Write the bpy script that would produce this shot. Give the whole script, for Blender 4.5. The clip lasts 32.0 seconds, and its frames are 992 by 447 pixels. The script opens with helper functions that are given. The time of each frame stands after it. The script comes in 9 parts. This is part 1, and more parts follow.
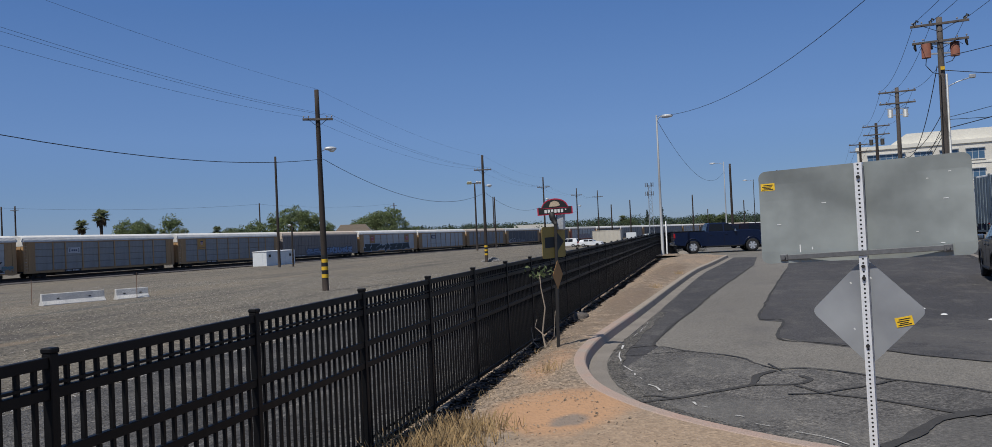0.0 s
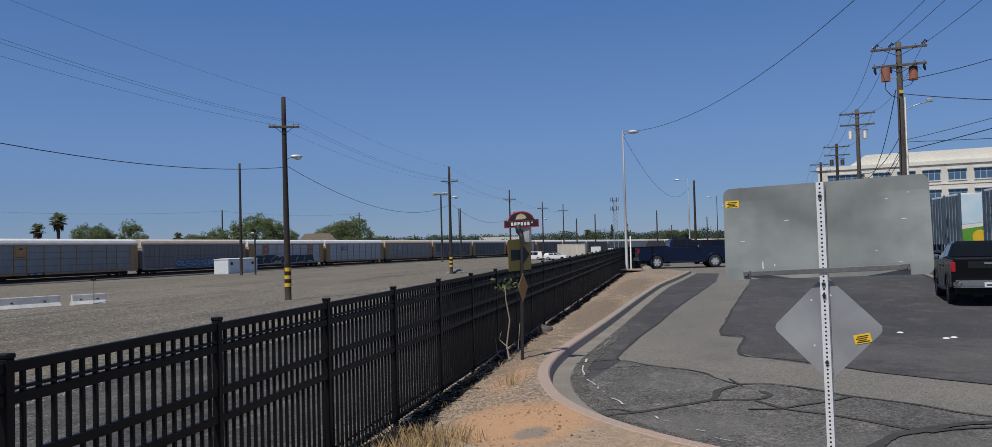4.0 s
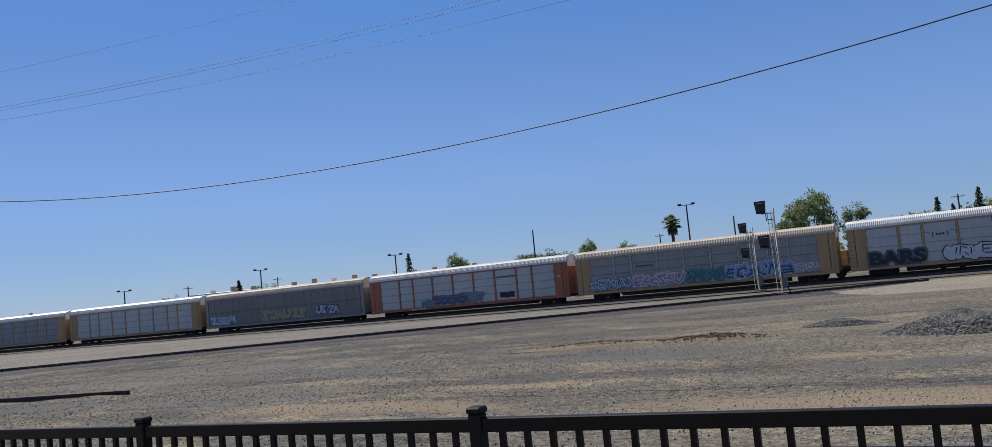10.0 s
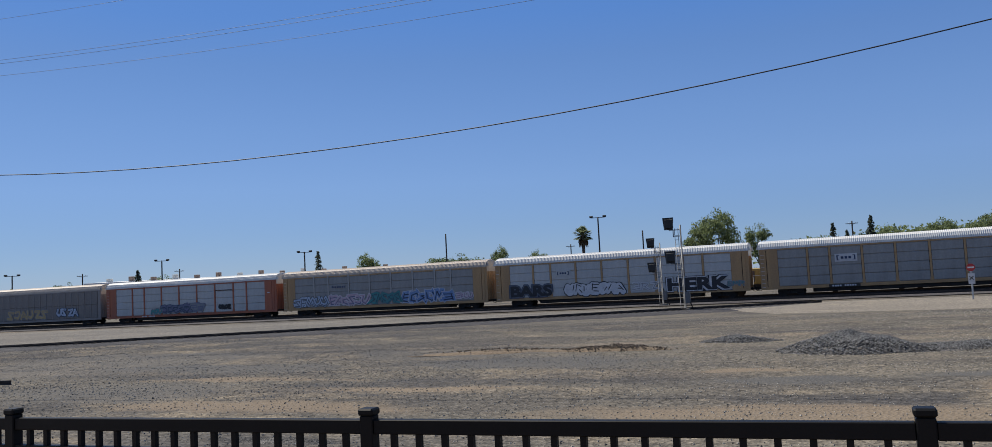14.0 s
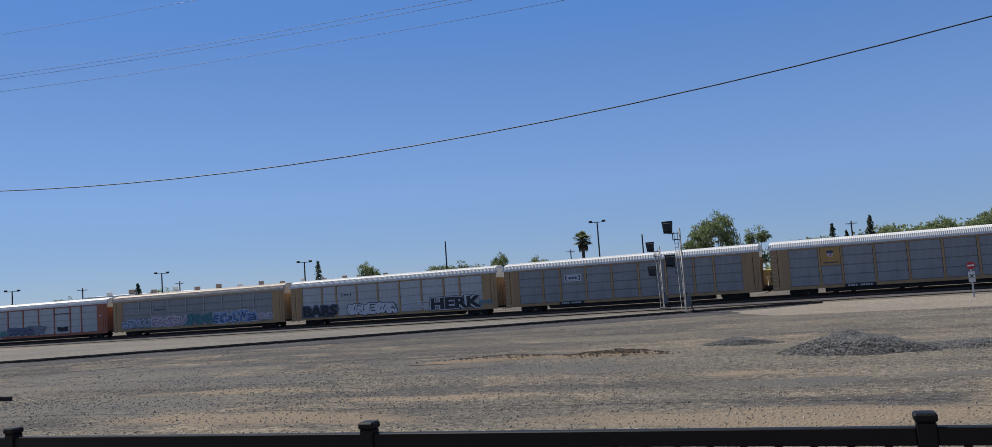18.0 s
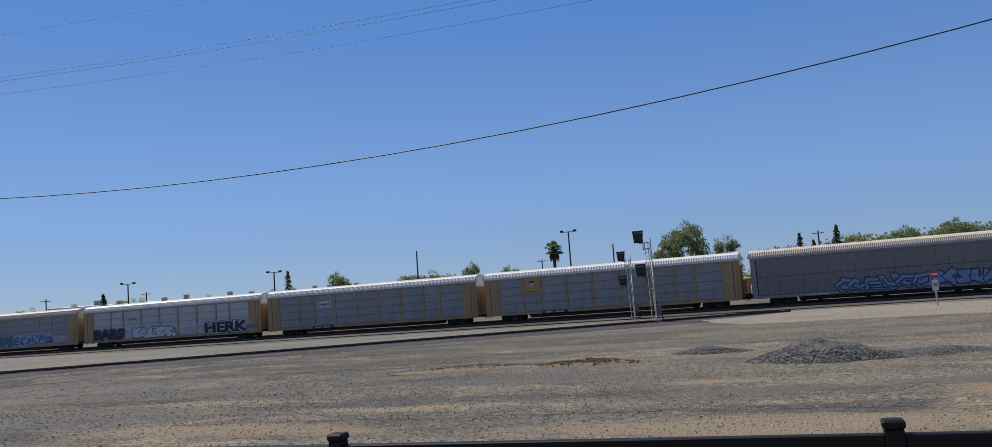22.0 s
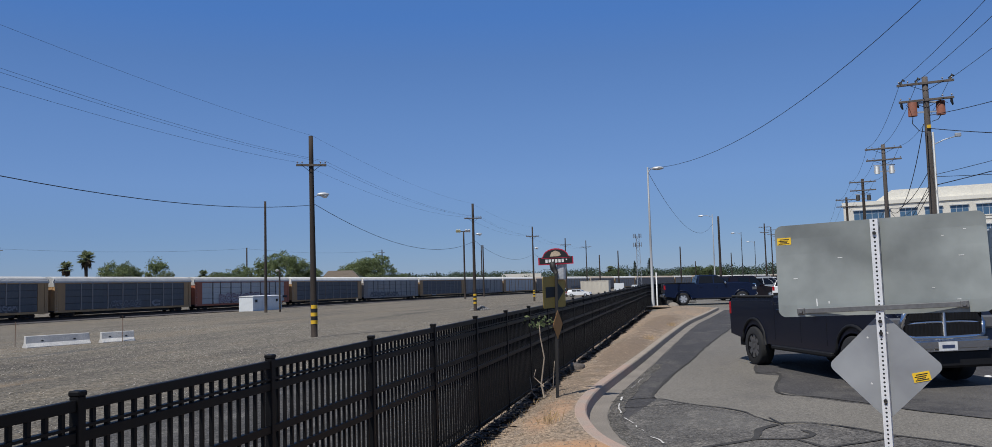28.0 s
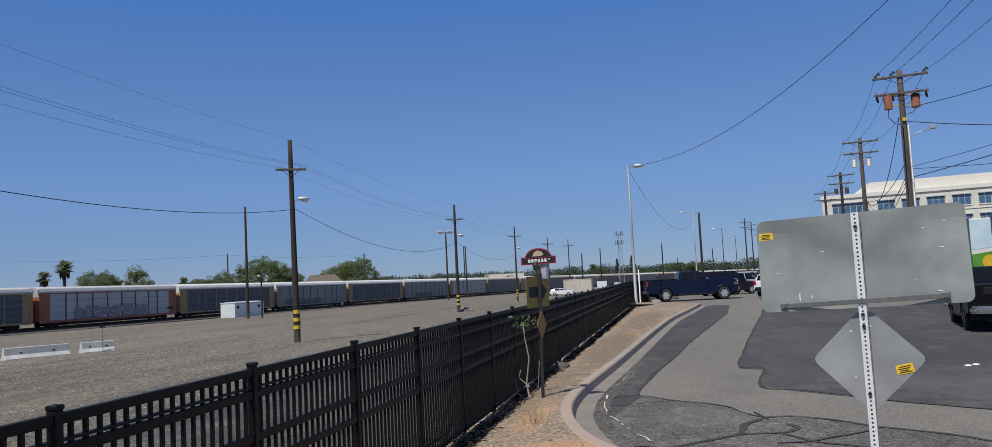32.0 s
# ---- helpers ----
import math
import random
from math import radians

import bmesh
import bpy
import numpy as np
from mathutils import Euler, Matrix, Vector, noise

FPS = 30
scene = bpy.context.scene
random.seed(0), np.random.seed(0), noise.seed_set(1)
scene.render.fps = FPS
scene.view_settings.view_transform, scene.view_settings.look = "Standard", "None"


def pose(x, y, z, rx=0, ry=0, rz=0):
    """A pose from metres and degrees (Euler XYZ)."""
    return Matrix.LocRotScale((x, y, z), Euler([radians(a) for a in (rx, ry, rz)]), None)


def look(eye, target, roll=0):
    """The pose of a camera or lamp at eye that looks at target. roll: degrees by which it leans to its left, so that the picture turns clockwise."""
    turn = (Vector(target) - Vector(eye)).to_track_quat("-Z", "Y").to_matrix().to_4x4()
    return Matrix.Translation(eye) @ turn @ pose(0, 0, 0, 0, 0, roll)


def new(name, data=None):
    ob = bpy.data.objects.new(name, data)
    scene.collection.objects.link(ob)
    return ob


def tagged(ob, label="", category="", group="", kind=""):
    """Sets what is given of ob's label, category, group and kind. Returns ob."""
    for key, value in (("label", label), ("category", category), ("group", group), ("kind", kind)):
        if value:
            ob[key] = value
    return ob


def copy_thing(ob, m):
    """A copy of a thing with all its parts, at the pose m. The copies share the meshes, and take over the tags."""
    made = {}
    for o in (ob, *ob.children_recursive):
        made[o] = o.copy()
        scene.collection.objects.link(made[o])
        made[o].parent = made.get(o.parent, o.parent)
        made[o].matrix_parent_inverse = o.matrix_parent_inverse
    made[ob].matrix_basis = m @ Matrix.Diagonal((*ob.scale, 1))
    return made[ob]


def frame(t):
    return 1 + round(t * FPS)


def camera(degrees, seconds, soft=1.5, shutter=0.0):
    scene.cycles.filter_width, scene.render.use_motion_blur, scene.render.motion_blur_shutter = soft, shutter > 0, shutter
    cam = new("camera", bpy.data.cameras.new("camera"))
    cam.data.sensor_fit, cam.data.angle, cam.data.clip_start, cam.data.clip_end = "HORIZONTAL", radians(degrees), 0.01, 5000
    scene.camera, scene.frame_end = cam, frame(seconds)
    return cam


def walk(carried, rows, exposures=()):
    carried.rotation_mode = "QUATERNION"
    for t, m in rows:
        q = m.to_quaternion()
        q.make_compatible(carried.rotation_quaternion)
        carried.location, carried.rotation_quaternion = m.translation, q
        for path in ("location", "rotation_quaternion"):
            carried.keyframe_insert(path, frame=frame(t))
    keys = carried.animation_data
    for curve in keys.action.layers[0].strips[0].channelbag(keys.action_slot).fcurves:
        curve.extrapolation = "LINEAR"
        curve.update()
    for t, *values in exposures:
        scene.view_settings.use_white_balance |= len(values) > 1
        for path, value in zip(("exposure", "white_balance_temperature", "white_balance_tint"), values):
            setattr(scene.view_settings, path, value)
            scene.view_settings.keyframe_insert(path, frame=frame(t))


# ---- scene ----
cam = camera(61.00, 32.0, 0.5)
# seconds, place, tilt, lean, turn
PATH = [
    (0.0,0.161,0.323,1.633,90.98,2.51,14.12), (0.5,0.161,0.32,1.631,90.76,2.57,13.76),
    (1.0,0.166,0.329,1.631,90.57,2.4,13.3), (1.5,0.162,0.331,1.629,90.54,2.1,12.66),
    (2.0,0.158,0.327,1.63,90.65,1.84,12.16), (2.5,0.152,0.308,1.631,91.03,1.65,11.62),
    (4.5,0.149,0.306,1.632,92.01,1.28,11.97), (4.7,0.126,0.291,1.62,92.18,1.56,14.37),
    (5.0,0.084,0.239,1.632,92.25,2.29,19.96), (5.1,0.076,0.225,1.629,92.37,2.61,21.53),
    (5.2,0.068,0.212,1.626,92.51,2.73,23.87), (5.3,0.063,0.202,1.623,92.63,2.88,25.97),
    (5.4,0.051,0.216,1.626,92.71,3.09,28.5), (5.5,0.04,0.232,1.629,92.75,3.33,31.32),
    (5.6,0.045,0.214,1.63,92.79,3.54,34.15), (5.7,0.051,0.198,1.631,92.77,3.75,36.79),
    (5.8,0.057,0.184,1.632,92.64,3.96,39.06), (5.9,0.064,0.172,1.633,92.62,4.08,41.02),
    (6.0,0.071,0.162,1.634,92.64,4.16,42.72), (6.1,0.074,0.164,1.634,92.64,4.26,44.24),
    (6.2,0.078,0.167,1.634,92.65,4.35,45.72), (6.3,0.083,0.172,1.635,92.7,4.43,47.3),
    (6.4,0.089,0.179,1.635,92.84,4.45,49.12), (6.5,0.095,0.188,1.636,92.96,4.41,51.07),
    (6.6,0.086,0.152,1.635,92.97,4.27,53.01), (6.7,0.078,0.117,1.634,93.03,4.23,55.13),
    (6.8,0.07,0.086,1.633,93.33,4.49,57.63), (6.9,0.063,0.055,1.632,93.64,4.94,60.13),
    (7.0,0.056,0.024,1.632,93.82,5.31,62.95), (7.1,0.043,-0.009,1.632,94.03,5.18,65.68),
    (7.2,0.03,-0.042,1.631,94.15,5.15,68.55), (7.3,0.029,-0.07,1.63,94.35,5.19,71.51),
    (7.4,0.029,-0.1,1.629,94.46,5.12,74.69), (7.5,0.029,-0.131,1.628,94.65,5.54,78.11),
    (7.6,0.022,-0.136,1.629,94.63,5.39,81.56), (7.7,0.014,-0.142,1.63,94.71,5.35,85.15),
    (7.8,0.008,-0.15,1.631,94.9,5.37,88.81), (7.9,0.001,-0.16,1.633,95.14,5.4,92.39),
    (8.0,-0.006,-0.171,1.634,95.42,5.42,95.74), (8.1,-0.021,-0.172,1.632,95.69,5.4,98.73),
    (8.2,-0.036,-0.176,1.63,95.95,5.5,101.65), (8.3,-0.052,-0.181,1.627,95.72,5.22,103.71),
    (8.4,-0.068,-0.188,1.625,95.24,5.08,105.77), (8.5,-0.085,-0.197,1.623,94.69,5.14,107.03),
    (8.6,-0.096,-0.2,1.619,94.37,5.16,108.32), (8.7,-0.109,-0.205,1.615,94.23,5.16,109.59),
    (8.8,-0.122,-0.212,1.611,94.22,5.14,110.82), (8.9,-0.136,-0.221,1.606,94.28,5.11,111.97),
    (9.0,-0.152,-0.232,1.602,94.35,5.1,112.99), (9.2,-0.137,-0.23,1.606,94.38,5.11,114.73),
    (9.5,-0.118,-0.234,1.613,94.35,5.22,116.66), (10.0,-0.089,-0.24,1.609,94.31,5.63,118.22),
    (10.2,-0.09,-0.23,1.612,94.17,6.1,117.55), (10.5,-0.094,-0.223,1.616,93.93,6.95,115.78),
    (10.8,-0.101,-0.209,1.619,93.89,7.42,115.05), (11.0,-0.107,-0.204,1.621,93.93,7.42,114.8),
    (11.5,-0.119,-0.21,1.608,94.08,6.51,114.03), (12.0,-0.128,-0.218,1.606,94.26,5.01,113.32),
    (12.5,-0.125,-0.212,1.611,94.19,3.84,112.98), (13.0,-0.129,-0.214,1.601,94.16,3.33,112.66),
    (13.5,-0.122,-0.217,1.602,94.16,3.17,112.33), (14.0,-0.131,-0.22,1.598,94.16,2.99,112.13),
    (14.5,-0.137,-0.222,1.599,94.11,2.87,112.04), (16.5,-0.135,-0.226,1.608,94.0,3.68,111.78),
    (17.0,-0.138,-0.219,1.606,94.03,4.05,111.92), (17.5,-0.129,-0.211,1.612,94.34,4.18,112.07),
    (18.0,-0.134,-0.21,1.614,94.6,4.03,112.17), (18.5,-0.121,-0.199,1.618,94.96,4.04,112.25),
    (19.0,-0.125,-0.217,1.612,95.16,4.16,112.19), (19.5,-0.122,-0.224,1.613,95.16,4.24,111.69),
    (20.0,-0.14,-0.223,1.613,95.08,4.61,111.32), (20.5,-0.141,-0.222,1.614,95.11,4.85,111.13),
    (21.0,-0.146,-0.23,1.615,95.15,4.88,110.91), (21.5,-0.147,-0.226,1.614,95.16,4.68,110.61),
    (22.0,-0.151,-0.215,1.612,95.12,4.21,110.23), (22.5,-0.154,-0.197,1.611,95.12,3.52,109.27),
    (22.8,-0.159,-0.181,1.61,95.2,3.3,108.69), (23.0,-0.165,-0.175,1.61,95.15,3.3,106.9),
    (23.1,-0.14,-0.155,1.613,95.02,3.37,104.85), (23.2,-0.115,-0.136,1.616,94.86,3.48,102.03),
    (23.3,-0.092,-0.119,1.619,94.71,3.57,98.65), (23.4,-0.07,-0.103,1.622,94.59,3.61,94.89),
    (23.5,-0.049,-0.088,1.625,94.52,3.53,90.94), (23.6,-0.026,-0.073,1.622,94.54,3.7,86.0),
    (23.7,-0.012,-0.065,1.632,94.35,3.85,81.2), (23.8,0.002,-0.059,1.643,94.1,4.05,76.5),
    (23.9,0.017,-0.053,1.646,93.78,4.25,71.7), (24.0,0.031,-0.047,1.649,93.74,4.22,67.19),
    (24.1,0.037,-0.043,1.649,93.77,4.36,62.29), (24.2,0.044,-0.039,1.648,93.52,4.43,57.77),
    (24.3,0.051,-0.035,1.648,93.28,4.4,53.47), (24.4,0.064,-0.02,1.658,93.39,4.36,49.34),
    (24.5,0.078,-0.005,1.669,93.52,4.31,45.19), (24.6,0.092,0.011,1.679,93.86,4.27,41.19),
    (24.7,0.111,0.021,1.68,94.33,4.27,37.52), (24.8,0.13,0.032,1.681,94.65,4.26,34.29),
    (24.9,0.151,0.043,1.682,94.71,3.93,31.41), (25.0,0.174,0.054,1.684,94.49,3.7,29.25),
    (25.1,0.173,0.076,1.679,94.43,3.35,27.45), (25.2,0.174,0.098,1.674,94.38,2.97,25.79),
    (25.3,0.177,0.122,1.669,94.25,2.56,24.42), (25.4,0.172,0.133,1.662,94.17,2.12,23.15),
    (25.5,0.169,0.146,1.656,94.1,1.73,21.93), (25.6,0.15,0.161,1.652,93.93,1.55,20.43),
    (25.7,0.132,0.177,1.647,93.88,1.35,19.07), (25.8,0.115,0.195,1.643,93.87,1.2,17.91),
    (25.9,0.099,0.215,1.64,93.91,1.09,17.04), (26.0,0.085,0.238,1.638,93.96,1.02,16.41),
    (26.2,0.043,0.223,1.638,94.0,0.92,15.47), (26.5,-0.019,0.207,1.64,94.02,0.87,14.62),
    (28.5,-0.028,0.241,1.643,94.26,1.6,13.01), (29.0,-0.028,0.268,1.644,94.2,1.45,12.74),
    (29.5,-0.026,0.285,1.647,94.19,1.48,12.53), (30.0,-0.027,0.285,1.647,94.21,1.79,12.23),
    (30.5,-0.028,0.288,1.647,94.25,2.19,12.16), (31.0,-0.027,0.28,1.646,94.27,2.57,12.13),
    (31.5,-0.03,0.277,1.647,94.23,2.76,12.12), (32.0,-0.035,0.255,1.651,94.24,2.87,12.1),
]
EXPOSURE = [(0, -0.28, 6300, 10), (2.5, -0.27, 6320, 10), (5, -0.31, 6320, 10), (6, 0.02, 6430, 10), (7, 0.14, 6500, 10), (9, 0.2, 6500, 10), (11, 0.06, 6500, 10), (14, 0.07, 6500, 10), (22, 0.08, 6500, 10), (23.7, -0.04, 6500, 10), (24.2, 0.04, 6500, 10), (24.7, 0.1, 6500, 10), (25.3, -0.02, 6380, 10), (26, -0.09, 6250, 10), (29, -0.15, 6250, 10), (32, -0.11, 6300, 10)]
walk(cam, [(t, pose(*row)) for t, *row in PATH], EXPOSURE)

# ---- world, sun ----
SUN_EL, SUN_ROT = 57.0, 203.0
world = bpy.data.worlds.new("sky")
scene.world = world
world.use_nodes = True
wn, wl = world.node_tree.nodes, world.node_tree.links
sky = wn.new("ShaderNodeTexSky")
sky.sky_type, sky.sun_disc = "NISHITA", False
sky.sun_elevation, sky.sun_rotation = radians(SUN_EL), radians(SUN_ROT)
sky.altitude, sky.air_density, sky.dust_density, sky.ozone_density = 1500, 1.0, 0.3, 6.0
# haze over the whole sky: pale towards the horizon, deep blue above
way, height, tone, gain = (wn.new("ShaderNode" + k) for k in ("TexCoord", "SeparateXYZ", "ValToRGB", "VectorMath"))
stops = ((0.0, (0.15, 0.27, 0.57)), (0.07, (0.168, 0.31, 0.665)), (0.122, (0.20, 0.364, 0.78)), (0.19, (0.171, 0.342, 0.77)), (0.26, (0.128, 0.295, 0.73)), (0.31, (0.09, 0.28, 0.80)), (0.37, (0.09, 0.278, 0.79)), (0.52, (0.18, 0.31, 0.64)), (0.8, (0.27, 0.36, 0.56)))
for k, (at_, col) in enumerate(stops):
    el = tone.color_ramp.elements[k] if k < 2 else tone.color_ramp.elements.new(at_)
    el.position, el.color = at_, (*col, 1)
gain.operation = "SCALE"
gain.inputs["Scale"].default_value = 10.0
wl.new(way.outputs["Generated"], height.inputs[0])
wl.new(height.outputs[2], tone.inputs[0])
wl.new(tone.outputs[0], gain.inputs[0])
haze = wn.new("ShaderNodeMix")
haze.data_type = "RGBA"
haze.inputs[0].default_value = 0.55
wl.new(sky.outputs[0], haze.inputs[6])
wl.new(gain.outputs[0], haze.inputs[7])
wl.new(haze.outputs[2], wn["Background"].inputs[0])
wn["Background"].inputs[1].default_value = 0.085
sun_data = bpy.data.lights.new("sun", "SUN")
sun_data.energy, sun_data.angle, sun_data.color = 5.0, radians(0.53), (1.0, 0.94, 0.84)
sun = new("sun", sun_data)
sun.matrix_world = look((-23.8, -56, 93.7), (0, 0, 0))


# ---- materials ----
def mat(name, col, rough=0.7, metal=0.0, vary=0.25, scale=3.0, bump=0.0, bscale=40.0, col2=None, spread=0.5, island=0.0, obj_random=0.0, spec=0.5, streak=0.0):
    """A surface with stains at a large scale, grain at a small one, and relief."""
    m = bpy.data.materials.new(name)
    m.use_nodes = True
    nd, lk = m.node_tree.nodes, m.node_tree.links
    b = nd["Principled BSDF"]
    b.inputs["Roughness"].default_value, b.inputs["Metallic"].default_value = rough, metal
    b.inputs["Specular IOR Level"].default_value = spec
    tc = nd.new("ShaderNodeTexCoord")
    big, fine = nd.new("ShaderNodeTexNoise"), nd.new("ShaderNodeTexNoise")
    for n, s, d in ((big, scale, 5), (fine, bscale, 3)):
        n.inputs["Scale"].default_value, n.inputs["Detail"].default_value = s, d
        lk.new(tc.outputs["Object"], n.inputs["Vector"])
    if streak:
        mp = nd.new("ShaderNodeMapping")
        mp.inputs["Scale"].default_value = (1, 1, streak)
        lk.new(tc.outputs["Object"], mp.inputs["Vector"])
        lk.new(mp.outputs[0], big.inputs["Vector"])
    ramp = nd.new("ShaderNodeValToRGB")
    lo, hi = 0.5 - spread / 2, 0.5 + spread / 2
    c2 = col2 or [c * (1 - vary) for c in col]
    ramp.color_ramp.elements[0].position, ramp.color_ramp.elements[1].position = lo, hi
    ramp.color_ramp.elements[0].color = (*c2, 1)
    ramp.color_ramp.elements[1].color = (*col, 1)
    lk.new(big.outputs[0], ramp.inputs[0])
    mul = nd.new("ShaderNodeMix")
    mul.data_type, mul.blend_type = "RGBA", "MULTIPLY"
    mul.inputs[0].default_value = 1.0
    grain = nd.new("ShaderNodeMapRange")
    grain.inputs[1].default_value, grain.inputs[2].default_value = 0.3, 0.7
    grain.inputs[3].default_value, grain.inputs[4].default_value = 1 - vary * 0.8, 1 + vary * 0.5
    lk.new(fine.outputs[0], grain.inputs[0])
    lk.new(ramp.outputs[0], mul.inputs[6])
    lk.new(grain.outputs[0], mul.inputs[7])
    out = mul.outputs[2]
    if island or obj_random:
        info = nd.new("ShaderNodeNewGeometry" if island else "ShaderNodeObjectInfo")
        rng = nd.new("ShaderNodeMapRange")
        amount = island or obj_random
        rng.inputs[3].default_value, rng.inputs[4].default_value = 1 - amount, 1 + amount
        lk.new(info.outputs["Random Per Island" if island else "Random"], rng.inputs[0])
        mul2 = nd.new("ShaderNodeMix")
        mul2.data_type, mul2.blend_type = "RGBA", "MULTIPLY"
        mul2.inputs[0].default_value = 1.0
        lk.new(out, mul2.inputs[6])
        lk.new(rng.outputs[0], mul2.inputs[7])
        out = mul2.outputs[2]
    lk.new(out, b.inputs["Base Color"])
    if bump:
        bp = nd.new("ShaderNodeBump")
        bp.inputs["Strength"].default_value, bp.inputs["Distance"].default_value = min(1.0, bump), 0.02
        lk.new(fine.outputs[0], bp.inputs["Height"])
        lk.new(bp.outputs[0], b.inputs["Normal"])
    return m


def plain(name, col, rough=0.5, metal=0.0, coat=0.0):
    m = bpy.data.materials.new(name)
    m.use_nodes = True
    b = m.node_tree.nodes["Principled BSDF"]
    b.inputs["Base Color"].default_value = (*col, 1)
    b.inputs["Roughness"].default_value, b.inputs["Metallic"].default_value = rough, metal
    b.inputs["Coat Weight"].default_value = coat
    return m


def ground_mat(name, cols, scales=(0.06, 0.5, 9.0), bump=0.6, rough=0.95, grain=1.0, pale=None, tracks=None):
    """Gravel or soil: three tones laid by broad drifts and patches, with stony grain on top."""
    m = bpy.data.materials.new(name)
    m.use_nodes = True
    nd, lk = m.node_tree.nodes, m.node_tree.links
    b = nd["Principled BSDF"]
    b.inputs["Roughness"].default_value = rough
    b.inputs["Specular IOR Level"].default_value = 0.2
    tc = nd.new("ShaderNodeTexCoord")
    mp = nd.new("ShaderNodeMapping")
    mp.inputs["Scale"].default_value = (1.0, 0.45, 1.0)
    mp.inputs["Rotation"].default_value = (0, 0, radians(-12))
    lk.new(tc.outputs["Object"], mp.inputs[0])
    drift, patch = nd.new("ShaderNodeTexNoise"), nd.new("ShaderNodeTexNoise")
    mild = nd.new("ShaderNodeMapping")
    mild.inputs["Scale"].default_value = (1.0, 0.6, 1.0)
    lk.new(tc.outputs["Object"], mild.inputs[0])
    for n, s, d, v in ((drift, scales[0], 5, mp), (patch, scales[1], 10, mild)):
        n.inputs["Scale"].default_value, n.inputs["Detail"].default_value = s, d
        n.inputs["Roughness"].default_value = 0.65
        lk.new(v.outputs[0], n.inputs["Vector"])
    vor = nd.new("ShaderNodeTexVoronoi")
    vor.inputs["Scale"].default_value = scales[2]
    lk.new(tc.outputs["Object"], vor.inputs["Vector"])
    fine = nd.new("ShaderNodeTexNoise")
    fine.inputs["Scale"].default_value, fine.inputs["Detail"].default_value = scales[2] * 0.45, 6
    fine.inputs["Roughness"].default_value = 0.75
    lk.new(tc.outputs["Object"], fine.inputs["Vector"])
    def ramp(src, a, c, p0, p1):
        r = nd.new("ShaderNodeValToRGB")
        r.color_ramp.elements[0].position, r.color_ramp.elements[1].position = p0, p1
        r.color_ramp.elements[0].color, r.color_ramp.elements[1].color = a, c
        lk.new(src, r.inputs[0])
        return r.outputs[0]
    def mix(kind, f, a, c):
        x = nd.new("ShaderNodeMix")
        x.data_type, x.blend_type = "RGBA", kind
        for sock, v in ((x.inputs[0], f), (x.inputs[6], a), (x.inputs[7], c)):
            if isinstance(v, (int, float)):
                sock.default_value = v
            else:
                lk.new(v, sock)
        return x.outputs[2]
    base = ramp(drift.outputs[0], (*cols[0], 1), (*cols[1], 1), 0.42, 0.58)
    mask = ramp(patch.outputs[0], (0, 0, 0, 1), (1, 1, 1, 1), 0.52, 0.68)
    third = nd.new("ShaderNodeRGB")
    third.outputs[0].default_value = (*cols[2], 1)
    base = mix("MIX", mask, base, third.outputs[0])
    if pale:  # a paler kind of gravel takes over along y
        axes, shift = nd.new("ShaderNodeSeparateXYZ"), nd.new("ShaderNodeMath")
        lk.new(tc.outputs["Object"], axes.inputs[0])
        shift.operation = "MULTIPLY_ADD"
        shift.inputs[1].default_value = 60.0
        lk.new(drift.outputs[0], shift.inputs[0])
        lk.new(axes.outputs[1], shift.inputs[2])
        span = nd.new("ShaderNodeMapRange")
        span.inputs[1].default_value, span.inputs[2].default_value = pale[1] + 30.0, pale[2] + 30.0
        span.inputs[3].default_value, span.inputs[4].default_value = 0.0, pale[3]
        lk.new(shift.outputs[0], span.inputs[0])
        light = nd.new("ShaderNodeRGB")
        light.outputs[0].default_value = (*pale[0], 1)
        base = mix("MIX", span.outputs[0], base, light.outputs[0])
    if tracks:  # long smooth wheel tracks of finer dirt
        along, lane = nd.new("ShaderNodeMapping"), nd.new("ShaderNodeTexNoise")
        along.inputs["Scale"].default_value = (1.0, 0.045, 1.0)
        along.inputs["Rotation"].default_value = (0, 0, radians(9))
        lk.new(tc.outputs["Object"], along.inputs[0])
        lk.new(along.outputs[0], lane.inputs["Vector"])
        lane.inputs["Scale"].default_value, lane.inputs["Detail"].default_value = 0.5, 3
        dirt = nd.new("ShaderNodeRGB")
        dirt.outputs[0].default_value = (*tracks, 1)
        base = mix("MIX", ramp(lane.outputs[0], (0, 0, 0, 1), (0.38, 0.38, 0.38, 1), 0.52, 0.68), base, dirt.outputs[0])
        dark = nd.new("ShaderNodeRGB")
        dark.outputs[0].default_value = (0.052, 0.048, 0.045, 1)
        base = mix("MIX", ramp(lane.outputs[0], (0.4, 0.4, 0.4, 1), (0, 0, 0, 1), 0.30, 0.46), base, dark.outputs[0])
    stones = ramp(vor.outputs["Color"], (0.5, 0.5, 0.5, 1), (1.6, 1.57, 1.52, 1), 0.1, 0.9)
    base = mix("MULTIPLY", 0.9 * grain, base, stones)
    speck = ramp(fine.outputs[0], (0.5, 0.5, 0.5, 1), (1.45, 1.45, 1.45, 1), 0.32, 0.68)
    base = mix("MULTIPLY", grain, base, speck)
    lk.new(base, b.inputs["Base Color"])
    bp = nd.new("ShaderNodeBump")
    bp.inputs["Strength"].default_value, bp.inputs["Distance"].default_value = bump, 0.04
    lk.new(vor.outputs["Distance"], bp.inputs["Height"])
    lk.new(bp.outputs[0], b.inputs["Normal"])
    return m


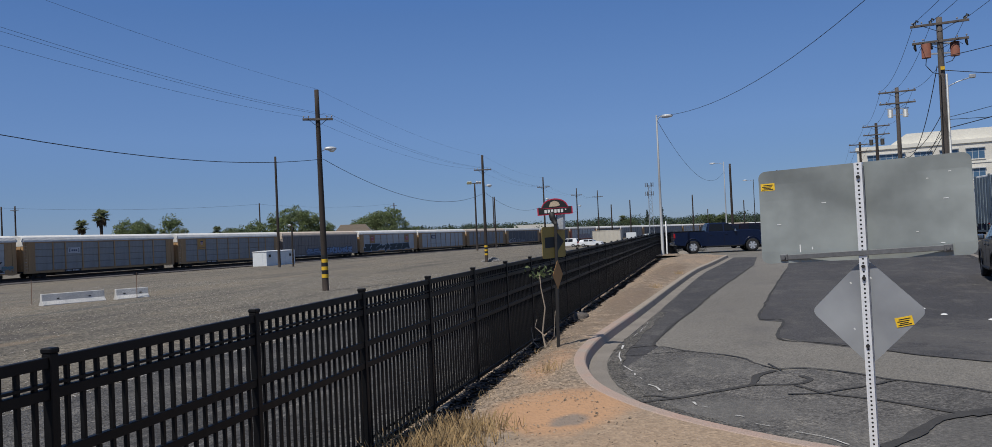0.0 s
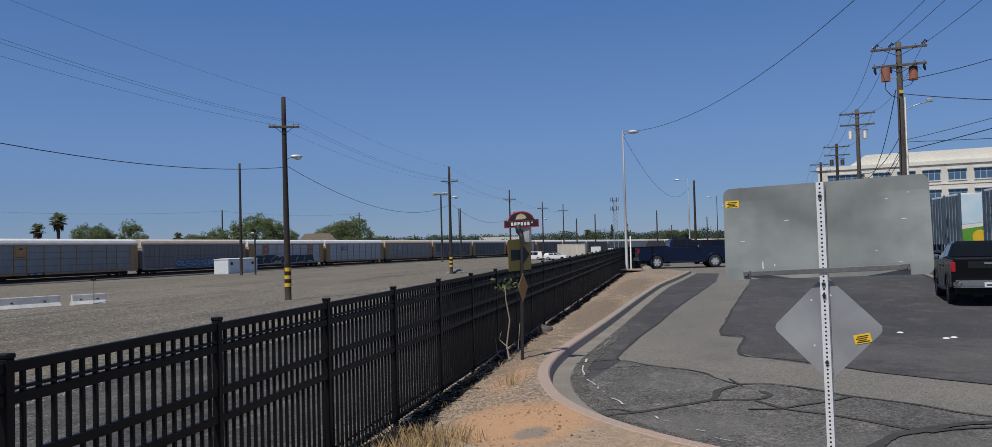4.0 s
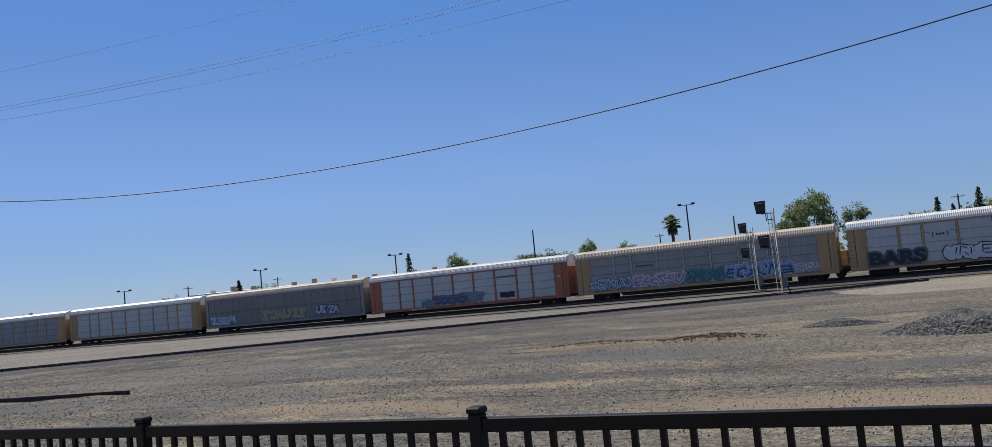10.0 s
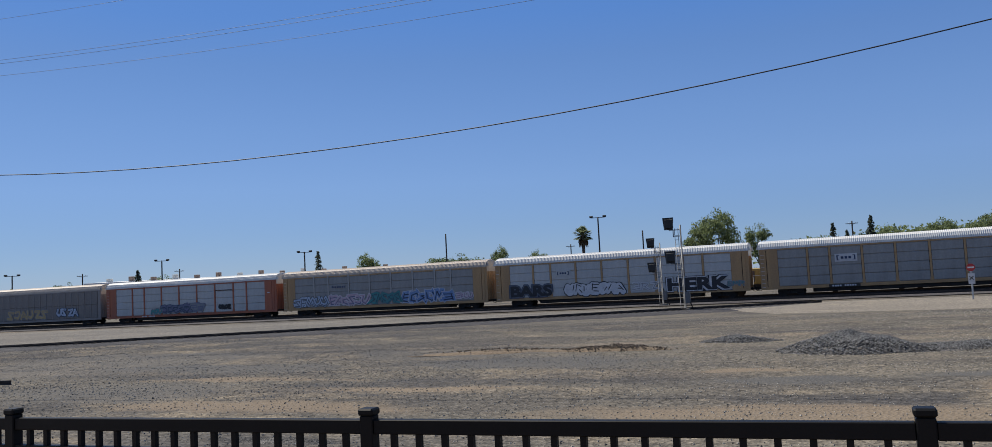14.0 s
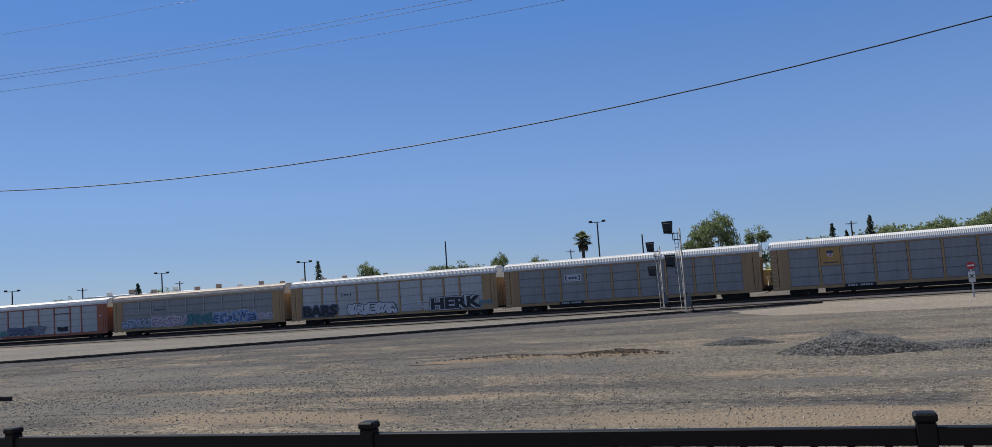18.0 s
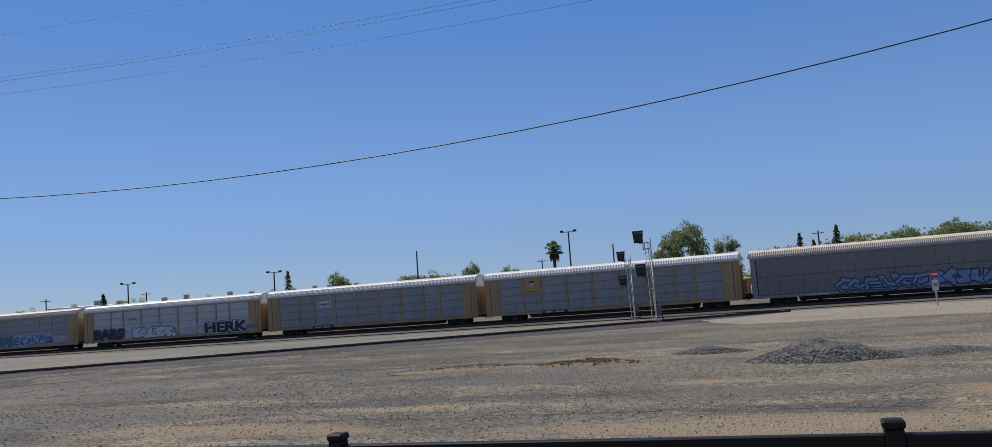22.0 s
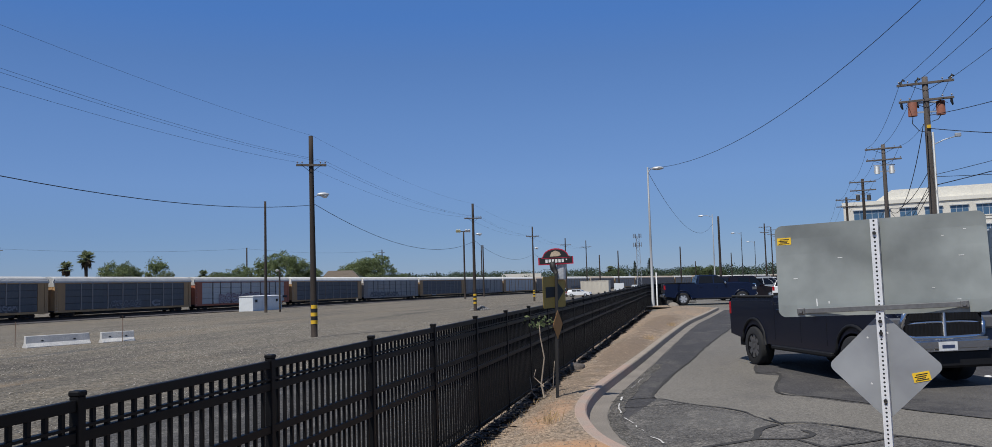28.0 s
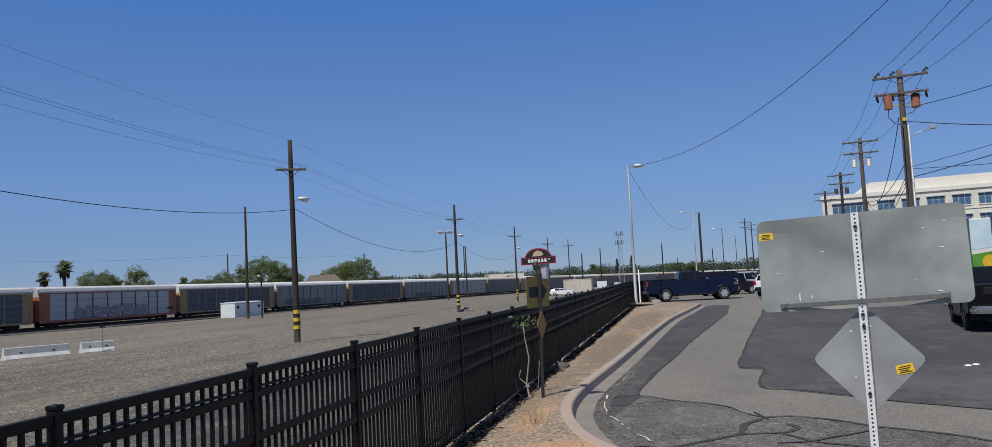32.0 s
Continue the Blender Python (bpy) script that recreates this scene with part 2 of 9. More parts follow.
GRAVEL = ground_mat("yard_gravel", ((0.070, 0.065, 0.060), (0.123, 0.110, 0.089), (0.19, 0.158, 0.115)), (0.16, 0.5, 14.0), 0.8, pale=((0.188, 0.169, 0.137), 2.0, 34.0, 0.6), tracks=(0.215, 0.175, 0.126))
BALLAST = ground_mat("ballast", ((0.06, 0.056, 0.06), (0.09, 0.084, 0.085), (0.12, 0.108, 0.10)), (0.2, 1.0, 14.0), 1.0)
DARKSTONE = ground_mat("crushed_stone", ((0.075, 0.073, 0.073), (0.11, 0.107, 0.105), (0.14, 0.13, 0.12)), (0.3, 1.5, 9.0), 1.0)
def stain(m, x, y, rx, ry, col, amount=1.0, ragged=0.5, size=2.5):
    """Another soil or worn skin on a ground material: an ellipse on the plan with a soft, uneven edge."""
    nd, lk = m.node_tree.nodes, m.node_tree.links
    b = nd["Principled BSDF"]
    old = b.inputs["Base Color"].links[0].from_socket
    tc, mp, ln, ns, add, rng, mx = (nd.new("ShaderNode" + k) for k in ("TexCoord", "Mapping", "VectorMath", "TexNoise", "Math", "MapRange", "Mix"))
    mp.inputs["Location"].default_value = (-x / rx, -y / ry, 0)
    mp.inputs["Scale"].default_value = (1 / rx, 1 / ry, 0)
    ln.operation = "LENGTH"
    lk.new(tc.outputs["Object"], mp.inputs[0])
    lk.new(mp.outputs[0], ln.inputs[0])
    ns.inputs["Scale"].default_value, ns.inputs["Detail"].default_value = size, 6
    lk.new(tc.outputs["Object"], ns.inputs["Vector"])
    add.operation = "MULTIPLY_ADD"
    add.inputs[1].default_value = ragged * 2
    lk.new(ns.outputs[0], add.inputs[0])
    lk.new(ln.outputs["Value"], add.inputs[2])
    rng.interpolation_type = "SMOOTHSTEP"
    rng.inputs[1].default_value, rng.inputs[2].default_value = 0.55 + ragged, 1.1 + ragged
    rng.inputs[3].default_value, rng.inputs[4].default_value = amount, 0.0
    lk.new(add.outputs[0], rng.inputs[0])
    mx.data_type = "RGBA"
    mx.inputs[7].default_value = (*col, 1)
    lk.new(rng.outputs[0], mx.inputs[0])
    lk.new(old, mx.inputs[6])
    lk.new(mx.outputs[2], b.inputs["Base Color"])


BANK = ground_mat("bank_gravel", ((0.062, 0.06, 0.059), (0.1, 0.096, 0.092), (0.145, 0.138, 0.129)), (0.3, 1.2, 26.0), 1.0)
LANE = ground_mat("lane_gravel", ((0.12, 0.112, 0.10), (0.155, 0.143, 0.125), (0.175, 0.155, 0.13)), (0.1, 0.6, 16.0), 0.3)
PACKED = ground_mat("packed_road", ((0.175, 0.156, 0.13), (0.205, 0.182, 0.15), (0.235, 0.205, 0.16)), (0.1, 0.6, 16.0), 0.3)
SOIL = ground_mat("verge_soil", ((0.245, 0.195, 0.147), (0.29, 0.22, 0.158), (0.19, 0.16, 0.13)), (0.5, 2.4, 30.0), 0.35, grain=0.9)
ASPHALT = ground_mat("asphalt_worn", ((0.15, 0.14, 0.123), (0.172, 0.16, 0.14), (0.132, 0.123, 0.112)), (0.2, 1.2, 60.0), 0.15, 0.85, 0.6)
ASPHALT_DARK = ground_mat("asphalt_seal", ((0.055, 0.053, 0.054), (0.068, 0.065, 0.065), (0.098, 0.093, 0.087)), (0.35, 1.4, 50.0), 0.2, 0.85, 0.7)
ASPHALT_MID = ground_mat("asphalt_mid", ((0.088, 0.084, 0.08), (0.118, 0.112, 0.105), (0.16, 0.15, 0.136)), (0.7, 3.0, 45.0), 0.35, 0.9, 1.0)
# darker grey gravel spread over the yard, and tan soil worn through it
for x, y, rx, ry in ((-25.6, -9.5, 2.3, 5.2), (-20.6, -1.6, 0.9, 2.2), (-24.6, -21.0, 1.9, 6.0), (-21.5, 3.0, 1.2, 2.0), (-31.5, 24.0, 0.8, 8.0), (-29.0, 36.0, 0.7, 8.0), (-18.0, -27.0, 1.3, 5.0)):
    stain(GRAVEL, x, y, rx, ry, (0.092, 0.089, 0.084), 0.75, 0.5, 0.8)
for x, y, rx, ry in ((-15.7, -1.0, 1.3, 5.5), (-19.1, -10.2, 0.6, 3.0), (-21.2, -16.8, 0.5, 4.5), (-16.2, -13.0, 1.1, 5.0), (-22.6, -2.6, 0.4, 1.3), (-26.0, 9.0, 0.5, 5.0), (-20.2, 17.0, 0.7, 7.0), (-19.3, 5.6, 1.2, 4.2)):
    stain(GRAVEL, x, y, rx, ry, (0.20, 0.155, 0.108), 0.8, 0.5, 0.8)
for x, y, rx, ry in ((-27.0, -30.0, 6.0, 9.0), (-18.5, -19.5, 2.5, 4.0), (-29.0, -14.0, 1.5, 6.0)):
    stain(GRAVEL, x, y, rx, ry, (0.098, 0.094, 0.088), 0.6, 0.6, 0.5)
# warm soil washed over the near verge, a bright orange fan, a grey spill
stain(SOIL, -0.4, 7.8, 1.9, 2.4, (0.34, 0.245, 0.165), 0.6, 0.8, 2.2)
stain(SOIL, -1.4, 8.75, 0.85, 1.15, (0.44, 0.255, 0.14), 0.85, 0.4, 1.8)
stain(SOIL, -2.0, 11.6, 0.3, 1.6, (0.42, 0.25, 0.145), 0.6, 0.5, 2.5)
stain(SOIL, -1.2, 8.3, 0.22, 0.26, (0.20, 0.175, 0.15), 0.85, 0.3, 4.0)
stain(SOIL, -2.0, 7.6, 0.5, 0.5, (0.25, 0.21, 0.165), 0.7, 0.5, 4.0)
stain(SOIL, -1.75, 21.0, 0.7, 5.5, (0.165, 0.122, 0.088), 0.7, 1.1, 3.0)
stain(SOIL, -1.4, 33.0, 0.8, 7.0, (0.165, 0.122, 0.088), 0.65, 1.1, 2.5)
stain(SOIL, -2.2, 14.5, 0.4, 3.0, (0.17, 0.13, 0.095), 0.6, 0.9, 3.0)
# worn pale skins on the older asphalt
stain(ASPHALT_MID, 0.3, 9.3, 1.1, 0.8, (0.15, 0.142, 0.13), 0.5, 0.9, 2.2)
stain(ASPHALT_MID, 0.1, 11.9, 0.9, 0.8, (0.15, 0.142, 0.13), 0.4, 0.9, 2.2)
stain(ASPHALT_MID, 2.4, 8.2, 1.8, 0.9, (0.13, 0.123, 0.113), 0.4, 0.9, 2.2)
stain(ASPHALT_DARK, 5.5, 14.5, 3.5, 2.5, (0.12, 0.113, 0.104), 0.4, 1.2, 2.6)
stain(ASPHALT_DARK, 3.4, 24.0, 1.2, 6.0, (0.10, 0.095, 0.09), 0.3, 1.0, 1.4)
GRIT = ground_mat("asphalt_grit", ((0.12, 0.113, 0.103), (0.15, 0.14, 0.127), (0.085, 0.08, 0.075)), (0.8, 5.0, 38.0), 0.9, 0.95, 1.0)
TAR = mat("tar_seal", (0.064, 0.061, 0.058), 0.9, vary=0.3, bscale=60, spec=0.2)
CONCRETE = mat("concrete", (0.25, 0.22, 0.185), 0.9, vary=0.3, scale=1.5, bump=0.3, bscale=60)
KERBGREY = mat("kerb_concrete", (0.34, 0.285, 0.225), 0.9, vary=0.3, scale=2.0, bump=0.3, bscale=60, col2=(0.27, 0.23, 0.185))
KERBRED = mat("kerb_paint", (0.40, 0.265, 0.205), 0.85, vary=0.3, scale=2.5, bump=0.3, bscale=60, col2=(0.32, 0.275, 0.23))
FENCEBLACK = mat("black_coating", (0.0065, 0.0065, 0.0072), 0.5, vary=0.3, scale=6, bscale=200, spec=0.17)
WOODPOLE = mat("pole_wood", (0.046, 0.034, 0.027), 0.9, vary=0.45, scale=2.5, bump=0.5, bscale=30, streak=0.08)
WOODGREY = mat("pole_wood_grey", (0.125, 0.106, 0.093), 0.9, vary=0.45, scale=2.5, bump=0.5, bscale=30, streak=0.08)
STEELGREY = mat("galvanised", (0.52, 0.53, 0.53), 0.5, 0.6, vary=0.25, scale=4, bscale=30)
DARKSTEEL = mat("dark_steel", (0.02, 0.019, 0.019), 0.65, 0.1, vary=0.3, scale=5)
RUST = mat("rusty_steel", (0.13, 0.075, 0.05), 0.85, 0.2, vary=0.5, scale=5, bump=0.3)
RAILSTEEL = mat("rail_steel", (0.035, 0.028, 0.025), 0.8, 0.1, vary=0.4, scale=5)
WHITEPAINT = mat("white_paint", (0.72, 0.72, 0.70), 0.55, vary=0.15, scale=2, bscale=20)
BLACKWIRE = plain("wire_black", (0.012, 0.012, 0.013), 0.6)
YELLOW = mat("yellow_paint", (0.72, 0.44, 0.02), 0.6, vary=0.2, scale=8)
BLACKPAINT = plain("black_paint", (0.012, 0.012, 0.012), 0.5)


# ---- builders ----
def mesh_of(bm, name, *mats, smooth=False):
    me = bpy.data.meshes.new(name)
    bm.to_mesh(me)
    bm.free()
    for m in mats:
        me.materials.append(m)
    if smooth:
        for p in me.polygons:
            p.use_smooth = True
    return me


def part(name, bm, material, parent, label="", smooth=False, at=None):
    mats = material if isinstance(material, (list, tuple)) else (material,)
    me = bm if isinstance(bm, bpy.types.Mesh) else mesh_of(bm, name, *mats, smooth=smooth)
    ob = new(name, me)
    ob.parent = parent
    if at is not None:
        ob.matrix_basis = at
    if label:
        ob["label"] = label
    return ob


def thing(name, label, category, m=None, group="", kind=""):
    ob = new(name)
    ob.empty_display_size = 0.2
    if m is not None:
        ob.matrix_basis = m
    return tagged(ob, label, category, group, kind)


def box(bm, x0, x1, y0, y1, z0, z1, bevel=0.0, mi=0, m=None):
    r = bmesh.ops.create_cube(bm, size=1.0)
    vs = r["verts"]
    for v in vs:
        v.co = Vector(((x0 + x1) / 2 + v.co.x * (x1 - x0), (y0 + y1) / 2 + v.co.y * (y1 - y0), (z0 + z1) / 2 + v.co.z * (z1 - z0)))
        if m is not None:
            v.co = m @ v.co
    fs = {f for v in vs for f in v.link_faces}
    for f in fs:
        f.material_index = mi
    if bevel:
        es = {e for v in vs for e in v.link_edges}
        bmesh.ops.bevel(bm, geom=list(es), offset=bevel, segments=1, affect="EDGES", material=-1)


def tube(bm, pts, radii, seg=8, mi=0, cap=True):
    """A tapered tube along points."""
    rings = []
    pts = [Vector(p) for p in pts]
    if not isinstance(radii, (list, tuple)):
        radii = [radii] * len(pts)
    whole = (pts[-1] - pts[0]).normalized()
    for i, p in enumerate(pts):
        d = (pts[min(i + 1, len(pts) - 1)] - pts[max(i - 1, 0)]).normalized()
        if d.length < 0.5 or d.dot(whole) < -0.99:
            d = whole
        a = d.cross(Vector((0, 0, 1)) if abs(d.z) < 0.9 else Vector((1, 0, 0))).normalized()
        b = d.cross(a)
        rings.append([bm.verts.new(p + radii[i] * (math.cos(2 * math.pi * k / seg) * a + math.sin(2 * math.pi * k / seg) * b)) for k in range(seg)])
    for r0, r1 in zip(rings, rings[1:]):
        for k in range(seg):
            f = bm.faces.new((r0[k], r0[(k + 1) % seg], r1[(k + 1) % seg], r1[k]))
            f.material_index, f.smooth = mi, True
    if cap:
        for r in (rings[0], rings[-1]):
            f = bm.faces.new(r)
            f.material_index = mi
    return rings


def prism(bm, pts, axis, a, b, mi=0):
    """A flat outline pushed from a to b along an axis; pts are the other two coordinates, in order."""
    put = {"x": lambda u, v, w: (w, u, v), "y": lambda u, v, w: (u, w, v), "z": lambda u, v, w: (u, v, w)}[axis]
    lo = [bm.verts.new(put(u, v, a)) for u, v in pts]
    hi = [bm.verts.new(put(u, v, b)) for u, v in pts]
    fs = [bm.faces.new(lo), bm.faces.new(list(reversed(hi)))]
    n = len(pts)
    for i in range(n):
        fs.append(bm.faces.new((lo[i], hi[i], hi[(i + 1) % n], lo[(i + 1) % n])))
    for f in fs:
        f.material_index = mi
    bmesh.ops.recalc_face_normals(bm, faces=fs)
    return fs


def fresh():
    return bmesh.new()


def polar(az, d):
    """A place on the plan: degrees to the left of +y, metres from the origin."""
    return -math.sin(radians(az)) * d, math.cos(radians(az)) * d


# ---- lie of the land ----
YARD = -0.9
FENCE_X, FENCE_Y0, PITCH = -2.846, -1.853, 1.83


def road_z(y):
    z = -0.30 + 0.007 * min(max(y, -40), 58)
    if y > 150:
        z += (YARD - z) * min(1, (y - 150) / 90)
    return z


def fence_z(y):
    return -0.385 + 0.007 * min(max(y, -40), 58)


def land_z(x, y):
    """The ground sheet: the yard, the bank up to the fence, and a bed under verge and road."""
    if -90 < y < 58:
        if x < -8:
            z = YARD - 0.3 * min(1, max(0, (-40 - x) / 35))
        elif x < -3.3:
            t = (x + 8) / 4.7
            z = YARD + (fence_z(y) - YARD) * t * t * (3 - 2 * t)
        elif x < -2.7:
            z = fence_z(y)
        else:
            z = min(fence_z(y), -0.45) - 0.25
    elif 58 <= y < 240 and x > -6:
        z = min(road_z(y) - 0.12, YARD + 0.9 * min(1, (x + 6) / 3))
    else:
        z = YARD - 0.3 * min(1, max(0, (-40 - x) / 35))
    if x < -20 and -400 < y < 760:  # the cutting in which the main tracks lie
        line = -89.3 + 0.0215 * y + 0.000305 * y * y
        t = min(1.0, max(0.0, (line + 15 - x) / 5))
        z = min(z, z + (-1.27 - z) * t)
    if x < -8:
        z += 0.05 * (noise.noise((x * 0.09, y * 0.05, 1.7))) + 0.025 * noise.noise((x * 0.5, y * 0.3, 5))
    rough = min(1.0, max(0.0, (-12.8 - x) / 2)) * min(1.0, max(0.0, (x + 48) / 4)) * min(1.0, max(0.0, (26 - y) / 20))
    if rough and y > -60:  # clods and shallow ruts
        z += rough * (0.09 * noise.noise((x * 0.35, y * 0.17, 11)) + 0.05 * noise.noise((x * 1.0, y * 0.6, 15)))
    return z


def sheet(name, xs, ys, zf, material):
    verts = [(x, y, zf(x, y)) for y in ys for x in xs]
    n = len(xs)
    faces = [(j * n + i, j * n + i + 1, (j + 1) * n + i + 1, (j + 1) * n + i) for j in range(len(ys) - 1) for i in range(n - 1)]
    me = bpy.data.meshes.new(name)
    me.from_pydata(verts, [], faces)
    me.materials.append(material)
    for p in me.polygons:
        p.use_smooth = True
    return new(name, me)


def steps(*runs):
    out = []
    for a, b, s in runs:
        n = max(1, round((b - a) / s))
        out += [a + (b - a) * k / n for k in range(n)]
    return out + [runs[-1][1]]


tagged(sheet("ground", steps((-3500, -400, 500), (-400, -120, 40), (-120, -60, 4), (-60, -46, 1.0), (-46, -8, 0.5), (-8, -2, 0.3), (-2, 30, 8), (30, 400, 60), (400, 3500, 600)),
             steps((-3500, -400, 500), (-400, -90.5, 30), (-90.5, -89.5, 1), (-89.5, -44, 4), (-44, 26, 0.5), (26, 57.5, 1.0), (57.5, 58.5, 0.5), (58.5, 140, 4), (140, 260, 12), (260, 3500, 400)),
             land_z, GRAVEL), "open rail yard of brown and grey gravel", "ground", kind="structure")

bank_x = steps((-12.5, -8, 0.75), (-8, -3.2, 0.3))
tagged(sheet("bank", bank_x, steps((-60, -20, 4), (-20, 57.5, 1.0)), lambda x, y: land_z(x, y) + (0.03 if x > -11 else -0.1 + 0.13 * (x + 12.5) / 1.5 + 0.25 * noise.noise((y * 0.21, 4.0, x)) * (x < -11.4)), BANK),
       "grey gravel bank along the foot of the railings", "ground", kind="structure")

# kerb line, from the far end round the bend and off to the side
KERB = [(1.15, 47.0), (0.72, 43.0), (0.28, 39.0), (-0.30, 34.0), (-0.80, 27.0), (-1.22, 20.0), (-1.42, 17.0), (-1.58, 14.6), (-1.62, 13.2), (-1.56, 12.0), (-1.36, 10.9), (-1.02, 9.8),
        (-0.42, 8.75), (0.35, 7.9), (1.3, 7.2), (2.4, 6.7), (4.5, 6.1), (9.0, 5.2), (20.0, 3.6), (45.0, 1.0)]


def spline(pts, n):
    """Points along a smooth line through pts, n to a stretch."""
    out = []
    p = [Vector((*a[:2], 0)) for a in pts]
    p = [p[0] * 2 - p[1]] + p + [p[-1] * 2 - p[-2]]
    for i in range(1, len(p) - 2):
        for k in range(n):
            t = k / n
            a, b, c, d = p[i - 1:i + 3]
            out.append(0.5 * (2 * b + (c - a) * t + (2 * a - 5 * b + 4 * c - d) * t * t + (3 * b - a - 3 * c + d) * t ** 3))
    return out + [p[-2]]


KLINE = spline(KERB, 5)
KNORM = []
for i in range(len(KLINE)):
    d = (KLINE[min(i + 1, len(KLINE) - 1)] - KLINE[max(i - 1, 0)]).normalized()
    KNORM.append(Vector((-d.y, d.x, 0)))  # towards the road
if KNORM[0].x < 0:
    KNORM = [-v for v in KNORM]


def ruled(name, left, right, n, zf, material, close=0.0):
    verts = [(l.lerp(r, k / n)) for l, r in zip(left, right) for k in range(n + 1)]
    verts = [(v.x, v.y, zf(v.x, v.y, (i % (n + 1)) / n)) for i, v in enumerate(verts)]
    faces = [(i * (n + 1) + k, i * (n + 1) + k + 1, (i + 1) * (n + 1) + k + 1, (i + 1) * (n + 1) + k) for i in range(len(left) - 1) for k in range(n)]
    me = bpy.data.meshes.new(name)
    me.from_pydata(verts, [], faces)
    me.materials.append(material)
    for p in me.polygons:
        p.use_smooth = True
    ob = new(name, me)
    bm = bmesh.new()
    bm.from_mesh(me)
    bmesh.ops.recalc_face_normals(bm, faces=bm.faces)
    if sum(f.normal.z for f in bm.faces) < 0:
        bmesh.ops.reverse_faces(bm, faces=bm.faces)
    bm.to_mesh(me)
    bm.free()
    return ob


# road: from the kerb out to the far side
far_left = [Vector((-2.7, y, 0)) for y in (240, 200, 150, 120, 90, 75, 66, 58, 54, 50, 48.2)]
far_right = [Vector((60, y, 0)) for y in (240, 200, 150, 120, 90, 76, 68, 62, 60, 59, 58)]
near_right = []
for i, p in enumerate(KLINE):
    t = i / (len(KLINE) - 1)
    near_right.append(Vector((60 + 4 * t, 57 - 58 * t, 0)))
road = tagged(ruled("road", far_left + KLINE, far_right + near_right, 14, lambda x, y, k: road_z(y), ASPHALT), "worn grey-brown asphalt road with dark sealed patches", "road", kind="structure")


def verge_far(p, i):
    t = i / (len(KLINE) - 1)
    return Vector((-3.0, 50.5 - 3.5 * t if p.y > 46 else min(p.y, 46) if p.y > 9 else 9 - (9 - p.y) * 6.0, 0))


inner = [p - 0.16 * n for p, n in zip(KLINE, KNORM)]
outer = [verge_far(p, i) for i, p in enumerate(KLINE)]
for i in range(1, len(outer)):
    outer[i].y = min(outer[i].y, outer[i - 1].y - 0.02)


def verge_z(x, y, k):
    top, low = road_z(y) + 0.145, fence_z(y) + 0.02
    t = k ** 1.6
    return top + (low - top) * t + (0.05 * noise.noise((x * 1.3, y * 0.9, 0)) + 0.03 * noise.noise((x * 4, y * 4, 3))) * min(1, 4 * k) + 0.12 * math.sin(math.pi * min(1, k * 1.3)) ** 2 * max(0, min(1, (y - 14) / 8))


VLINE = [(a, b) for a, b in zip(inner, outer)]


def verge_at(x, y):
    """The verge's height at a place on the plan."""
    best = (1e9, 0.0)
    for a, b in VLINE:
        d = b - a
        k = min(1.0, max(0.0, ((x - a.x) * d.x + (y - a.y) * d.y) / max(1e-6, d.x * d.x + d.y * d.y)))
        off = math.hypot(a.x + d.x * k - x, a.y + d.y * k - y)
        if off < best[0]:
            best = (off, k)
    return verge_z(x, y, best[1])


tagged(ruled("verge", inner, outer, 16, verge_z, SOIL), "dry orange-brown earth verge with bark and gravel", "ground", kind="structure")
tagged(ruled("verge_end", [Vector((-3.0, 50.5, 0)), Vector((-3.0, 53.5, 0))], [Vector((1.0, 47.0, 0)), Vector((-1.8, 53.0, 0))], 6, lambda x, y, k: road_z(y) + 0.13, SOIL),
             "far end of the dry earth verge", "ground", kind="structure")

# kerb in cast lengths, with a concrete gutter
kerb = thing("kerb", "weathered concrete kerb, pinkish red paint at the bend", "kerb", kind="structure")
for i in range(0, len(KLINE) - 6, 4):
    bm = fresh()
    run = list(range(i, min(i + 5, len(KLINE))))
    rows = []
    for j, q in enumerate(run):
        p, n = KLINE[q], KNORM[q]
        s = 0.006 if 0 < j < len(run) - 1 else 0.0
        z = road_z(p.y)
        prof = ((-0.17, -0.25), (-0.17, 0.142), (-0.15, 0.15), (-0.02, 0.15), (0.0, 0.13), (0.03, 0.0), (0.03, -0.25))
        rows.append([bm.verts.new((p.x + n.x * u, p.y + n.y * u, z + v)) for u, v in prof])
    for a, b in zip(rows, rows[1:]):
        for k in range(len(a) - 1):
            bm.faces.new((a[k], a[k + 1], b[k + 1], b[k]))
    bm.faces.new(rows[0])
    bm.faces.new(rows[-1])
    bmesh.ops.recalc_face_normals(bm, faces=bm.faces)
    y = KLINE[i].y
    part("kerb_length", bm, KERBRED if y < 18.5 else KERBGREY, kerb)
    bm = fresh()
    rows = []
    for j, q in enumerate(run):
        p, n = KLINE[q], KNORM[q]
        z = road_z(p.y)
        e = 0.012 if j in (0, len(run) - 1) else 0
        rows.append([bm.verts.new((p.x + n.x * u, p.y + n.y * u, z + v)) for u, v in ((0.03, 0.012), (0.28, 0.006), (0.285, -0.1))])
    for a, b in zip(rows, rows[1:]):
        for k in range(2):
            bm.faces.new((a[k], a[k + 1], b[k + 1], b[k]))
    bmesh.ops.recalc_face_normals(bm, faces=bm.faces)
    if sum(f.normal.z for f in bm.faces) < 0:
        bmesh.ops.reverse_faces(bm, faces=bm.faces)
    part("gutter", bm, CONCRETE, kerb)


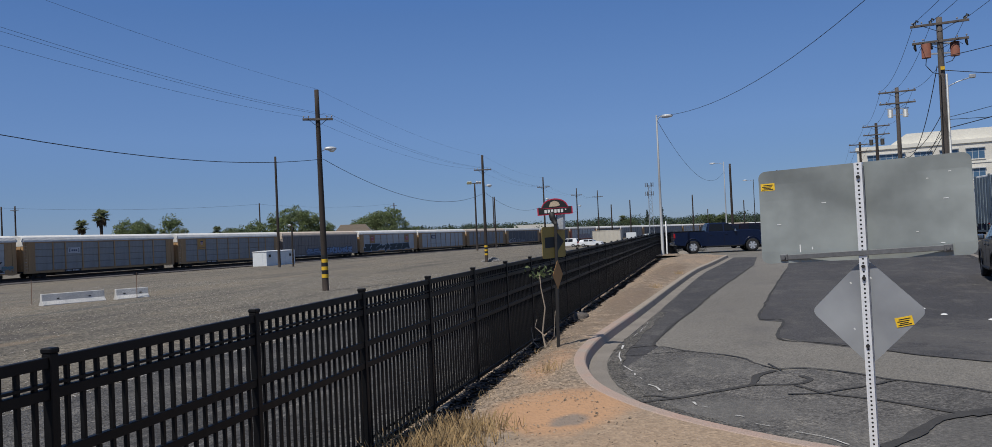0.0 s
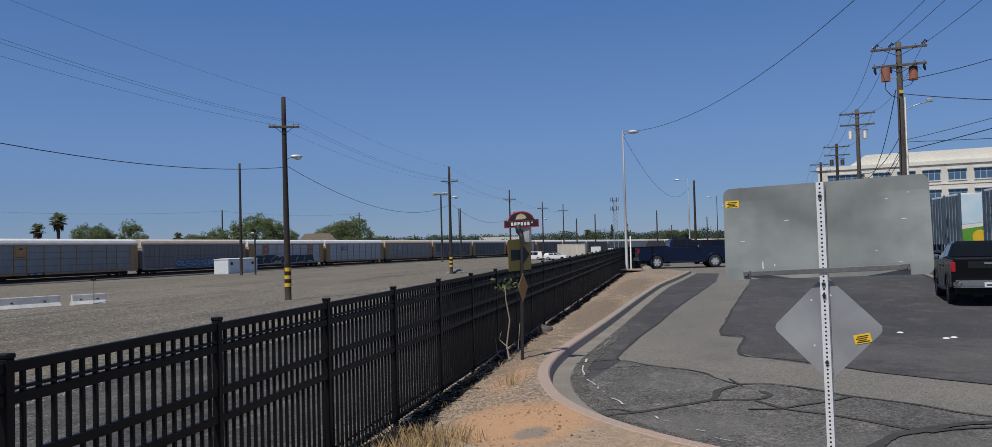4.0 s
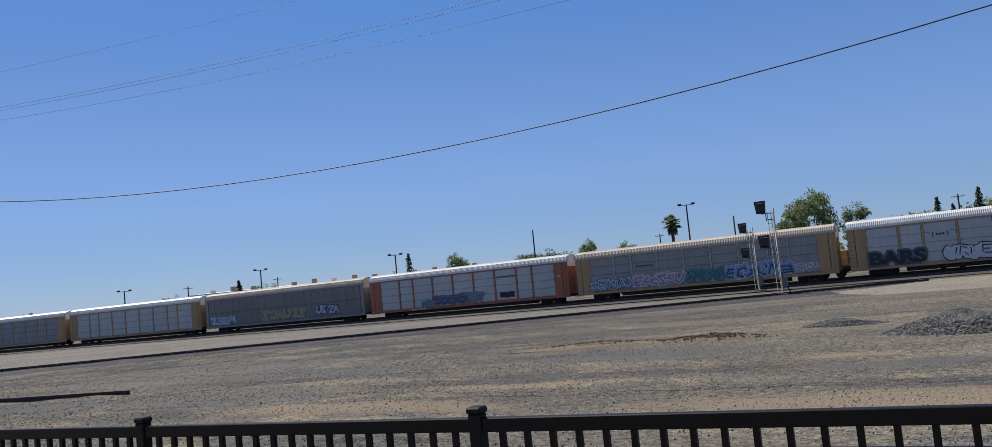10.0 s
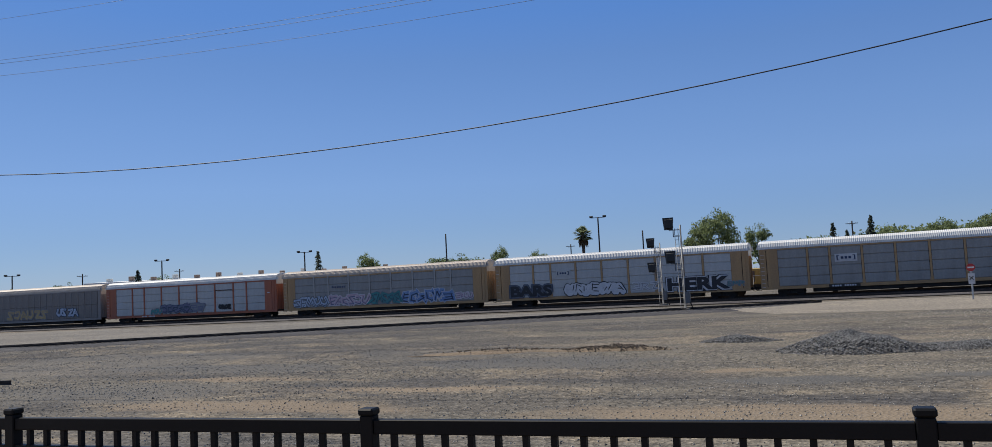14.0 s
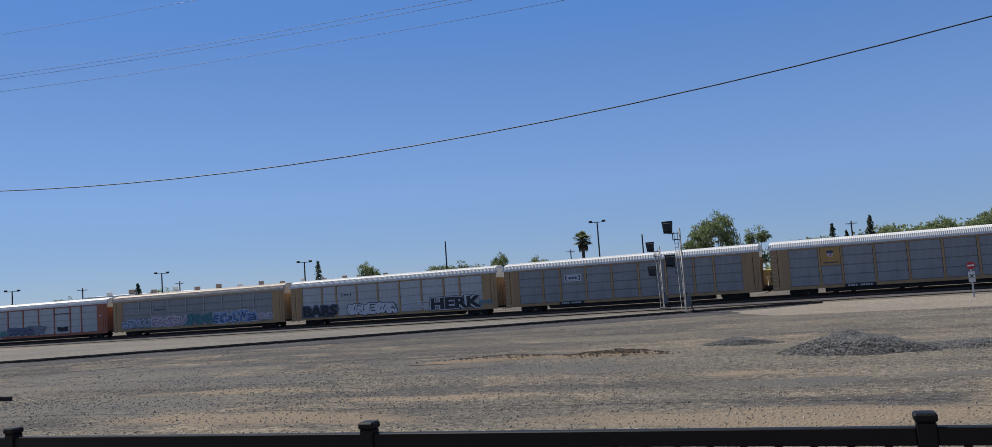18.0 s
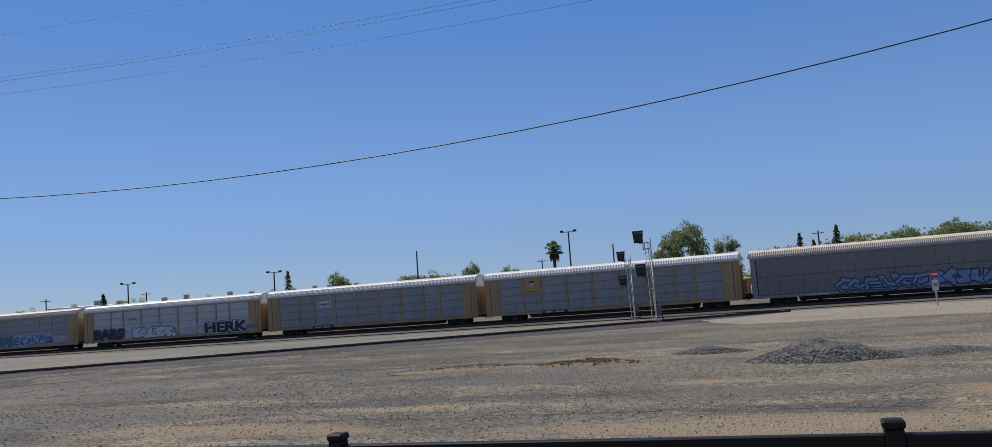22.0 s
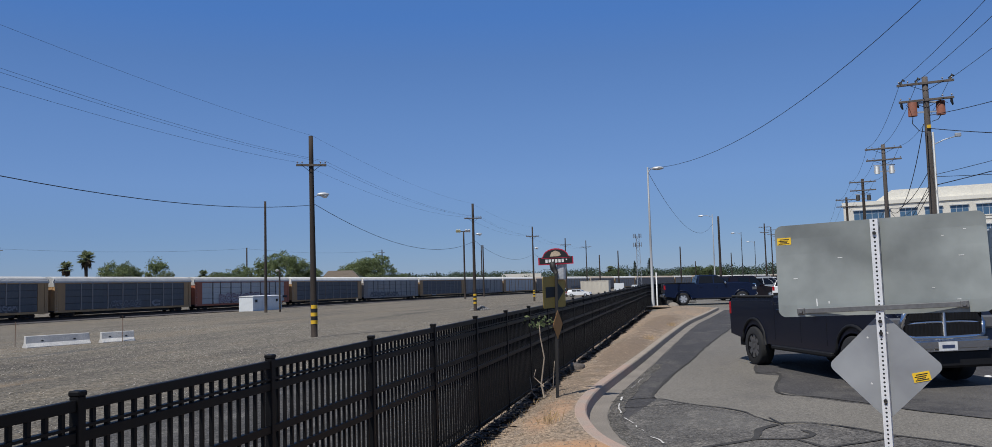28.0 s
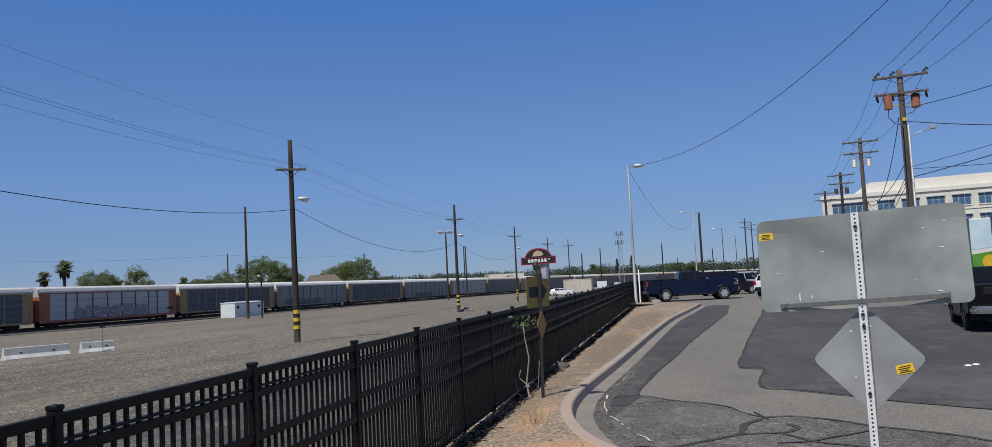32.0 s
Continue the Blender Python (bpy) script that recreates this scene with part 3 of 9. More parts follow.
def patch(name, pts, material, lift, parent, wobble=0.05, label=""):
    """A flat repair in the asphalt, with an uneven edge."""
    bm = fresh()
    ring = []
    n = len(pts)
    for i in range(n):
        a, b = Vector(pts[i]), Vector(pts[(i + 1) % n])
        k = max(2, int((b - a).length / 0.8))
        for j in range(k):
            q = a.lerp(b, j / k)
            w = wobble * noise.noise((q.x * 2.1, q.y * 2.1, 7))
            ring.append(bm.verts.new((q.x + w, q.y + w, road_z(q.y) + lift)))
    f = bm.faces.new(ring)
    bmesh.ops.triangulate(bm, faces=[f])
    bmesh.ops.recalc_face_normals(bm, faces=bm.faces)
    if sum(f.normal.z for f in bm.faces) < 0:
        bmesh.ops.reverse_faces(bm, faces=bm.faces)
    return part(name, bm, material, parent, label)


off = [(p.x + n.x * 0.30, p.y + n.y * 0.30) for p, n in zip(KLINE, KNORM)]
side = [q for q in off if 8.0 < q[1] < 47]
patch("asphalt_patch", side + [(0.35, 8.6), (-0.25, 11.4), (-0.71, 13.95), (-0.77, 14.5), (-0.49, 17.2), (-0.19, 19.7), (0.31, 24.7), (1.15, 31.5), (2.04, 38.5), (2.6, 46.5)], ASPHALT_DARK, 0.004, road, 0.04)
patch("asphalt_patch", [(1.03, 17.35), (1.46, 17.0), (1.2, 14.77), (1.61, 14.15), (2.48, 13.24), (3.56, 12.17), (6.5, 9.9), (13, 7.4), (26, 6.0), (26, 24), (12.0, 40), (7.0, 62), (5.4, 62), (4.3, 46), (3.01, 34.4), (1.56, 22.4)], ASPHALT_DARK, 0.004, road, 0.05)
patch("asphalt_patch", [q for q in off if q[1] < 11.3 and q[0] < 9] + [(9, 7.3), (4.4, 9.3), (2.98, 10.2), (2.35, 10.87), (1.88, 11.26), (1.34, 11.75), (0.93, 11.53), (0.58, 12.54), (-0.18, 13.42), (-0.69, 13.86), (-0.95, 12.2)], ASPHALT_MID, 0.007, road, 0.04)


def seal(pts, width, parent, z=0.011, material=None, name="crack_seal"):
    """A poured tar line over a crack, or a thin line of paint."""
    line = spline(pts, 10)
    bm = fresh()
    prev = None
    for i, p in enumerate(line):
        d = (line[min(i + 1, len(line) - 1)] - line[max(i - 1, 0)]).normalized()
        n = Vector((-d.y, d.x, 0))
        w = width * (1.0 if material else 1.3) * max(0.15, 0.75 + 0.4 * noise.noise((p.x * 2, p.y * 2, 2)) + 0.14 * noise.noise((p.x * 9, p.y * 9, 4)))
        p = p + n * (0.035 * noise.noise((p.x * 1.7, p.y * 1.7, 9)) + 0.009 * noise.noise((p.x * 7, p.y * 7, 5)))
        cur = [bm.verts.new((p.x + n.x * s * w, p.y + n.y * s * w, road_z(p.y) + z)) for s in (-1, 1)]
        if prev:
            bm.faces.new((prev[0], prev[1], cur[1], cur[0]))
        prev = cur
    bmesh.ops.recalc_face_normals(bm, faces=bm.faces)
    if sum(f.normal.z for f in bm.faces) < 0:
        bmesh.ops.reverse_faces(bm, faces=bm.faces)
    part(name, bm, material or TAR, parent)


seal([(-1.36, 13.52), (-0.78, 13.95), (-0.21, 13.38), (0.21, 13.05), (0.59, 12.64), (0.67, 12.26), (0.94, 11.73)], 0.022, road)
seal([(0.94, 11.73), (1.38, 11.77), (1.88, 11.3), (2.18, 10.94), (2.79, 10.45), (3.27, 9.9), (4.4, 9.3)], 0.03, road, 0.013)
seal([(-1.13, 12.96), (-0.69, 13.13), (-0.21, 13.38)], 0.016, road, 0.012)
seal([(-0.64, 9.6), (-0.25, 9.85), (0.16, 10.22), (0.59, 10.59), (1.06, 10.67), (1.26, 10.96), (1.18, 11.22)], 0.04, road, 0.014)
seal([(-0.63, 9.93), (-0.47, 9.94), (-0.29, 9.8)], 0.022, road, 0.015)
seal([(0.57, 10.58), (0.66, 11.17), (0.93, 11.6)], 0.05, road, 0.016)
seal([(0.86, 12.17), (0.98, 11.57)], 0.014, road, 0.015)
seal([(1.06, 10.6), (1.29, 10.14), (1.68, 9.86), (2.44, 9.16)], 0.032, road, 0.015)
seal([(0.93, 10.05), (1.29, 10.12), (1.55, 10.33), (1.8, 10.53), (2.17, 10.9)], 0.024, road, 0.017)
seal([(4.6, 9.95), (3.16, 9.55), (2.8, 9.37), (2.45, 9.12), (2.15, 8.88), (1.95, 8.57), (1.74, 8.17), (1.47, 7.85)], 0.06, road, 0.018)
seal([(3.3, 9.4), (2.8, 9.22), (2.5, 9.05)], 0.03, road, 0.019)
seal([(-0.75, 14.0), (-0.76, 14.37), (-0.61, 16.46), (-0.45, 17.8), (-0.13, 20.47), (0.31, 24.7), (2.04, 38.5)], 0.028, road)
seal([(3.01, 34.4), (1.56, 22.4), (1.32, 20.26), (1.06, 17.6), (1.47, 17.26), (1.2, 14.69), (1.82, 14.06), (2.53, 13.28), (3.31, 12.42), (6.5, 9.9)], 0.024, road)
# the crumbling edge of the asphalt along the gutter
EDGE = [(p.x + n.x * 0.40, p.y + n.y * 0.40) for p, n in zip(KLINE, KNORM) if 6.4 < p.y < 20 and p.x < 4]
seal(EDGE, 0.13, road, 0.0095, GRIT, "worn_edge")
CHALK = mat("white_scuff", (0.62, 0.60, 0.56), 0.9, vary=0.4, scale=9)
for line, w in (([(-1.07, 17.21), (-1.07, 16.9)], 0.006), ([(-1.07, 16.5), (-1.09, 16.1), (-1.11, 15.73)], 0.007), ([(-1.13, 15.5), (-1.17, 15.07)], 0.006), ([(-1.23, 14.0), (-1.22, 13.6)], 0.02), ([(-1.22, 13.29), (-1.19, 12.75), (-1.12, 12.35)], 0.012),
                ([(-1.04, 11.97), (-0.88, 11.54)], 0.013), ([(-0.84, 11.4), (-0.81, 11.24)], 0.009), ([(-0.75, 11.1), (-0.72, 10.98)], 0.008), ([(-0.62, 10.62), (-0.53, 10.46), (-0.45, 10.22)], 0.014), ([(-0.08, 9.6), (-0.04, 9.46)], 0.016),
                ([(0.02, 9.39), (0.08, 9.33)], 0.006), ([(0.34, 8.97), (0.42, 8.92)], 0.01), ([(0.51, 8.65), (0.65, 8.53)], 0.005), ([(0.83, 8.32), (1.05, 8.15), (1.23, 7.9)], 0.008)):
    seal(line, w, road, 0.02, CHALK, "paint_scuff")


# pale mowing strip under the railings
strip_top = thing("mowing_strip", "broken pale concrete strip under the railings", "edging", kind="structure")
for k in range(30):
    y = 6.4 + 1.32 * k
    bm = fresh()
    box(bm, -2.80, -2.70 + 0.03 * math.sin(k * 2.1), y, y + (1.28 if k % 3 else 0.8), -0.12, 0.035, 0.01)
    part("strip_length", bm, CONCRETE, strip_top, at=pose(0, 0, verge_at(-2.75, y + 0.6) + 0.005))

# ---- the railings ----
fence = thing("railings", "black steel railings with square capped posts along the verge", "fence")
PICKETS = 18


def fence_top(y):
    return 1.135 + 0.007 * (y - FENCE_Y0)


bm = fresh()
box(bm, -0.0265, 0.0265, -0.0265, 0.0265, -1.62, 0.0, 0.004)
POST_ME = mesh_of(bm, "post", FENCEBLACK)
bm = fresh()
box(bm, -0.031, 0.031, -0.031, 0.031, 0.0, 0.026, 0.006)
CAP_ME = mesh_of(bm, "post_cap", FENCEBLACK)
bm = fresh()
box(bm, -0.0105, 0.0105, -0.0105, 0.0105, -1.44, -0.012)
PICKET_ME = mesh_of(bm, "picket", FENCEBLACK)
bm = fresh()
box(bm, -0.018, 0.018, 0.0265, PITCH - 0.0265, -0.026, 0.026, 0.003)
RAIL_ME = mesh_of(bm, "rail", FENCEBLACK)
bm = fresh()
box(bm, -0.018, 0.018, 0.0265, PITCH - 0.0265, -0.007, 0.007)
LATH_ME = mesh_of(bm, "lath", FENCEBLACK)
FIRST, LAST = -6, 29
for k in range(FIRST, LAST + 1):
    y = FENCE_Y0 + PITCH * k
    z = fence_top(y)
    tilt = math.degrees(math.atan(0.007))
    p = part("post", POST_ME, None, fence, at=pose(FENCE_X, y, z + 0.012, 0, 0, 0.4 * math.sin(k * 2.3)))
    part("post_cap", CAP_ME, None, p, at=pose(0, 0, 0))
    if k == LAST:
        break
    part("lath", LATH_ME, None, fence, at=pose(FENCE_X, y, z - 0.128, tilt))
    for dz in (-0.029, -0.175, -0.46, -0.645, -1.40):
        part("rail", RAIL_ME, None, fence, at=pose(FENCE_X, y, z + dz, tilt))
rest = fresh()
for k in range(FIRST, LAST):
    for j in range(1, PICKETS):
        y = FENCE_Y0 + PITCH * (k + j / PICKETS)
        z = fence_top(y)
        if -2 <= k <= 14:
            part("picket", PICKET_ME, None, fence, at=pose(FENCE_X, y, z))
        else:
            box(rest, FENCE_X - 0.012, FENCE_X + 0.012, y - 0.012, y + 0.012, z - 1.44, z - 0.012)
tagged(part("far_picket", rest, FENCEBLACK, fence), kind="stuff")
# the return of the railings behind the parked cars
back_fence = thing("railings", "black steel railings closing off the car park", "fence", pose(FENCE_X, FENCE_Y0 + PITCH * LAST, 0))
RETURN = [(0, 0), (0.25, 2.2), (0.5, 4.4), (0.9, 6.6), (1.6, 8.7), (2.9, 10.4)]
for (x, y), (x2, y2) in zip(RETURN, RETURN[1:]):
    a = math.degrees(math.atan2(y2 - y, x2 - x))
    ln = math.hypot(x2 - x, y2 - y)
    zt = fence_top(53)
    part("post", POST_ME, None, back_fence, at=pose(x, y, zt))
    for dz in (-0.02, -0.17, -0.46, -0.645, -1.40):
        bm = fresh()
        box(bm, 0, ln, -0.018, 0.018, zt + dz - 0.019, zt + dz + 0.019)
        part("rail", bm, FENCEBLACK, back_fence, at=pose(x, y, 0, 0, 0, a))
    for j in range(1, 20):
        part("picket", PICKET_ME, None, back_fence, at=pose(x, y, zt, 0, 0, a) @ Matrix.Translation((ln * j / 20, 0, 0)))

# ---- the train ----
RAIL_Z = -0.98   # top of rail
CAR = 28.6       # over couplers
SPEED, START = 6.883, 59.80


def track(s, offset=0.0):
    """The bent main track: plan place and heading (degrees clockwise from +y) at s metres along it."""
    n = 24
    x, y = -89.3, 0.0
    for k in range(n):
        u = (k + 0.5) / n * s
        h = radians(1.234 + 3.49 * u / 100 + 0.025 * (u / 100) ** 2)
        x, y = x + math.sin(h) * s / n, y + math.cos(h) * s / n
    h = radians(1.234 + 3.49 * s / 100 + 0.025 * (s / 100) ** 2)
    return x + math.cos(h) * offset, y - math.sin(h) * offset, math.degrees(h)


def swept(name, s0, s1, ds, prof, material, parent=None, offset=0.0):
    """A profile (offset to the right, height) swept along the main track."""
    n = int((s1 - s0) / ds)
    verts, faces, m = [], [], len(prof)
    for i in range(n + 1):
        x, y, h = track(s0 + i * ds)
        c, s = math.cos(radians(h)), math.sin(radians(h))
        for u, v in prof:
            verts.append((x + c * (u + offset), y - s * (u + offset), v))
    for i in range(n):
        for k in range(m - 1):
            faces.append((i * m + k, (i + 1) * m + k, (i + 1) * m + k + 1, i * m + k + 1))
    me = bpy.data.meshes.new(name)
    me.from_pydata(verts, [], faces)
    me.materials.append(material)
    ob = new(name, me)
    if parent:
        ob.parent = parent
    return ob


def track_bed(offset, label):
    bed = tagged(swept("ballast_bed", -330, 760, 10, [(-3.2, -1.32), (-2.1, RAIL_Z - 0.16), (2.1, RAIL_Z - 0.16), (3.4, -1.32)], BALLAST, None, offset), label, "railway track", kind="structure")
    for g in (-0.76, 0.76):
        swept("rail", -330, 760, 10, [(g - 0.07, RAIL_Z - 0.16), (g - 0.036, RAIL_Z - 0.15), (g - 0.036, RAIL_Z), (g + 0.036, RAIL_Z), (g + 0.036, RAIL_Z - 0.15), (g + 0.07, RAIL_Z - 0.16)], RAILSTEEL, bed, offset)
    return bed


tagged(swept("ballast_spread", -330, 760, 10, [(-9, -1.185), (9.8, -1.185)], BALLAST), "wide bed of dark ballast between the tracks", "ground", kind="structure")
track_bed(0.0, "main railway track on dark ballast under the train")
track_bed(5.2, "empty second railway track on dark ballast")

TAN = mat("tan_paint", (0.45, 0.275, 0.125), 0.75, vary=0.14, scale=1.6, bscale=7, col2=(0.33, 0.205, 0.105), streak=0.12, obj_random=0.08)
ORANGE = mat("orange_paint", (0.40, 0.125, 0.06), 0.7, vary=0.14, scale=1.6, bscale=7, col2=(0.29, 0.10, 0.06), streak=0.12)
GREYTAN = mat("grey_paint", (0.27, 0.24, 0.22), 0.7, vary=0.15, scale=1.6, bscale=7, streak=0.12)
PALEPOST = mat("pale_post_paint", (0.36, 0.345, 0.32), 0.7, vary=0.15, scale=1.6, bscale=7, streak=0.12)
PANEL = mat("galvanised_panel", (0.475, 0.475, 0.462), 0.6, 0.12, vary=0.10, scale=1.5, bscale=6, col2=(0.375, 0.372, 0.36), streak=0.1, obj_random=0.05)
PANEL_DARK = mat("dull_panel", (0.30, 0.297, 0.285), 0.62, 0.1, vary=0.12, scale=1.5, bscale=6, col2=(0.215, 0.208, 0.198), streak=0.1, obj_random=0.05)
PANEL_GREY = mat("brown_grey_panel", (0.225, 0.20, 0.18), 0.65, 0.05, vary=0.12, scale=1.5, bscale=6, col2=(0.165, 0.148, 0.135), streak=0.1, obj_random=0.05)
ROOFWHITE = mat("roof_sheet", (0.66, 0.65, 0.62), 0.5, 0.1, vary=0.2, scale=0.7, bscale=12)
ROOFTAN = mat("roof_sheet_tan", (0.52, 0.44, 0.36), 0.6, 0.05, vary=0.25, scale=0.7, bscale=12)
# the darkest of the side sheets, nearly black
PANEL_BLACKISH = mat("blackish_panel", (0.112, 0.116, 0.122), 0.65, 0.08, vary=0.14, scale=1.5, bscale=6, col2=(0.083, 0.084, 0.088), streak=0.1, obj_random=0.06)
ROOFGREY = mat("roof_sheet_grey", (0.47, 0.47, 0.46), 0.55, 0.1, vary=0.25, scale=0.7, bscale=12)
SILL = mat("grimy_sill", (0.16, 0.14, 0.125), 0.85, vary=0.4, scale=1.2, bscale=8, col2=(0.10, 0.09, 0.085))
BOGIE = mat("bogie_grime", (0.035, 0.03, 0.028), 0.85, vary=0.4, scale=3)
INK = {
    "white": mat("graffiti_white", (0.62, 0.62, 0.64), 0.6, vary=0.25, scale=2),
    "black": mat("graffiti_black", (0.02, 0.022, 0.028), 0.6, vary=0.3, scale=2),
    "blue": mat("graffiti_blue", (0.10, 0.19, 0.42), 0.6, vary=0.5, scale=1.5, col2=(0.22, 0.33, 0.5)),
    "pale": mat("graffiti_pale_blue", (0.44, 0.51, 0.62), 0.6, vary=0.3, scale=2),
    "teal": mat("graffiti_teal", (0.05, 0.27, 0.27), 0.6, vary=0.3, scale=2),
    "deep": mat("graffiti_deep_green", (0.022, 0.036, 0.042), 0.6, vary=0.4, scale=2),
    "pink": mat("graffiti_pink", (0.56, 0.40, 0.46), 0.6, vary=0.3, scale=2),
    "violet": mat("graffiti_violet", (0.17, 0.15, 0.27), 0.6, vary=0.5, scale=2.5, col2=(0.10, 0.14, 0.17)),
    "navy": mat("graffiti_navy", (0.035, 0.055, 0.10), 0.6, vary=0.4, scale=2),
    "yellow": mat("graffiti_yellow", (0.45, 0.33, 0.16), 0.6, vary=0.3, scale=2),
    "grey": mat("graffiti_grey", (0.24, 0.25, 0.27), 0.6, vary=0.3, scale=2),
    "slate": mat("graffiti_slate", (0.12, 0.135, 0.17), 0.6, vary=0.3, scale=2),
    "steel": mat("graffiti_steel_blue", (0.17, 0.29, 0.42), 0.6, vary=0.4, scale=1.2, col2=(0.24, 0.28, 0.42)),
    "soot": mat("graffiti_dark_grey", (0.10, 0.10, 0.11), 0.6, vary=0.3, scale=2),
    "dull": mat("graffiti_dull_pink", (0.36, 0.34, 0.37), 0.6, vary=0.3, scale=2),
    "plum": mat("graffiti_plum", (0.20, 0.09, 0.12), 0.6, vary=0.3, scale=2),
    "red": mat("emblem_red", (0.40, 0.03, 0.05), 0.6, vary=0.2, scale=2),
}
SIDE = 1.56
HALF = 13.76

# one bay of side sheeting: four pressed strips
def panel_mesh(name, width, z0, z1, strips, material):
    bm = fresh()
    for i in range(strips):
        a, b = z0 + (z1 - z0) * i / strips, z0 + (z1 - z0) * (i + 1) / strips
        prism(bm, [(SIDE - 0.06, a), (SIDE - 0.035, a + 0.03), (SIDE, a + 0.07), (SIDE - 0.004, b - 0.06), (SIDE - 0.035, b - 0.02), (SIDE - 0.06, b)], "y", -width / 2, width / 2)
    return mesh_of(bm, name, material)


BAYS = (2.64, 1.77, 2.64, 2.64, 2.64, 2.64, 2.64, 1.77, 2.64)
GAP = 0.25
BAY_0 = -(sum(BAYS) + GAP * (len(BAYS) - 1)) / 2


def bay(i):
    """The middle of a bay along the wagon."""
    return BAY_0 + sum(BAYS[:i]) + GAP * i + BAYS[i] / 2


def frame_post_mesh(material):
    bm = fresh()
    prism(bm, [(-0.17, 0.95), (-0.095, 1.4), (-0.095, 4.50), (-0.13, 4.60), (-0.13, 4.70), (0.13, 4.70), (0.13, 4.60), (0.095, 4.50), (0.095, 1.4), (0.17, 0.95)], "x", SIDE - 0.03, SIDE + 0.045)
    return mesh_of(bm, "side_post", material)


def roof_mesh(material):
    """Corrugated roof: ribbed fascia leaning in, and a low crown."""
    bm = fresh()
    n = 324
    prev = None
    for i in range(n + 1):
        y = -HALF + 2 * HALF * i / n
        r = 0.017 if i % 2 else -0.017
        prof = [(1.60 + r, 4.68), (1.57 + r, 4.92), (1.40 + r, 5.26), (1.0, 5.42 + r), (0.4, 5.52 + r)]
        ring = [bm.verts.new((u, y, v)) for u, v in prof] + [bm.verts.new((-u, y, v)) for u, v in reversed(prof)]
        if prev:
            for k in range(len(ring) - 1):
                bm.faces.new((prev[k], ring[k], ring[k + 1], prev[k + 1]))
        else:
            bm.faces.new(ring)
        prev = ring
    bm.faces.new(prev)
    bmesh.ops.recalc_face_normals(bm, faces=bm.faces)
    return mesh_of(bm, "roof", material)


def end_cap_mesh(material):
    """The pale curved top of an end door, with slanting gussets at the corners."""
    bm = fresh()
    prism(bm, [(-1.5, 4.15), (1.5, 4.15), (1.54, 4.72), (1.36, 5.22), (0.9, 5.38), (-0.9, 5.38), (-1.36, 5.22), (-1.54, 4.72)], "y", 0.0, 0.10)
    for x in (-1.5, 1.38):
        prism(bm, [(0.10, 4.70), (0.34, 4.70), (0.10, 5.24)], "x", x, x + 0.12)
    return mesh_of(bm, "end_cap", material)


def ladder_mesh():
    bm = fresh()
    for i in range(9):
        box(bm, SIDE + 0.04, SIDE + 0.06, -0.16, 0.16, 0.9 + 0.4 * i, 0.918 + 0.4 * i)
    return mesh_of(bm, "ladder", WHITEPAINT)


def body_mesh(material, ribbed):
    """Sill, ends, corner sections and the far side; the near sheeting is in pieces of its own."""
    bm = fresh()
    box(bm, -1.44, 1.44, -HALF, HALF, 0.78, 0.95, 0, 1)
    box(bm, -0.4, 0.4, -9.0, 9.0, 0.25, 0.78, 0, 1)
    for s in (-1, 1):  # dark underframe between the bogies, which also stands in for the shade underneath
        prism(bm, [(-9.1, 0.76), (-8.6, 0.34), (8.6, 0.34), (9.1, 0.76)], "x", s * 1.22 - 0.05, s * 1.22 + 0.05, 1)
    box(bm, 1.44, SIDE + 0.03, -HALF, HALF, 0.66, 0.95)
    prism(bm, [(-HALF, 0.66), (HALF, 0.66), (HALF, 4.7), (-HALF, 4.7)], "x", -SIDE, -1.50)
    box(bm, 1.44, SIDE + 0.03, -HALF, HALF, 4.54, 4.68)
    box(bm, 1.40, 1.47, -HALF + 0.3, HALF - 0.3, 0.94, 4.6, 0, 1)
    w = HALF - 0.5 + 0.02 if ribbed else -BAY_0 + 0.02
    for s in (-1, 1):
        # the end door: a broad leaf, a groove, a narrow leaf, a recessed corner
        for a, b, x1 in ((w, w + 1.05, 0.035), (w + 1.11, w + 1.42, 0.05), (w + 1.42, HALF, 0.0)) if not ribbed else ((w, HALF, 0.02),):
            box(bm, 1.44, SIDE + x1, *sorted((s * a, s * min(b, HALF))), 0.95, 4.54)
        if not ribbed:
            for z in (1.3, 4.2):
                box(bm, SIDE + 0.035, SIDE + 0.06, *sorted((s * (w + 0.9), s * (w + 1.2))), z, z + 0.1)
        c, d = sorted((s * (HALF - 0.10), s * HALF))
        box(bm, -1.44, 1.44, c, d, 0.95, 4.15)
        for x in (-1.1, -0.35, 0.35, 1.1):
            box(bm, x - 0.05, x + 0.05, *sorted((s * HALF, s * (HALF + 0.05))), 0.95, 4.15)
    return mesh_of(bm, "body", material, BOGIE)


def wheel_pair():
    bm = fresh()
    for s in (-1, 1):
        tube(bm, [(s * 0.70, 0, 0), (s * 0.83, 0, 0)], 0.42, 16)
        tube(bm, [(s * 0.68, 0, 0), (s * 0.70, 0, 0)], 0.45, 16)
    tube(bm, [(-0.9, 0, 0), (0.9, 0, 0)], 0.08, 8)
    return mesh_of(bm, "wheelset", BOGIE)


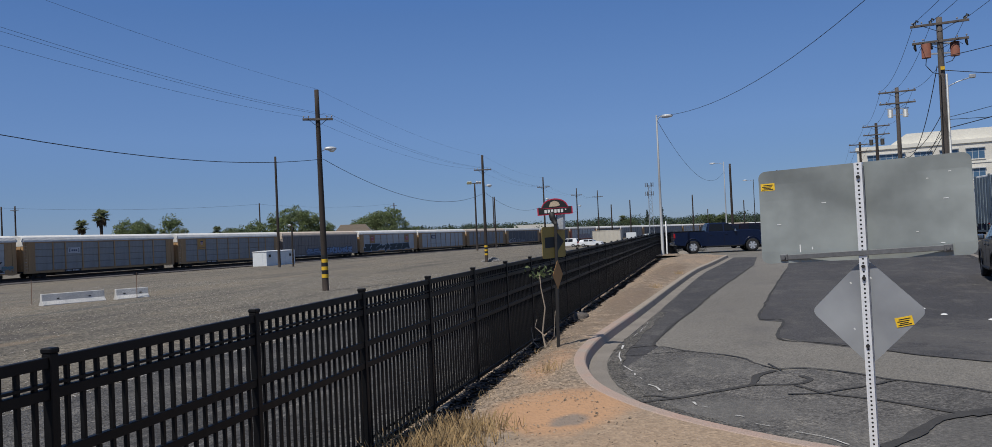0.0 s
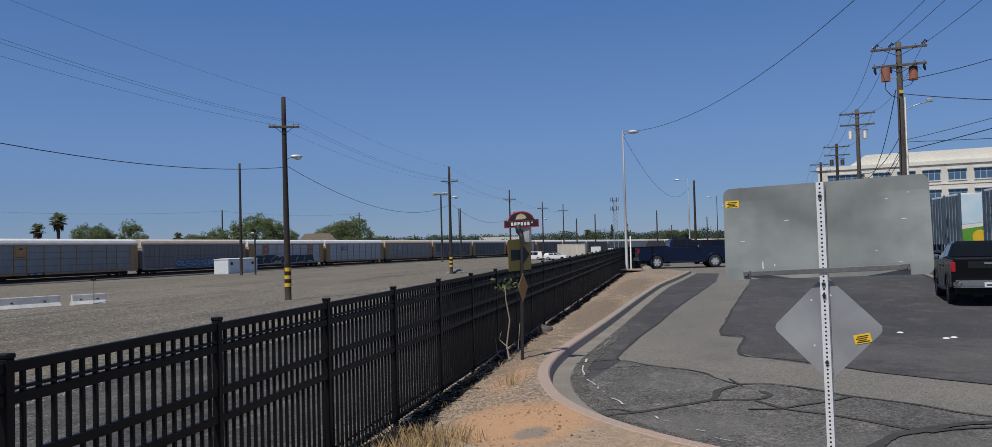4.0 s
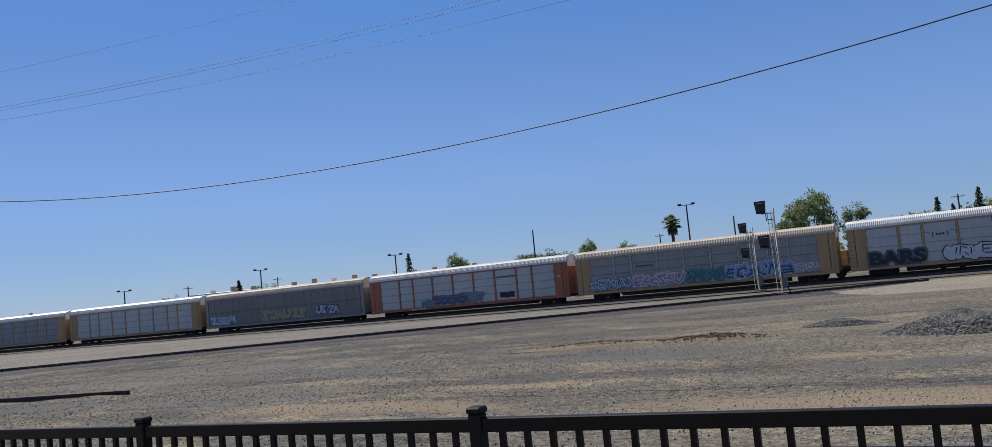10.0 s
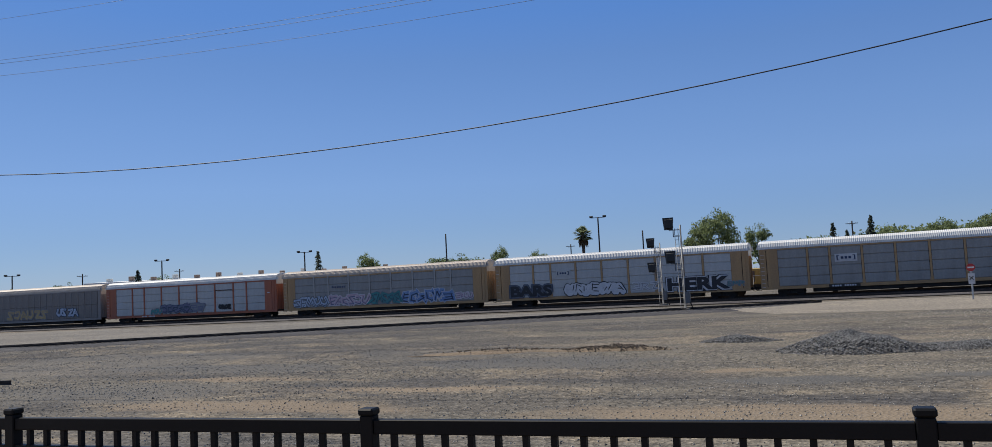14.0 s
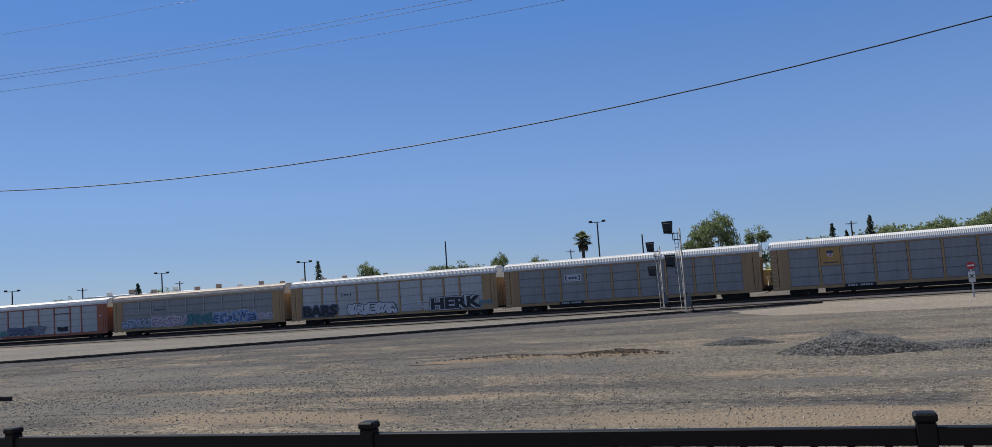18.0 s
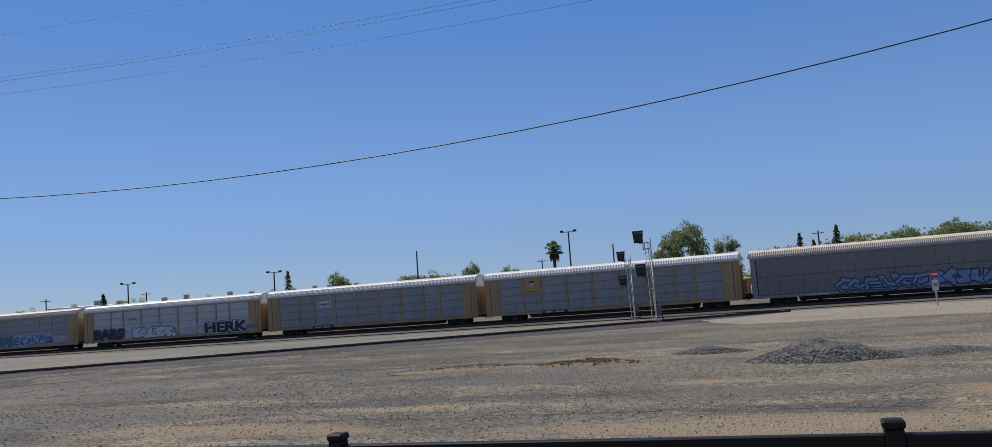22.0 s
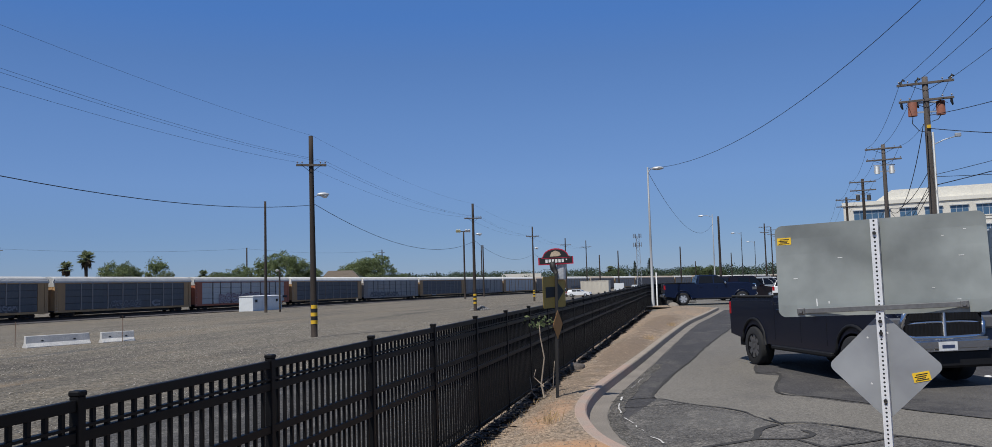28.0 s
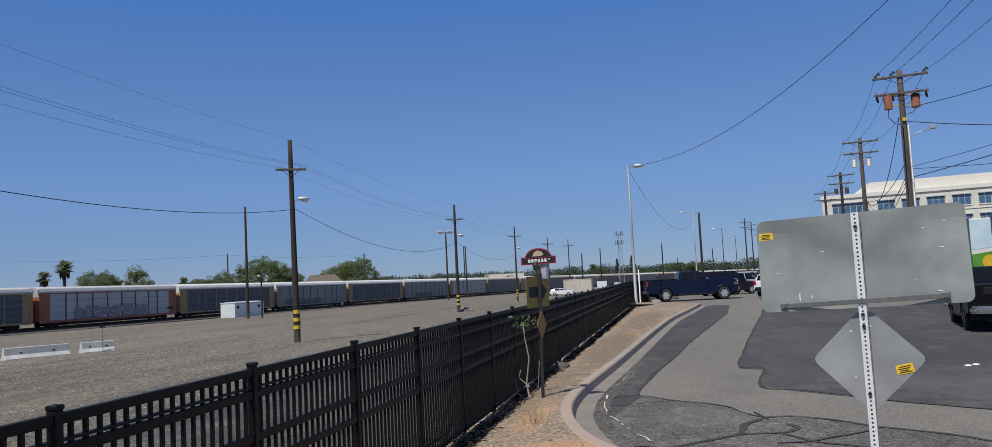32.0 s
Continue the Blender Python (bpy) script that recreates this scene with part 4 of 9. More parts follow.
def bogie_mesh():
    bm = fresh()
    for s in (-1, 1):
        prism(bm, [(-1.15, 0.30), (-1.15, 0.56), (-0.55, 0.74), (0.55, 0.74), (1.15, 0.56), (1.15, 0.30), (0.7, 0.36), (0.35, 0.22), (-0.35, 0.22), (-0.7, 0.36)], "x", s * 0.98 - 0.06, s * 0.98 + 0.06)
        for y in (-0.2, 0, 0.2):
            tube(bm, [(s * 1.0, y, 0.3), (s * 1.0, y, 0.6)], 0.07, 8)
    box(bm, -0.95, 0.95, -0.2, 0.2, 0.45, 0.85)
    return mesh_of(bm, "bogie", BOGIE)


def coupler_mesh():
    bm = fresh()
    box(bm, -0.12, 0.12, 0, 0.72, 0.72, 0.95, 0.02)
    box(bm, -0.18, 0.18, 0.55, 0.74, 0.66, 1.0, 0.03)
    tube(bm, [(0.4, 0, 0.8), (0.42, 0.3, 0.55), (0.4, 0.7, 0.62)], 0.03, 6)
    return mesh_of(bm, "coupler", BOGIE)


WHEELS, BOGIE_ME, COUPLER_ME = wheel_pair(), bogie_mesh(), coupler_mesh()
ROOFS = {m.name: (roof_mesh(m), end_cap_mesh(m)) for m in (ROOFWHITE, ROOFTAN, ROOFGREY)}
LADDER_ME = ladder_mesh()
STYLES = {}
for key, frame_mat, post_mat, sheet_mat, ribbed in (("tan", TAN, TAN, PANEL, False), ("tan_dull", TAN, TAN, PANEL_DARK, False), ("pale_post", TAN, PALEPOST, PANEL_DARK, False), ("orange", ORANGE, ORANGE, PANEL, False),
                                                     ("orange_dark", ORANGE, SILL, PANEL, False), ("blackish", TAN, GREYTAN, PANEL_BLACKISH, False), ("slate", GREYTAN, PANEL_BLACKISH, PANEL_DARK, False), ("grey", GREYTAN, GREYTAN, PANEL_GREY, True)):
    STYLES[key] = (body_mesh(frame_mat, ribbed), frame_post_mesh(post_mat), panel_mesh("side_panel", 2.64, 0.94, 4.56, 4, sheet_mat), panel_mesh("side_panel", 1.77, 0.94, 4.56, 4, sheet_mat),
                   panel_mesh("side_panel", 1.10, 0.94, 4.56, 2, sheet_mat))
bm = fresh()
box(bm, SIDE, SIDE + 0.05, -0.045, 0.045, 0.95, 4.55)
RIB_ME = mesh_of(bm, "side_rib", GREYTAN)


def autorack(style, roof, label):
    """A covered vehicle wagon on two bogies, with its pressed side sheets, posts, roof and couplers."""
    body, post, wide, narrow, slim = STYLES[style]
    car = thing("autorack_wagon", label, "railway wagon", group="wagons of the train")
    part("body", body, None, car)
    part("roof", ROOFS[roof.name][0], None, car, "pale corrugated roof")
    for s in (-1, 1):
        part("end_cap", ROOFS[roof.name][1], None, car, "pale top of the end door", at=pose(0, s * (HALF - 0.06), 0, 0, 0, 0 if s > 0 else 180))
    part("ladder", LADDER_ME, None, car, "white ladder rungs", at=pose(0, -HALF + 0.28, 0))
    if style == "grey":
        n = 23
        for i in range(n):
            y = -HALF + 0.55 + (2 * HALF - 1.1) * (i + 0.5) / n
            part("side_panel", slim, None, car, at=pose(0, y, 0))
            if i:
                part("side_rib", RIB_ME, None, car, at=pose(0, y - (2 * HALF - 1.1) / n / 2, 0))
    else:
        for i, w in enumerate(BAYS):
            part("side_panel", wide if w > 2 else narrow, None, car, at=pose(0, bay(i), 0))
            if i < len(BAYS) - 1:
                part("side_post", post, None, car, at=pose(0, bay(i) + w / 2 + GAP / 2, 0))
    for s in (-1, 1):
        b = part("bogie", BOGIE_ME, None, car, at=pose(0, s * 11.0, 0))
        for w in (-0.86, 0.86):
            part("wheelset", WHEELS, None, b, at=pose(0, w, 0.42))
        part("coupler", COUPLER_ME, None, car, at=pose(0, s * HALF, 0, 0, 0, 0 if s > 0 else 180))
    return car


def text_bm(word, size, bold=0.0):
    cu = bpy.data.curves.new("lettering", "FONT")
    cu.body, cu.size, cu.offset, cu.extrude = word, size, bold, 0.004
    cu.resolution_u = 3
    ob = bpy.data.objects.new("lettering", cu)
    scene.collection.objects.link(ob)
    bpy.context.view_layer.update()
    me = bpy.data.meshes.new_from_object(ob.evaluated_get(bpy.context.evaluated_depsgraph_get()))
    bpy.data.objects.remove(ob)
    bm = bmesh.new()
    bm.from_mesh(me)
    bpy.data.meshes.remove(me)
    for f in bm.faces:
        f.material_index = 0
    return bm


def fit_text(bm, y0, y1, z0, z1, x):
    """Lay lettering on the wagon's side, stretched to its room."""
    xs, ys = [v.co.x for v in bm.verts], [v.co.y for v in bm.verts]
    ax, bx, ay, by = min(xs), max(xs), min(ys), max(ys)
    for v in bm.verts:
        v.co = Vector((x + v.co.z, y0 + (v.co.x - ax) / (bx - ax) * (y1 - y0), z0 + (v.co.y - ay) / (by - ay) * (z1 - z0)))
    bmesh.ops.recalc_face_normals(bm, faces=bm.faces)


def tag_word(car, word, y0, y1, z0, z1, ink, edge, rim):
    """Spray-painted capitals with two outlines."""
    for bold, grow, x, col, label in ((0.13, 0.19, 0.062, rim, "spray-painted outer outline"), (0.10, 0.12, 0.074, edge, "spray-painted outline"), (0.05, 0.0, 0.086, ink, "spray-painted letters")):
        bm = text_bm(word, 1.0, bold)
        fit_text(bm, y0 - grow, y1 + grow, z0 - grow * 0.8, z1 + grow * 0.8, SIDE + x)
        part("graffiti", bm, INK[col], car, label)


# bent strokes of which illegible spray letters are made, in a unit cell
STROKES = ([[(0.1, 0.0), (0.2, 1.0)], [(0.15, 0.95), (0.85, 0.8), (0.5, 0.45), (0.2, 0.4)], [(0.45, 0.45), (0.95, 0.0)]],
           [[(0.9, 0.85), (0.4, 1.0), (0.1, 0.55), (0.35, 0.05), (0.9, 0.2)]],
           [[(0.0, 0.1), (0.3, 1.0), (0.55, 0.4), (0.8, 1.0), (1.0, 0.0)]],
           [[(0.1, 0.9), (0.9, 0.95), (0.3, 0.05), (1.0, 0.1)]],
           [[(0.15, 1.0), (0.1, 0.3), (0.5, 0.0), (0.9, 0.35), (0.85, 1.0)]],
           [[(0.5, 0.0), (0.1, 0.4), (0.35, 0.95), (0.85, 0.8), (0.9, 0.25), (0.5, 0.0)]],
           [[(0.05, 0.0), (0.5, 1.0), (0.95, 0.0)], [(0.25, 0.35), (0.8, 0.4)]],
           [[(0.15, 0.0), (0.15, 1.0)], [(0.15, 0.95), (0.9, 0.9)], [(0.15, 0.5), (0.75, 0.5)], [(0.15, 0.08), (0.95, 0.0)]])


def tag_bubble(car, y0, y1, z0, z1, ink, edge, seed, letters=6, sharp=0.0, fat=0.30):
    """Illegible spray letters: swollen bent strokes with an outline and a shine."""
    rnd = random.Random(seed)
    w = (y1 - y0) / letters
    h = z1 - z0
    step = 0

    def ribbon(pts, th, x, mi):
        nonlocal step
        for (a, b), (c, d) in zip(pts, pts[1:]):
            ln = math.hypot(c - a, d - b) or 1.0
            ny, nz = -(d - b) / ln * th, (c - a) / ln * th
            ey, ez = (c - a) / ln * th * 0.6, (d - b) / ln * th * 0.6
            step += 1
            xx = x + 0.0002 * (step % 60)
            k = 0.55
            out = [(a - ey + ny * k, b - ez + nz * k), (a + ny, b + nz), (c + ny, d + nz), (c + ey + ny * k, d + ez + nz * k), (c + ey - ny * k, d + ez - nz * k), (c - ny, d - nz), (a - ny, b - nz), (a - ey - ny * k, b - ez - nz * k)]
            f = bm.faces.new([bm.verts.new((xx, p, q)) for p, q in out])
            f.normal_update()
            if f.normal.x < 0:
                f.normal_flip()
            f.material_index = mi

    for i in range(letters):
        bm = fresh()
        glyph = rnd.choice(STROKES)
        flip = rnd.random() < 0.4
        lean, swell = rnd.uniform(-0.12, 0.16), rnd.uniform(0.85, 1.15)
        cy, up = y0 + w * i, rnd.uniform(-0.06, 0.06) * h
        th = min(w, h) * fat * 0.5 * swell
        lines = []
        for line in glyph:
            pts = []
            for u, v in line:
                u, v = u + rnd.uniform(-1, 1) * (0.04 + sharp * 0.2), v + rnd.uniform(-1, 1) * (0.03 + sharp * 0.2)
                u = 1 - u if flip else u
                pts.append((cy + w * (0.02 + 0.96 * u) + lean * v * h, z0 + th * 0.6 + (h - 1.2 * th) * v + up))
            lines.append(pts)
        for pts in lines:
            ribbon(pts, th + 0.10, SIDE + 0.050, 1)
        for pts in lines:
            ribbon(pts, th, SIDE + 0.070, 0)
        for pts in lines:
            ribbon([((p[0] * 0.8 + q[0] * 0.2) + th * 0.3, (p[1] * 0.8 + q[1] * 0.2) + th * 0.35) for p, q in zip(pts, pts[1:] + pts[-1:])][:2], th * 0.16, SIDE + 0.085, 1)
        part("graffiti_letter", bm, (INK[ink], INK[edge]), car, "illegible spray-painted letter")


def tag_wild(car, y0, y1, z0, z1, ink, edge, seed, letters=6, fat=0.34, line=0.06, shade=None):
    """Illegible angular spray letters that interlock, each outlined over the one before it."""
    rnd = random.Random(seed)
    w, h = (y1 - y0) / letters, z1 - z0
    th = min(w * 1.2, h) * fat * 0.5

    def bar(a, b, half, reach, x, mi):
        d = Vector((b[0] - a[0], b[1] - a[1]))
        d = d.normalized() if d.length > 1e-6 else Vector((1, 0))
        q = Vector((-d.y, d.x)) * half
        cut = d * half * 0.35
        p0, p1 = Vector(a) - d * reach, Vector(b) + d * reach
        f = bm.faces.new([bm.verts.new((x, *p)) for p in (p0 + q + cut, p0 - q - cut, p1 - q + cut, p1 + q - cut)])
        f.normal_update()
        if f.normal.x < 0:
            f.normal_flip()
        f.material_index = mi

    for i in range(letters):
        bm = fresh()
        glyph = rnd.choice(STROKES)
        flip, lean = rnd.random() < 0.5, rnd.uniform(-0.25, 0.3)
        cy, wide = y0 + w * (i - 0.12), w * rnd.uniform(1.15, 1.35)
        tall, up = h * rnd.uniform(0.82, 1.0), rnd.uniform(0, 0.1) * h
        bars = []
        for stroke in glyph:
            pts = []
            for u, v in stroke:
                u, v = u + rnd.uniform(-0.1, 0.1), min(1.0, max(0.0, v + rnd.uniform(-0.1, 0.1)))
                u = 1 - u if flip else u
                pts.append((cy + wide * u + lean * (v - 0.5) * h, z0 + th + up * v + (tall - 2 * th) * v))
            bars += [(p, q, th * rnd.uniform(0.8, 1.2)) for p, q in zip(pts, pts[1:])]
        p, q, t = bars[-1]
        bars.append((q, (q[0] + rnd.uniform(-0.5, 0.7) * wide, q[1] + rnd.uniform(-0.12, 0.12) * h), t * 0.55))
        x = SIDE + 0.050 + 0.0035 * i
        for j, (p, q, t) in enumerate(bars):
            bar(p, q, t + line, t * 0.8 + line, x + 0.0001 * j, 1)
        for j, (p, q, t) in enumerate(bars):
            bar(p, q, t, t * 0.8, x + 0.0016 + 0.0001 * j, 0)
        for j, (p, q, t) in enumerate(bars[:-1]):
            bar((p[0], p[1] - t * 0.45), (q[0], q[1] - t * 0.45), t * 0.28, t * 0.2, x + 0.0027 + 0.00005 * j, 2)
        part("graffiti_letter", bm, (INK[ink], INK[edge], INK[shade or ink]), car, "illegible spray-painted letter")


def side_sign(car, y, z, w, h, back, fore, shape="bars"):
    """A painted owner's mark as a plain shape."""
    bm = fresh()
    if shape == "stack":
        for grow, x in ((0.5, 0.0), (0.45, 0.008)):
            ring = [(y + w * grow * a, z + h * grow * b) for a, b in ((-1, -0.5), (-0.5, -1), (0.5, -1), (1, -0.5), (1, 0.5), (0.5, 1), (-0.5, 1), (-1, 0.5))]
            prism(bm, ring, "x", SIDE, SIDE + 0.046 + x)
            if not x:
                part("mark_plate", bm, fore, car, "pale rim of an eight-sided emblem")
                bm = fresh()
    else:
        box(bm, SIDE, SIDE + 0.048, y - w / 2, y + w / 2, z - h / 2, z + h / 2)
    part("mark_plate", bm, back, car, "painted mark plate", at=pose(0.004 if shape == "stack" else 0.0, 0, 0))
    bm = fresh()
    x0, x1 = SIDE + 0.048, SIDE + 0.056
    if shape == "bars":
        for s in (-1, 1):
            box(bm, x0, x1, *sorted((y + s * w * 0.42, y + s * w * 0.36)), z - h * 0.32, z + h * 0.32)
            box(bm, x0, x1, *sorted((y + s * w * 0.42, y + s * w * 0.30)), z + h * 0.24, z + h * 0.32)
            box(bm, x0, x1, *sorted((y + s * w * 0.42, y + s * w * 0.30)), z - h * 0.32, z - h * 0.24)
        for d in (-0.17, 0, 0.17):
            box(bm, x0, x1, y + w * (d - 0.06), y + w * (d + 0.06), z - h * 0.16, z + h * 0.16)
    elif shape == "lines":
        for i, d in enumerate((0.3, 0.1, -0.1, -0.3)):
            box(bm, x0, x1, y - w * 0.36, y + w * (0.36 - 0.1 * (i % 2)), z + h * (d - 0.05), z + h * (d + 0.05))
    elif shape == "wedge":
        for i, d in enumerate((0.22, 0.0, -0.22)):
            prism(bm, [(y - w * 0.4 + 0.1 * i, z + h * (d - 0.07)), (y + w * 0.42, z + h * (d - 0.07)), (y + w * 0.42, z + h * (d + 0.07)), (y - w * 0.3 + 0.1 * i, z + h * (d + 0.07))], "x", x0, x1)
    elif shape == "stack":
        for i, d in enumerate((0.28, 0.0, -0.28)):
            for c in range(5):
                box(bm, x0, x1 + 0.008, y - w * 0.30 + w * 0.125 * c, y - w * 0.30 + w * (0.125 * c + 0.09), z + h * (d * 0.8 - 0.06), z + h * (d * 0.8 + 0.06))
    elif shape == "lettering":
        for i in range(8):
            box(bm, x0, x1, y - w * 0.44 + w * 0.115 * i, y - w * 0.44 + w * (0.115 * i + 0.08), z - h * 0.3, z + h * (0.3 if i else 0.42))
    elif shape == "shield":
        prism(bm, [(y - 0.26, z + 0.55), (y + 0.26, z + 0.55), (y + 0.32, z + 0.32), (y - 0.32, z + 0.32)], "x", x0, x1)
        box(bm, x0, x1, y - w * 0.40, y + w * 0.40, z - h * 0.40, z - h * 0.34)
        field = fresh()
        prism(field, [(y - 0.29, z + 0.32), (y + 0.29, z + 0.32), (y + 0.24, z + 0.02), (y, z - 0.08), (y - 0.24, z + 0.02)], "x", x0, x1)
        part("mark", field, PLATE_WHITE, car, "white lower field of a shield")
        field = fresh()
        for d in (-0.18, -0.06, 0.06, 0.18):
            box(field, x1, x1 + 0.005, y + d - 0.025, y + d + 0.025, z + 0.0, z + 0.32)
        part("mark", field, INK["red"], car, "red stripes of a shield")
    if shape != "none":
        part("mark", bm, fore, car, "plain mark")
    else:
        bm.free()


PLATE_WHITE = mat("plate_white", (0.55, 0.55, 0.56), 0.6, vary=0.2, scale=2)
PLATE_TAN = mat("plate_tan", (0.50, 0.28, 0.08), 0.6, vary=0.2, scale=2)
LOGO_BLUE = plain("mark_blue", (0.03, 0.045, 0.10), 0.6)


def data_bars(car, y, dark=True):
    """The wagon's unreadable stencilled data on the sill."""
    bm = fresh()
    if dark:
        box(bm, SIDE + 0.02, SIDE + 0.042, y - 1.4, y + 1.4, 0.64, 0.94)
        part("data_panel", bm, BLACKPAINT, car, "black data panel")
        bm = fresh()
    for i in range(10):
        if i != 4:
            box(bm, SIDE + 0.042, SIDE + 0.048, y - 1.1 + 0.22 * i, y - 0.95 + 0.22 * i, 0.72, 0.87)
    part("data_marks", bm, INK["white"], car, "stencilled marks")


DESCR = {"tan": "tan-framed covered car carrier wagon with grey sheet panels", "tan_dull": "tan-framed covered car carrier wagon with dull dark panels",
         "blackish": "blackish covered car carrier wagon with tan ends", "slate": "slate-grey covered car carrier wagon with dull panels",
         "orange": "orange-framed covered car carrier wagon with grey panels", "grey": "weathered brown-grey ribbed covered car carrier wagon"}
DESCR["pale_post"], DESCR["orange_dark"] = "tan-ended covered car carrier wagon with pale posts", "orange-framed covered car carrier wagon with dark posts"
ORDER = {-6: "tan", -5: "tan_dull", -4: "tan", -3: "grey", -2: "orange", -1: "pale_post", 0: "tan", 1: "tan_dull", 2: "tan_dull", 3: "grey", 4: "tan", 5: "tan", 6: "tan_dull", 7: "blackish",
         8: "blackish", 9: "orange_dark", 10: "blackish", 11: "slate", 12: "blackish", 13: "slate", 14: "tan", 15: "grey", 16: "tan_dull", 17: "grey", 18: "tan_dull", 19: "grey", 20: "grey"}
EXTRA = {-3: ", faded graffiti", -2: ", dark violet graffiti", -1: ", colourful graffiti", 0: ", black graffiti", 1: ", white owner's plate", 2: ", small tan plate",
         3: ", blue graffiti", 4: ", red emblems", 5: ", striped owner's mark", 6: ", white owner's plate", 7: ", pale graffiti", 9: ", pink outlined graffiti"}
WAGONS = []
for k in range(-6, 32):
    style = ORDER.get(k, ("tan_dull", "grey", "tan", "tan_dull", "orange", "tan_dull", "grey")[k % 7])
    car = autorack(style, ROOFTAN if style == "grey" or k in (-1, 6) else ROOFGREY if k in (7, 8, 9) else ROOFWHITE, DESCR[style] + EXTRA.get(k, ""))
    WAGONS.append((k, car))
    if k == -3:
        tag_bubble(car, -12.9, -8.2, 1.15, 2.2, "pale", "grey", 3, 4)
        tag_bubble(car, -3.3, 4.3, 1.15, 2.4, "yellow", "grey", 4, 6)
        tag_bubble(car, 5.9, 9.8, 1.3, 2.4, "pale", "navy", 5, 4)
    elif k == -2:
        tag_wild(car, -4.2, 0.2, 1.1, 2.25, "violet", "navy", 6, 5, 0.42, 0.06, "navy")
        tag_wild(car, -1.2, 2.4, 1.15, 2.3, "grey", "violet", 61, 4, 0.4, 0.06, "violet")
        tag_bubble(car, -6.0, -4.3, 1.1, 1.7, "teal", "grey", 62, 3, 0.4)
        tag_bubble(car, 4.9, 6.8, 1.35, 1.85, "black", "black", 7, 4, 0.2, 0.12)
        side_sign(car, bay(6), 3.72, 2.55, 0.10, RUST, RUST, "none")
        side_sign(car, 12.6, 3.1, 0.35, 0.14, PLATE_WHITE, PLATE_WHITE, "none")
        data_bars(car, -6.5, False)
    elif k == -1:
        tag_wild(car, -12.0, -7.5, 1.0, 2.35, "pale", "black", 8, 5, 0.36, 0.05, "slate")
        tag_wild(car, -6.9, -1.6, 1.05, 2.4, "pink", "white", 9, 6, 0.36, 0.05, "violet")
        tag_wild(car, -1.2, 2.6, 1.05, 2.4, "teal", "slate", 10, 5, 0.36, 0.04, "navy")
        tag_wild(car, 3.0, 9.4, 1.0, 2.45, "blue", "white", 11, 6, 0.38, 0.06, "navy")
        tag_wild(car, 9.9, 11.9, 1.2, 2.0, "pink", "white", 12, 4, 0.3, 0.05, "violet")
        side_sign(car, bay(2), 3.3, 2.1, 0.34, PANEL_DARK, LOGO_BLUE, "lettering")
    elif k == 0:
        tag_word(car, "BARS", -12.0, -7.1, 1.05, 2.3, "black", "slate", "navy")
        tag_bubble(car, -5.6, 0.9, 0.98, 2.2, "white", "black", 13, 7, 0.05, 0.62)
        tag_word(car, "HERK", 5.5, 11.9, 0.98, 2.3, "black", "white", "black")
        tag_bubble(car, 11.5, 13.3, 1.25, 1.7, "teal", "grey", 63, 3, 0.4, 0.12)
        tag_bubble(car, 1.8, 4.6, 1.3, 2.0, "grey", "white", 64, 3, 0.2, 0.08)
        side_sign(car, bay(2), 3.45, 1.6, 0.6, PANEL, LOGO_BLUE)
    elif k == 1:
        side_sign(car, bay(2), 3.45, 2.0, 0.75, PLATE_WHITE, LOGO_BLUE)
        data_bars(car, bay(2) - 0.3)
    elif k == 2:
        side_sign(car, bay(1), 3.7, 1.75, 1.65, PLATE_TAN, LOGO_BLUE, "shield")
        data_bars(car, bay(2))
    elif k == 3:
        tag_wild(car, -5.9, 2.2, 0.85, 2.15, "steel", "navy", 14, 6, 0.38, 0.10, "navy")
        tag_wild(car, 2.5, 11.0, 0.9, 2.25, "steel", "navy", 24, 8, 0.36, 0.10, "blue")
        data_bars(car, -7.7, False)
    elif k == 4:
        tag_wild(car, -11.2, 9.0, 0.85, 2.55, "deep", "pale", 15, 7, 0.44, 0.085)
        for y in (bay(1), bay(7)):
            side_sign(car, y, 3.35, 1.7, 2.3, TAN, TAN, "none")
            side_sign(car, y, 3.6, 1.45, 1.25, INK["red"], PLATE_WHITE, "stack")
    elif k == 5:
        side_sign(car, bay(2), 3.6, 2.4, 0.85, LOGO_BLUE, PLATE_WHITE, "wedge")
    elif k == 6:
        side_sign(car, bay(2), 3.45, 1.9, 0.75, PLATE_WHITE, LOGO_BLUE)
    elif k == 7:
        tag_bubble(car, -12.4, -7.1, 1.0, 2.1, "soot", "white", 16, 4, 0.1)
        tag_bubble(car, -6.3, 0.6, 1.0, 2.0, "grey", "soot", 26, 5, 0.2)
        tag_bubble(car, 4.4, 8.8, 1.2, 1.8, "grey", "soot", 17, 6, 0.2)
    elif k == 8:
        tag_bubble(car, -3.8, 2.2, 1.0, 1.9, "soot", "grey", 18, 5, 0.2)
        tag_bubble(car, 4.4, 6.6, 1.1, 2.0, "grey", "soot", 28, 1)
    elif k == 9:
        tag_bubble(car, -7.7, 7.2, 1.05, 2.5, "dull", "plum", 19, 9, 0.1)
        tag_bubble(car, 11.6, 13.0, 1.6, 1.9, "black", "black", 20, 2)
    elif k == 11:
        tag_bubble(car, -11.0, 2.7, 1.0, 2.0, "soot", "grey", 21, 9, 0.3)
    elif k in (13, 16):
        tag_bubble(car, -8.2, 2.7, 1.0, 1.9, "soot", "grey", 30 + k, 7)
    if style != "grey" and k > 9:
        data_bars(car, bay(2))


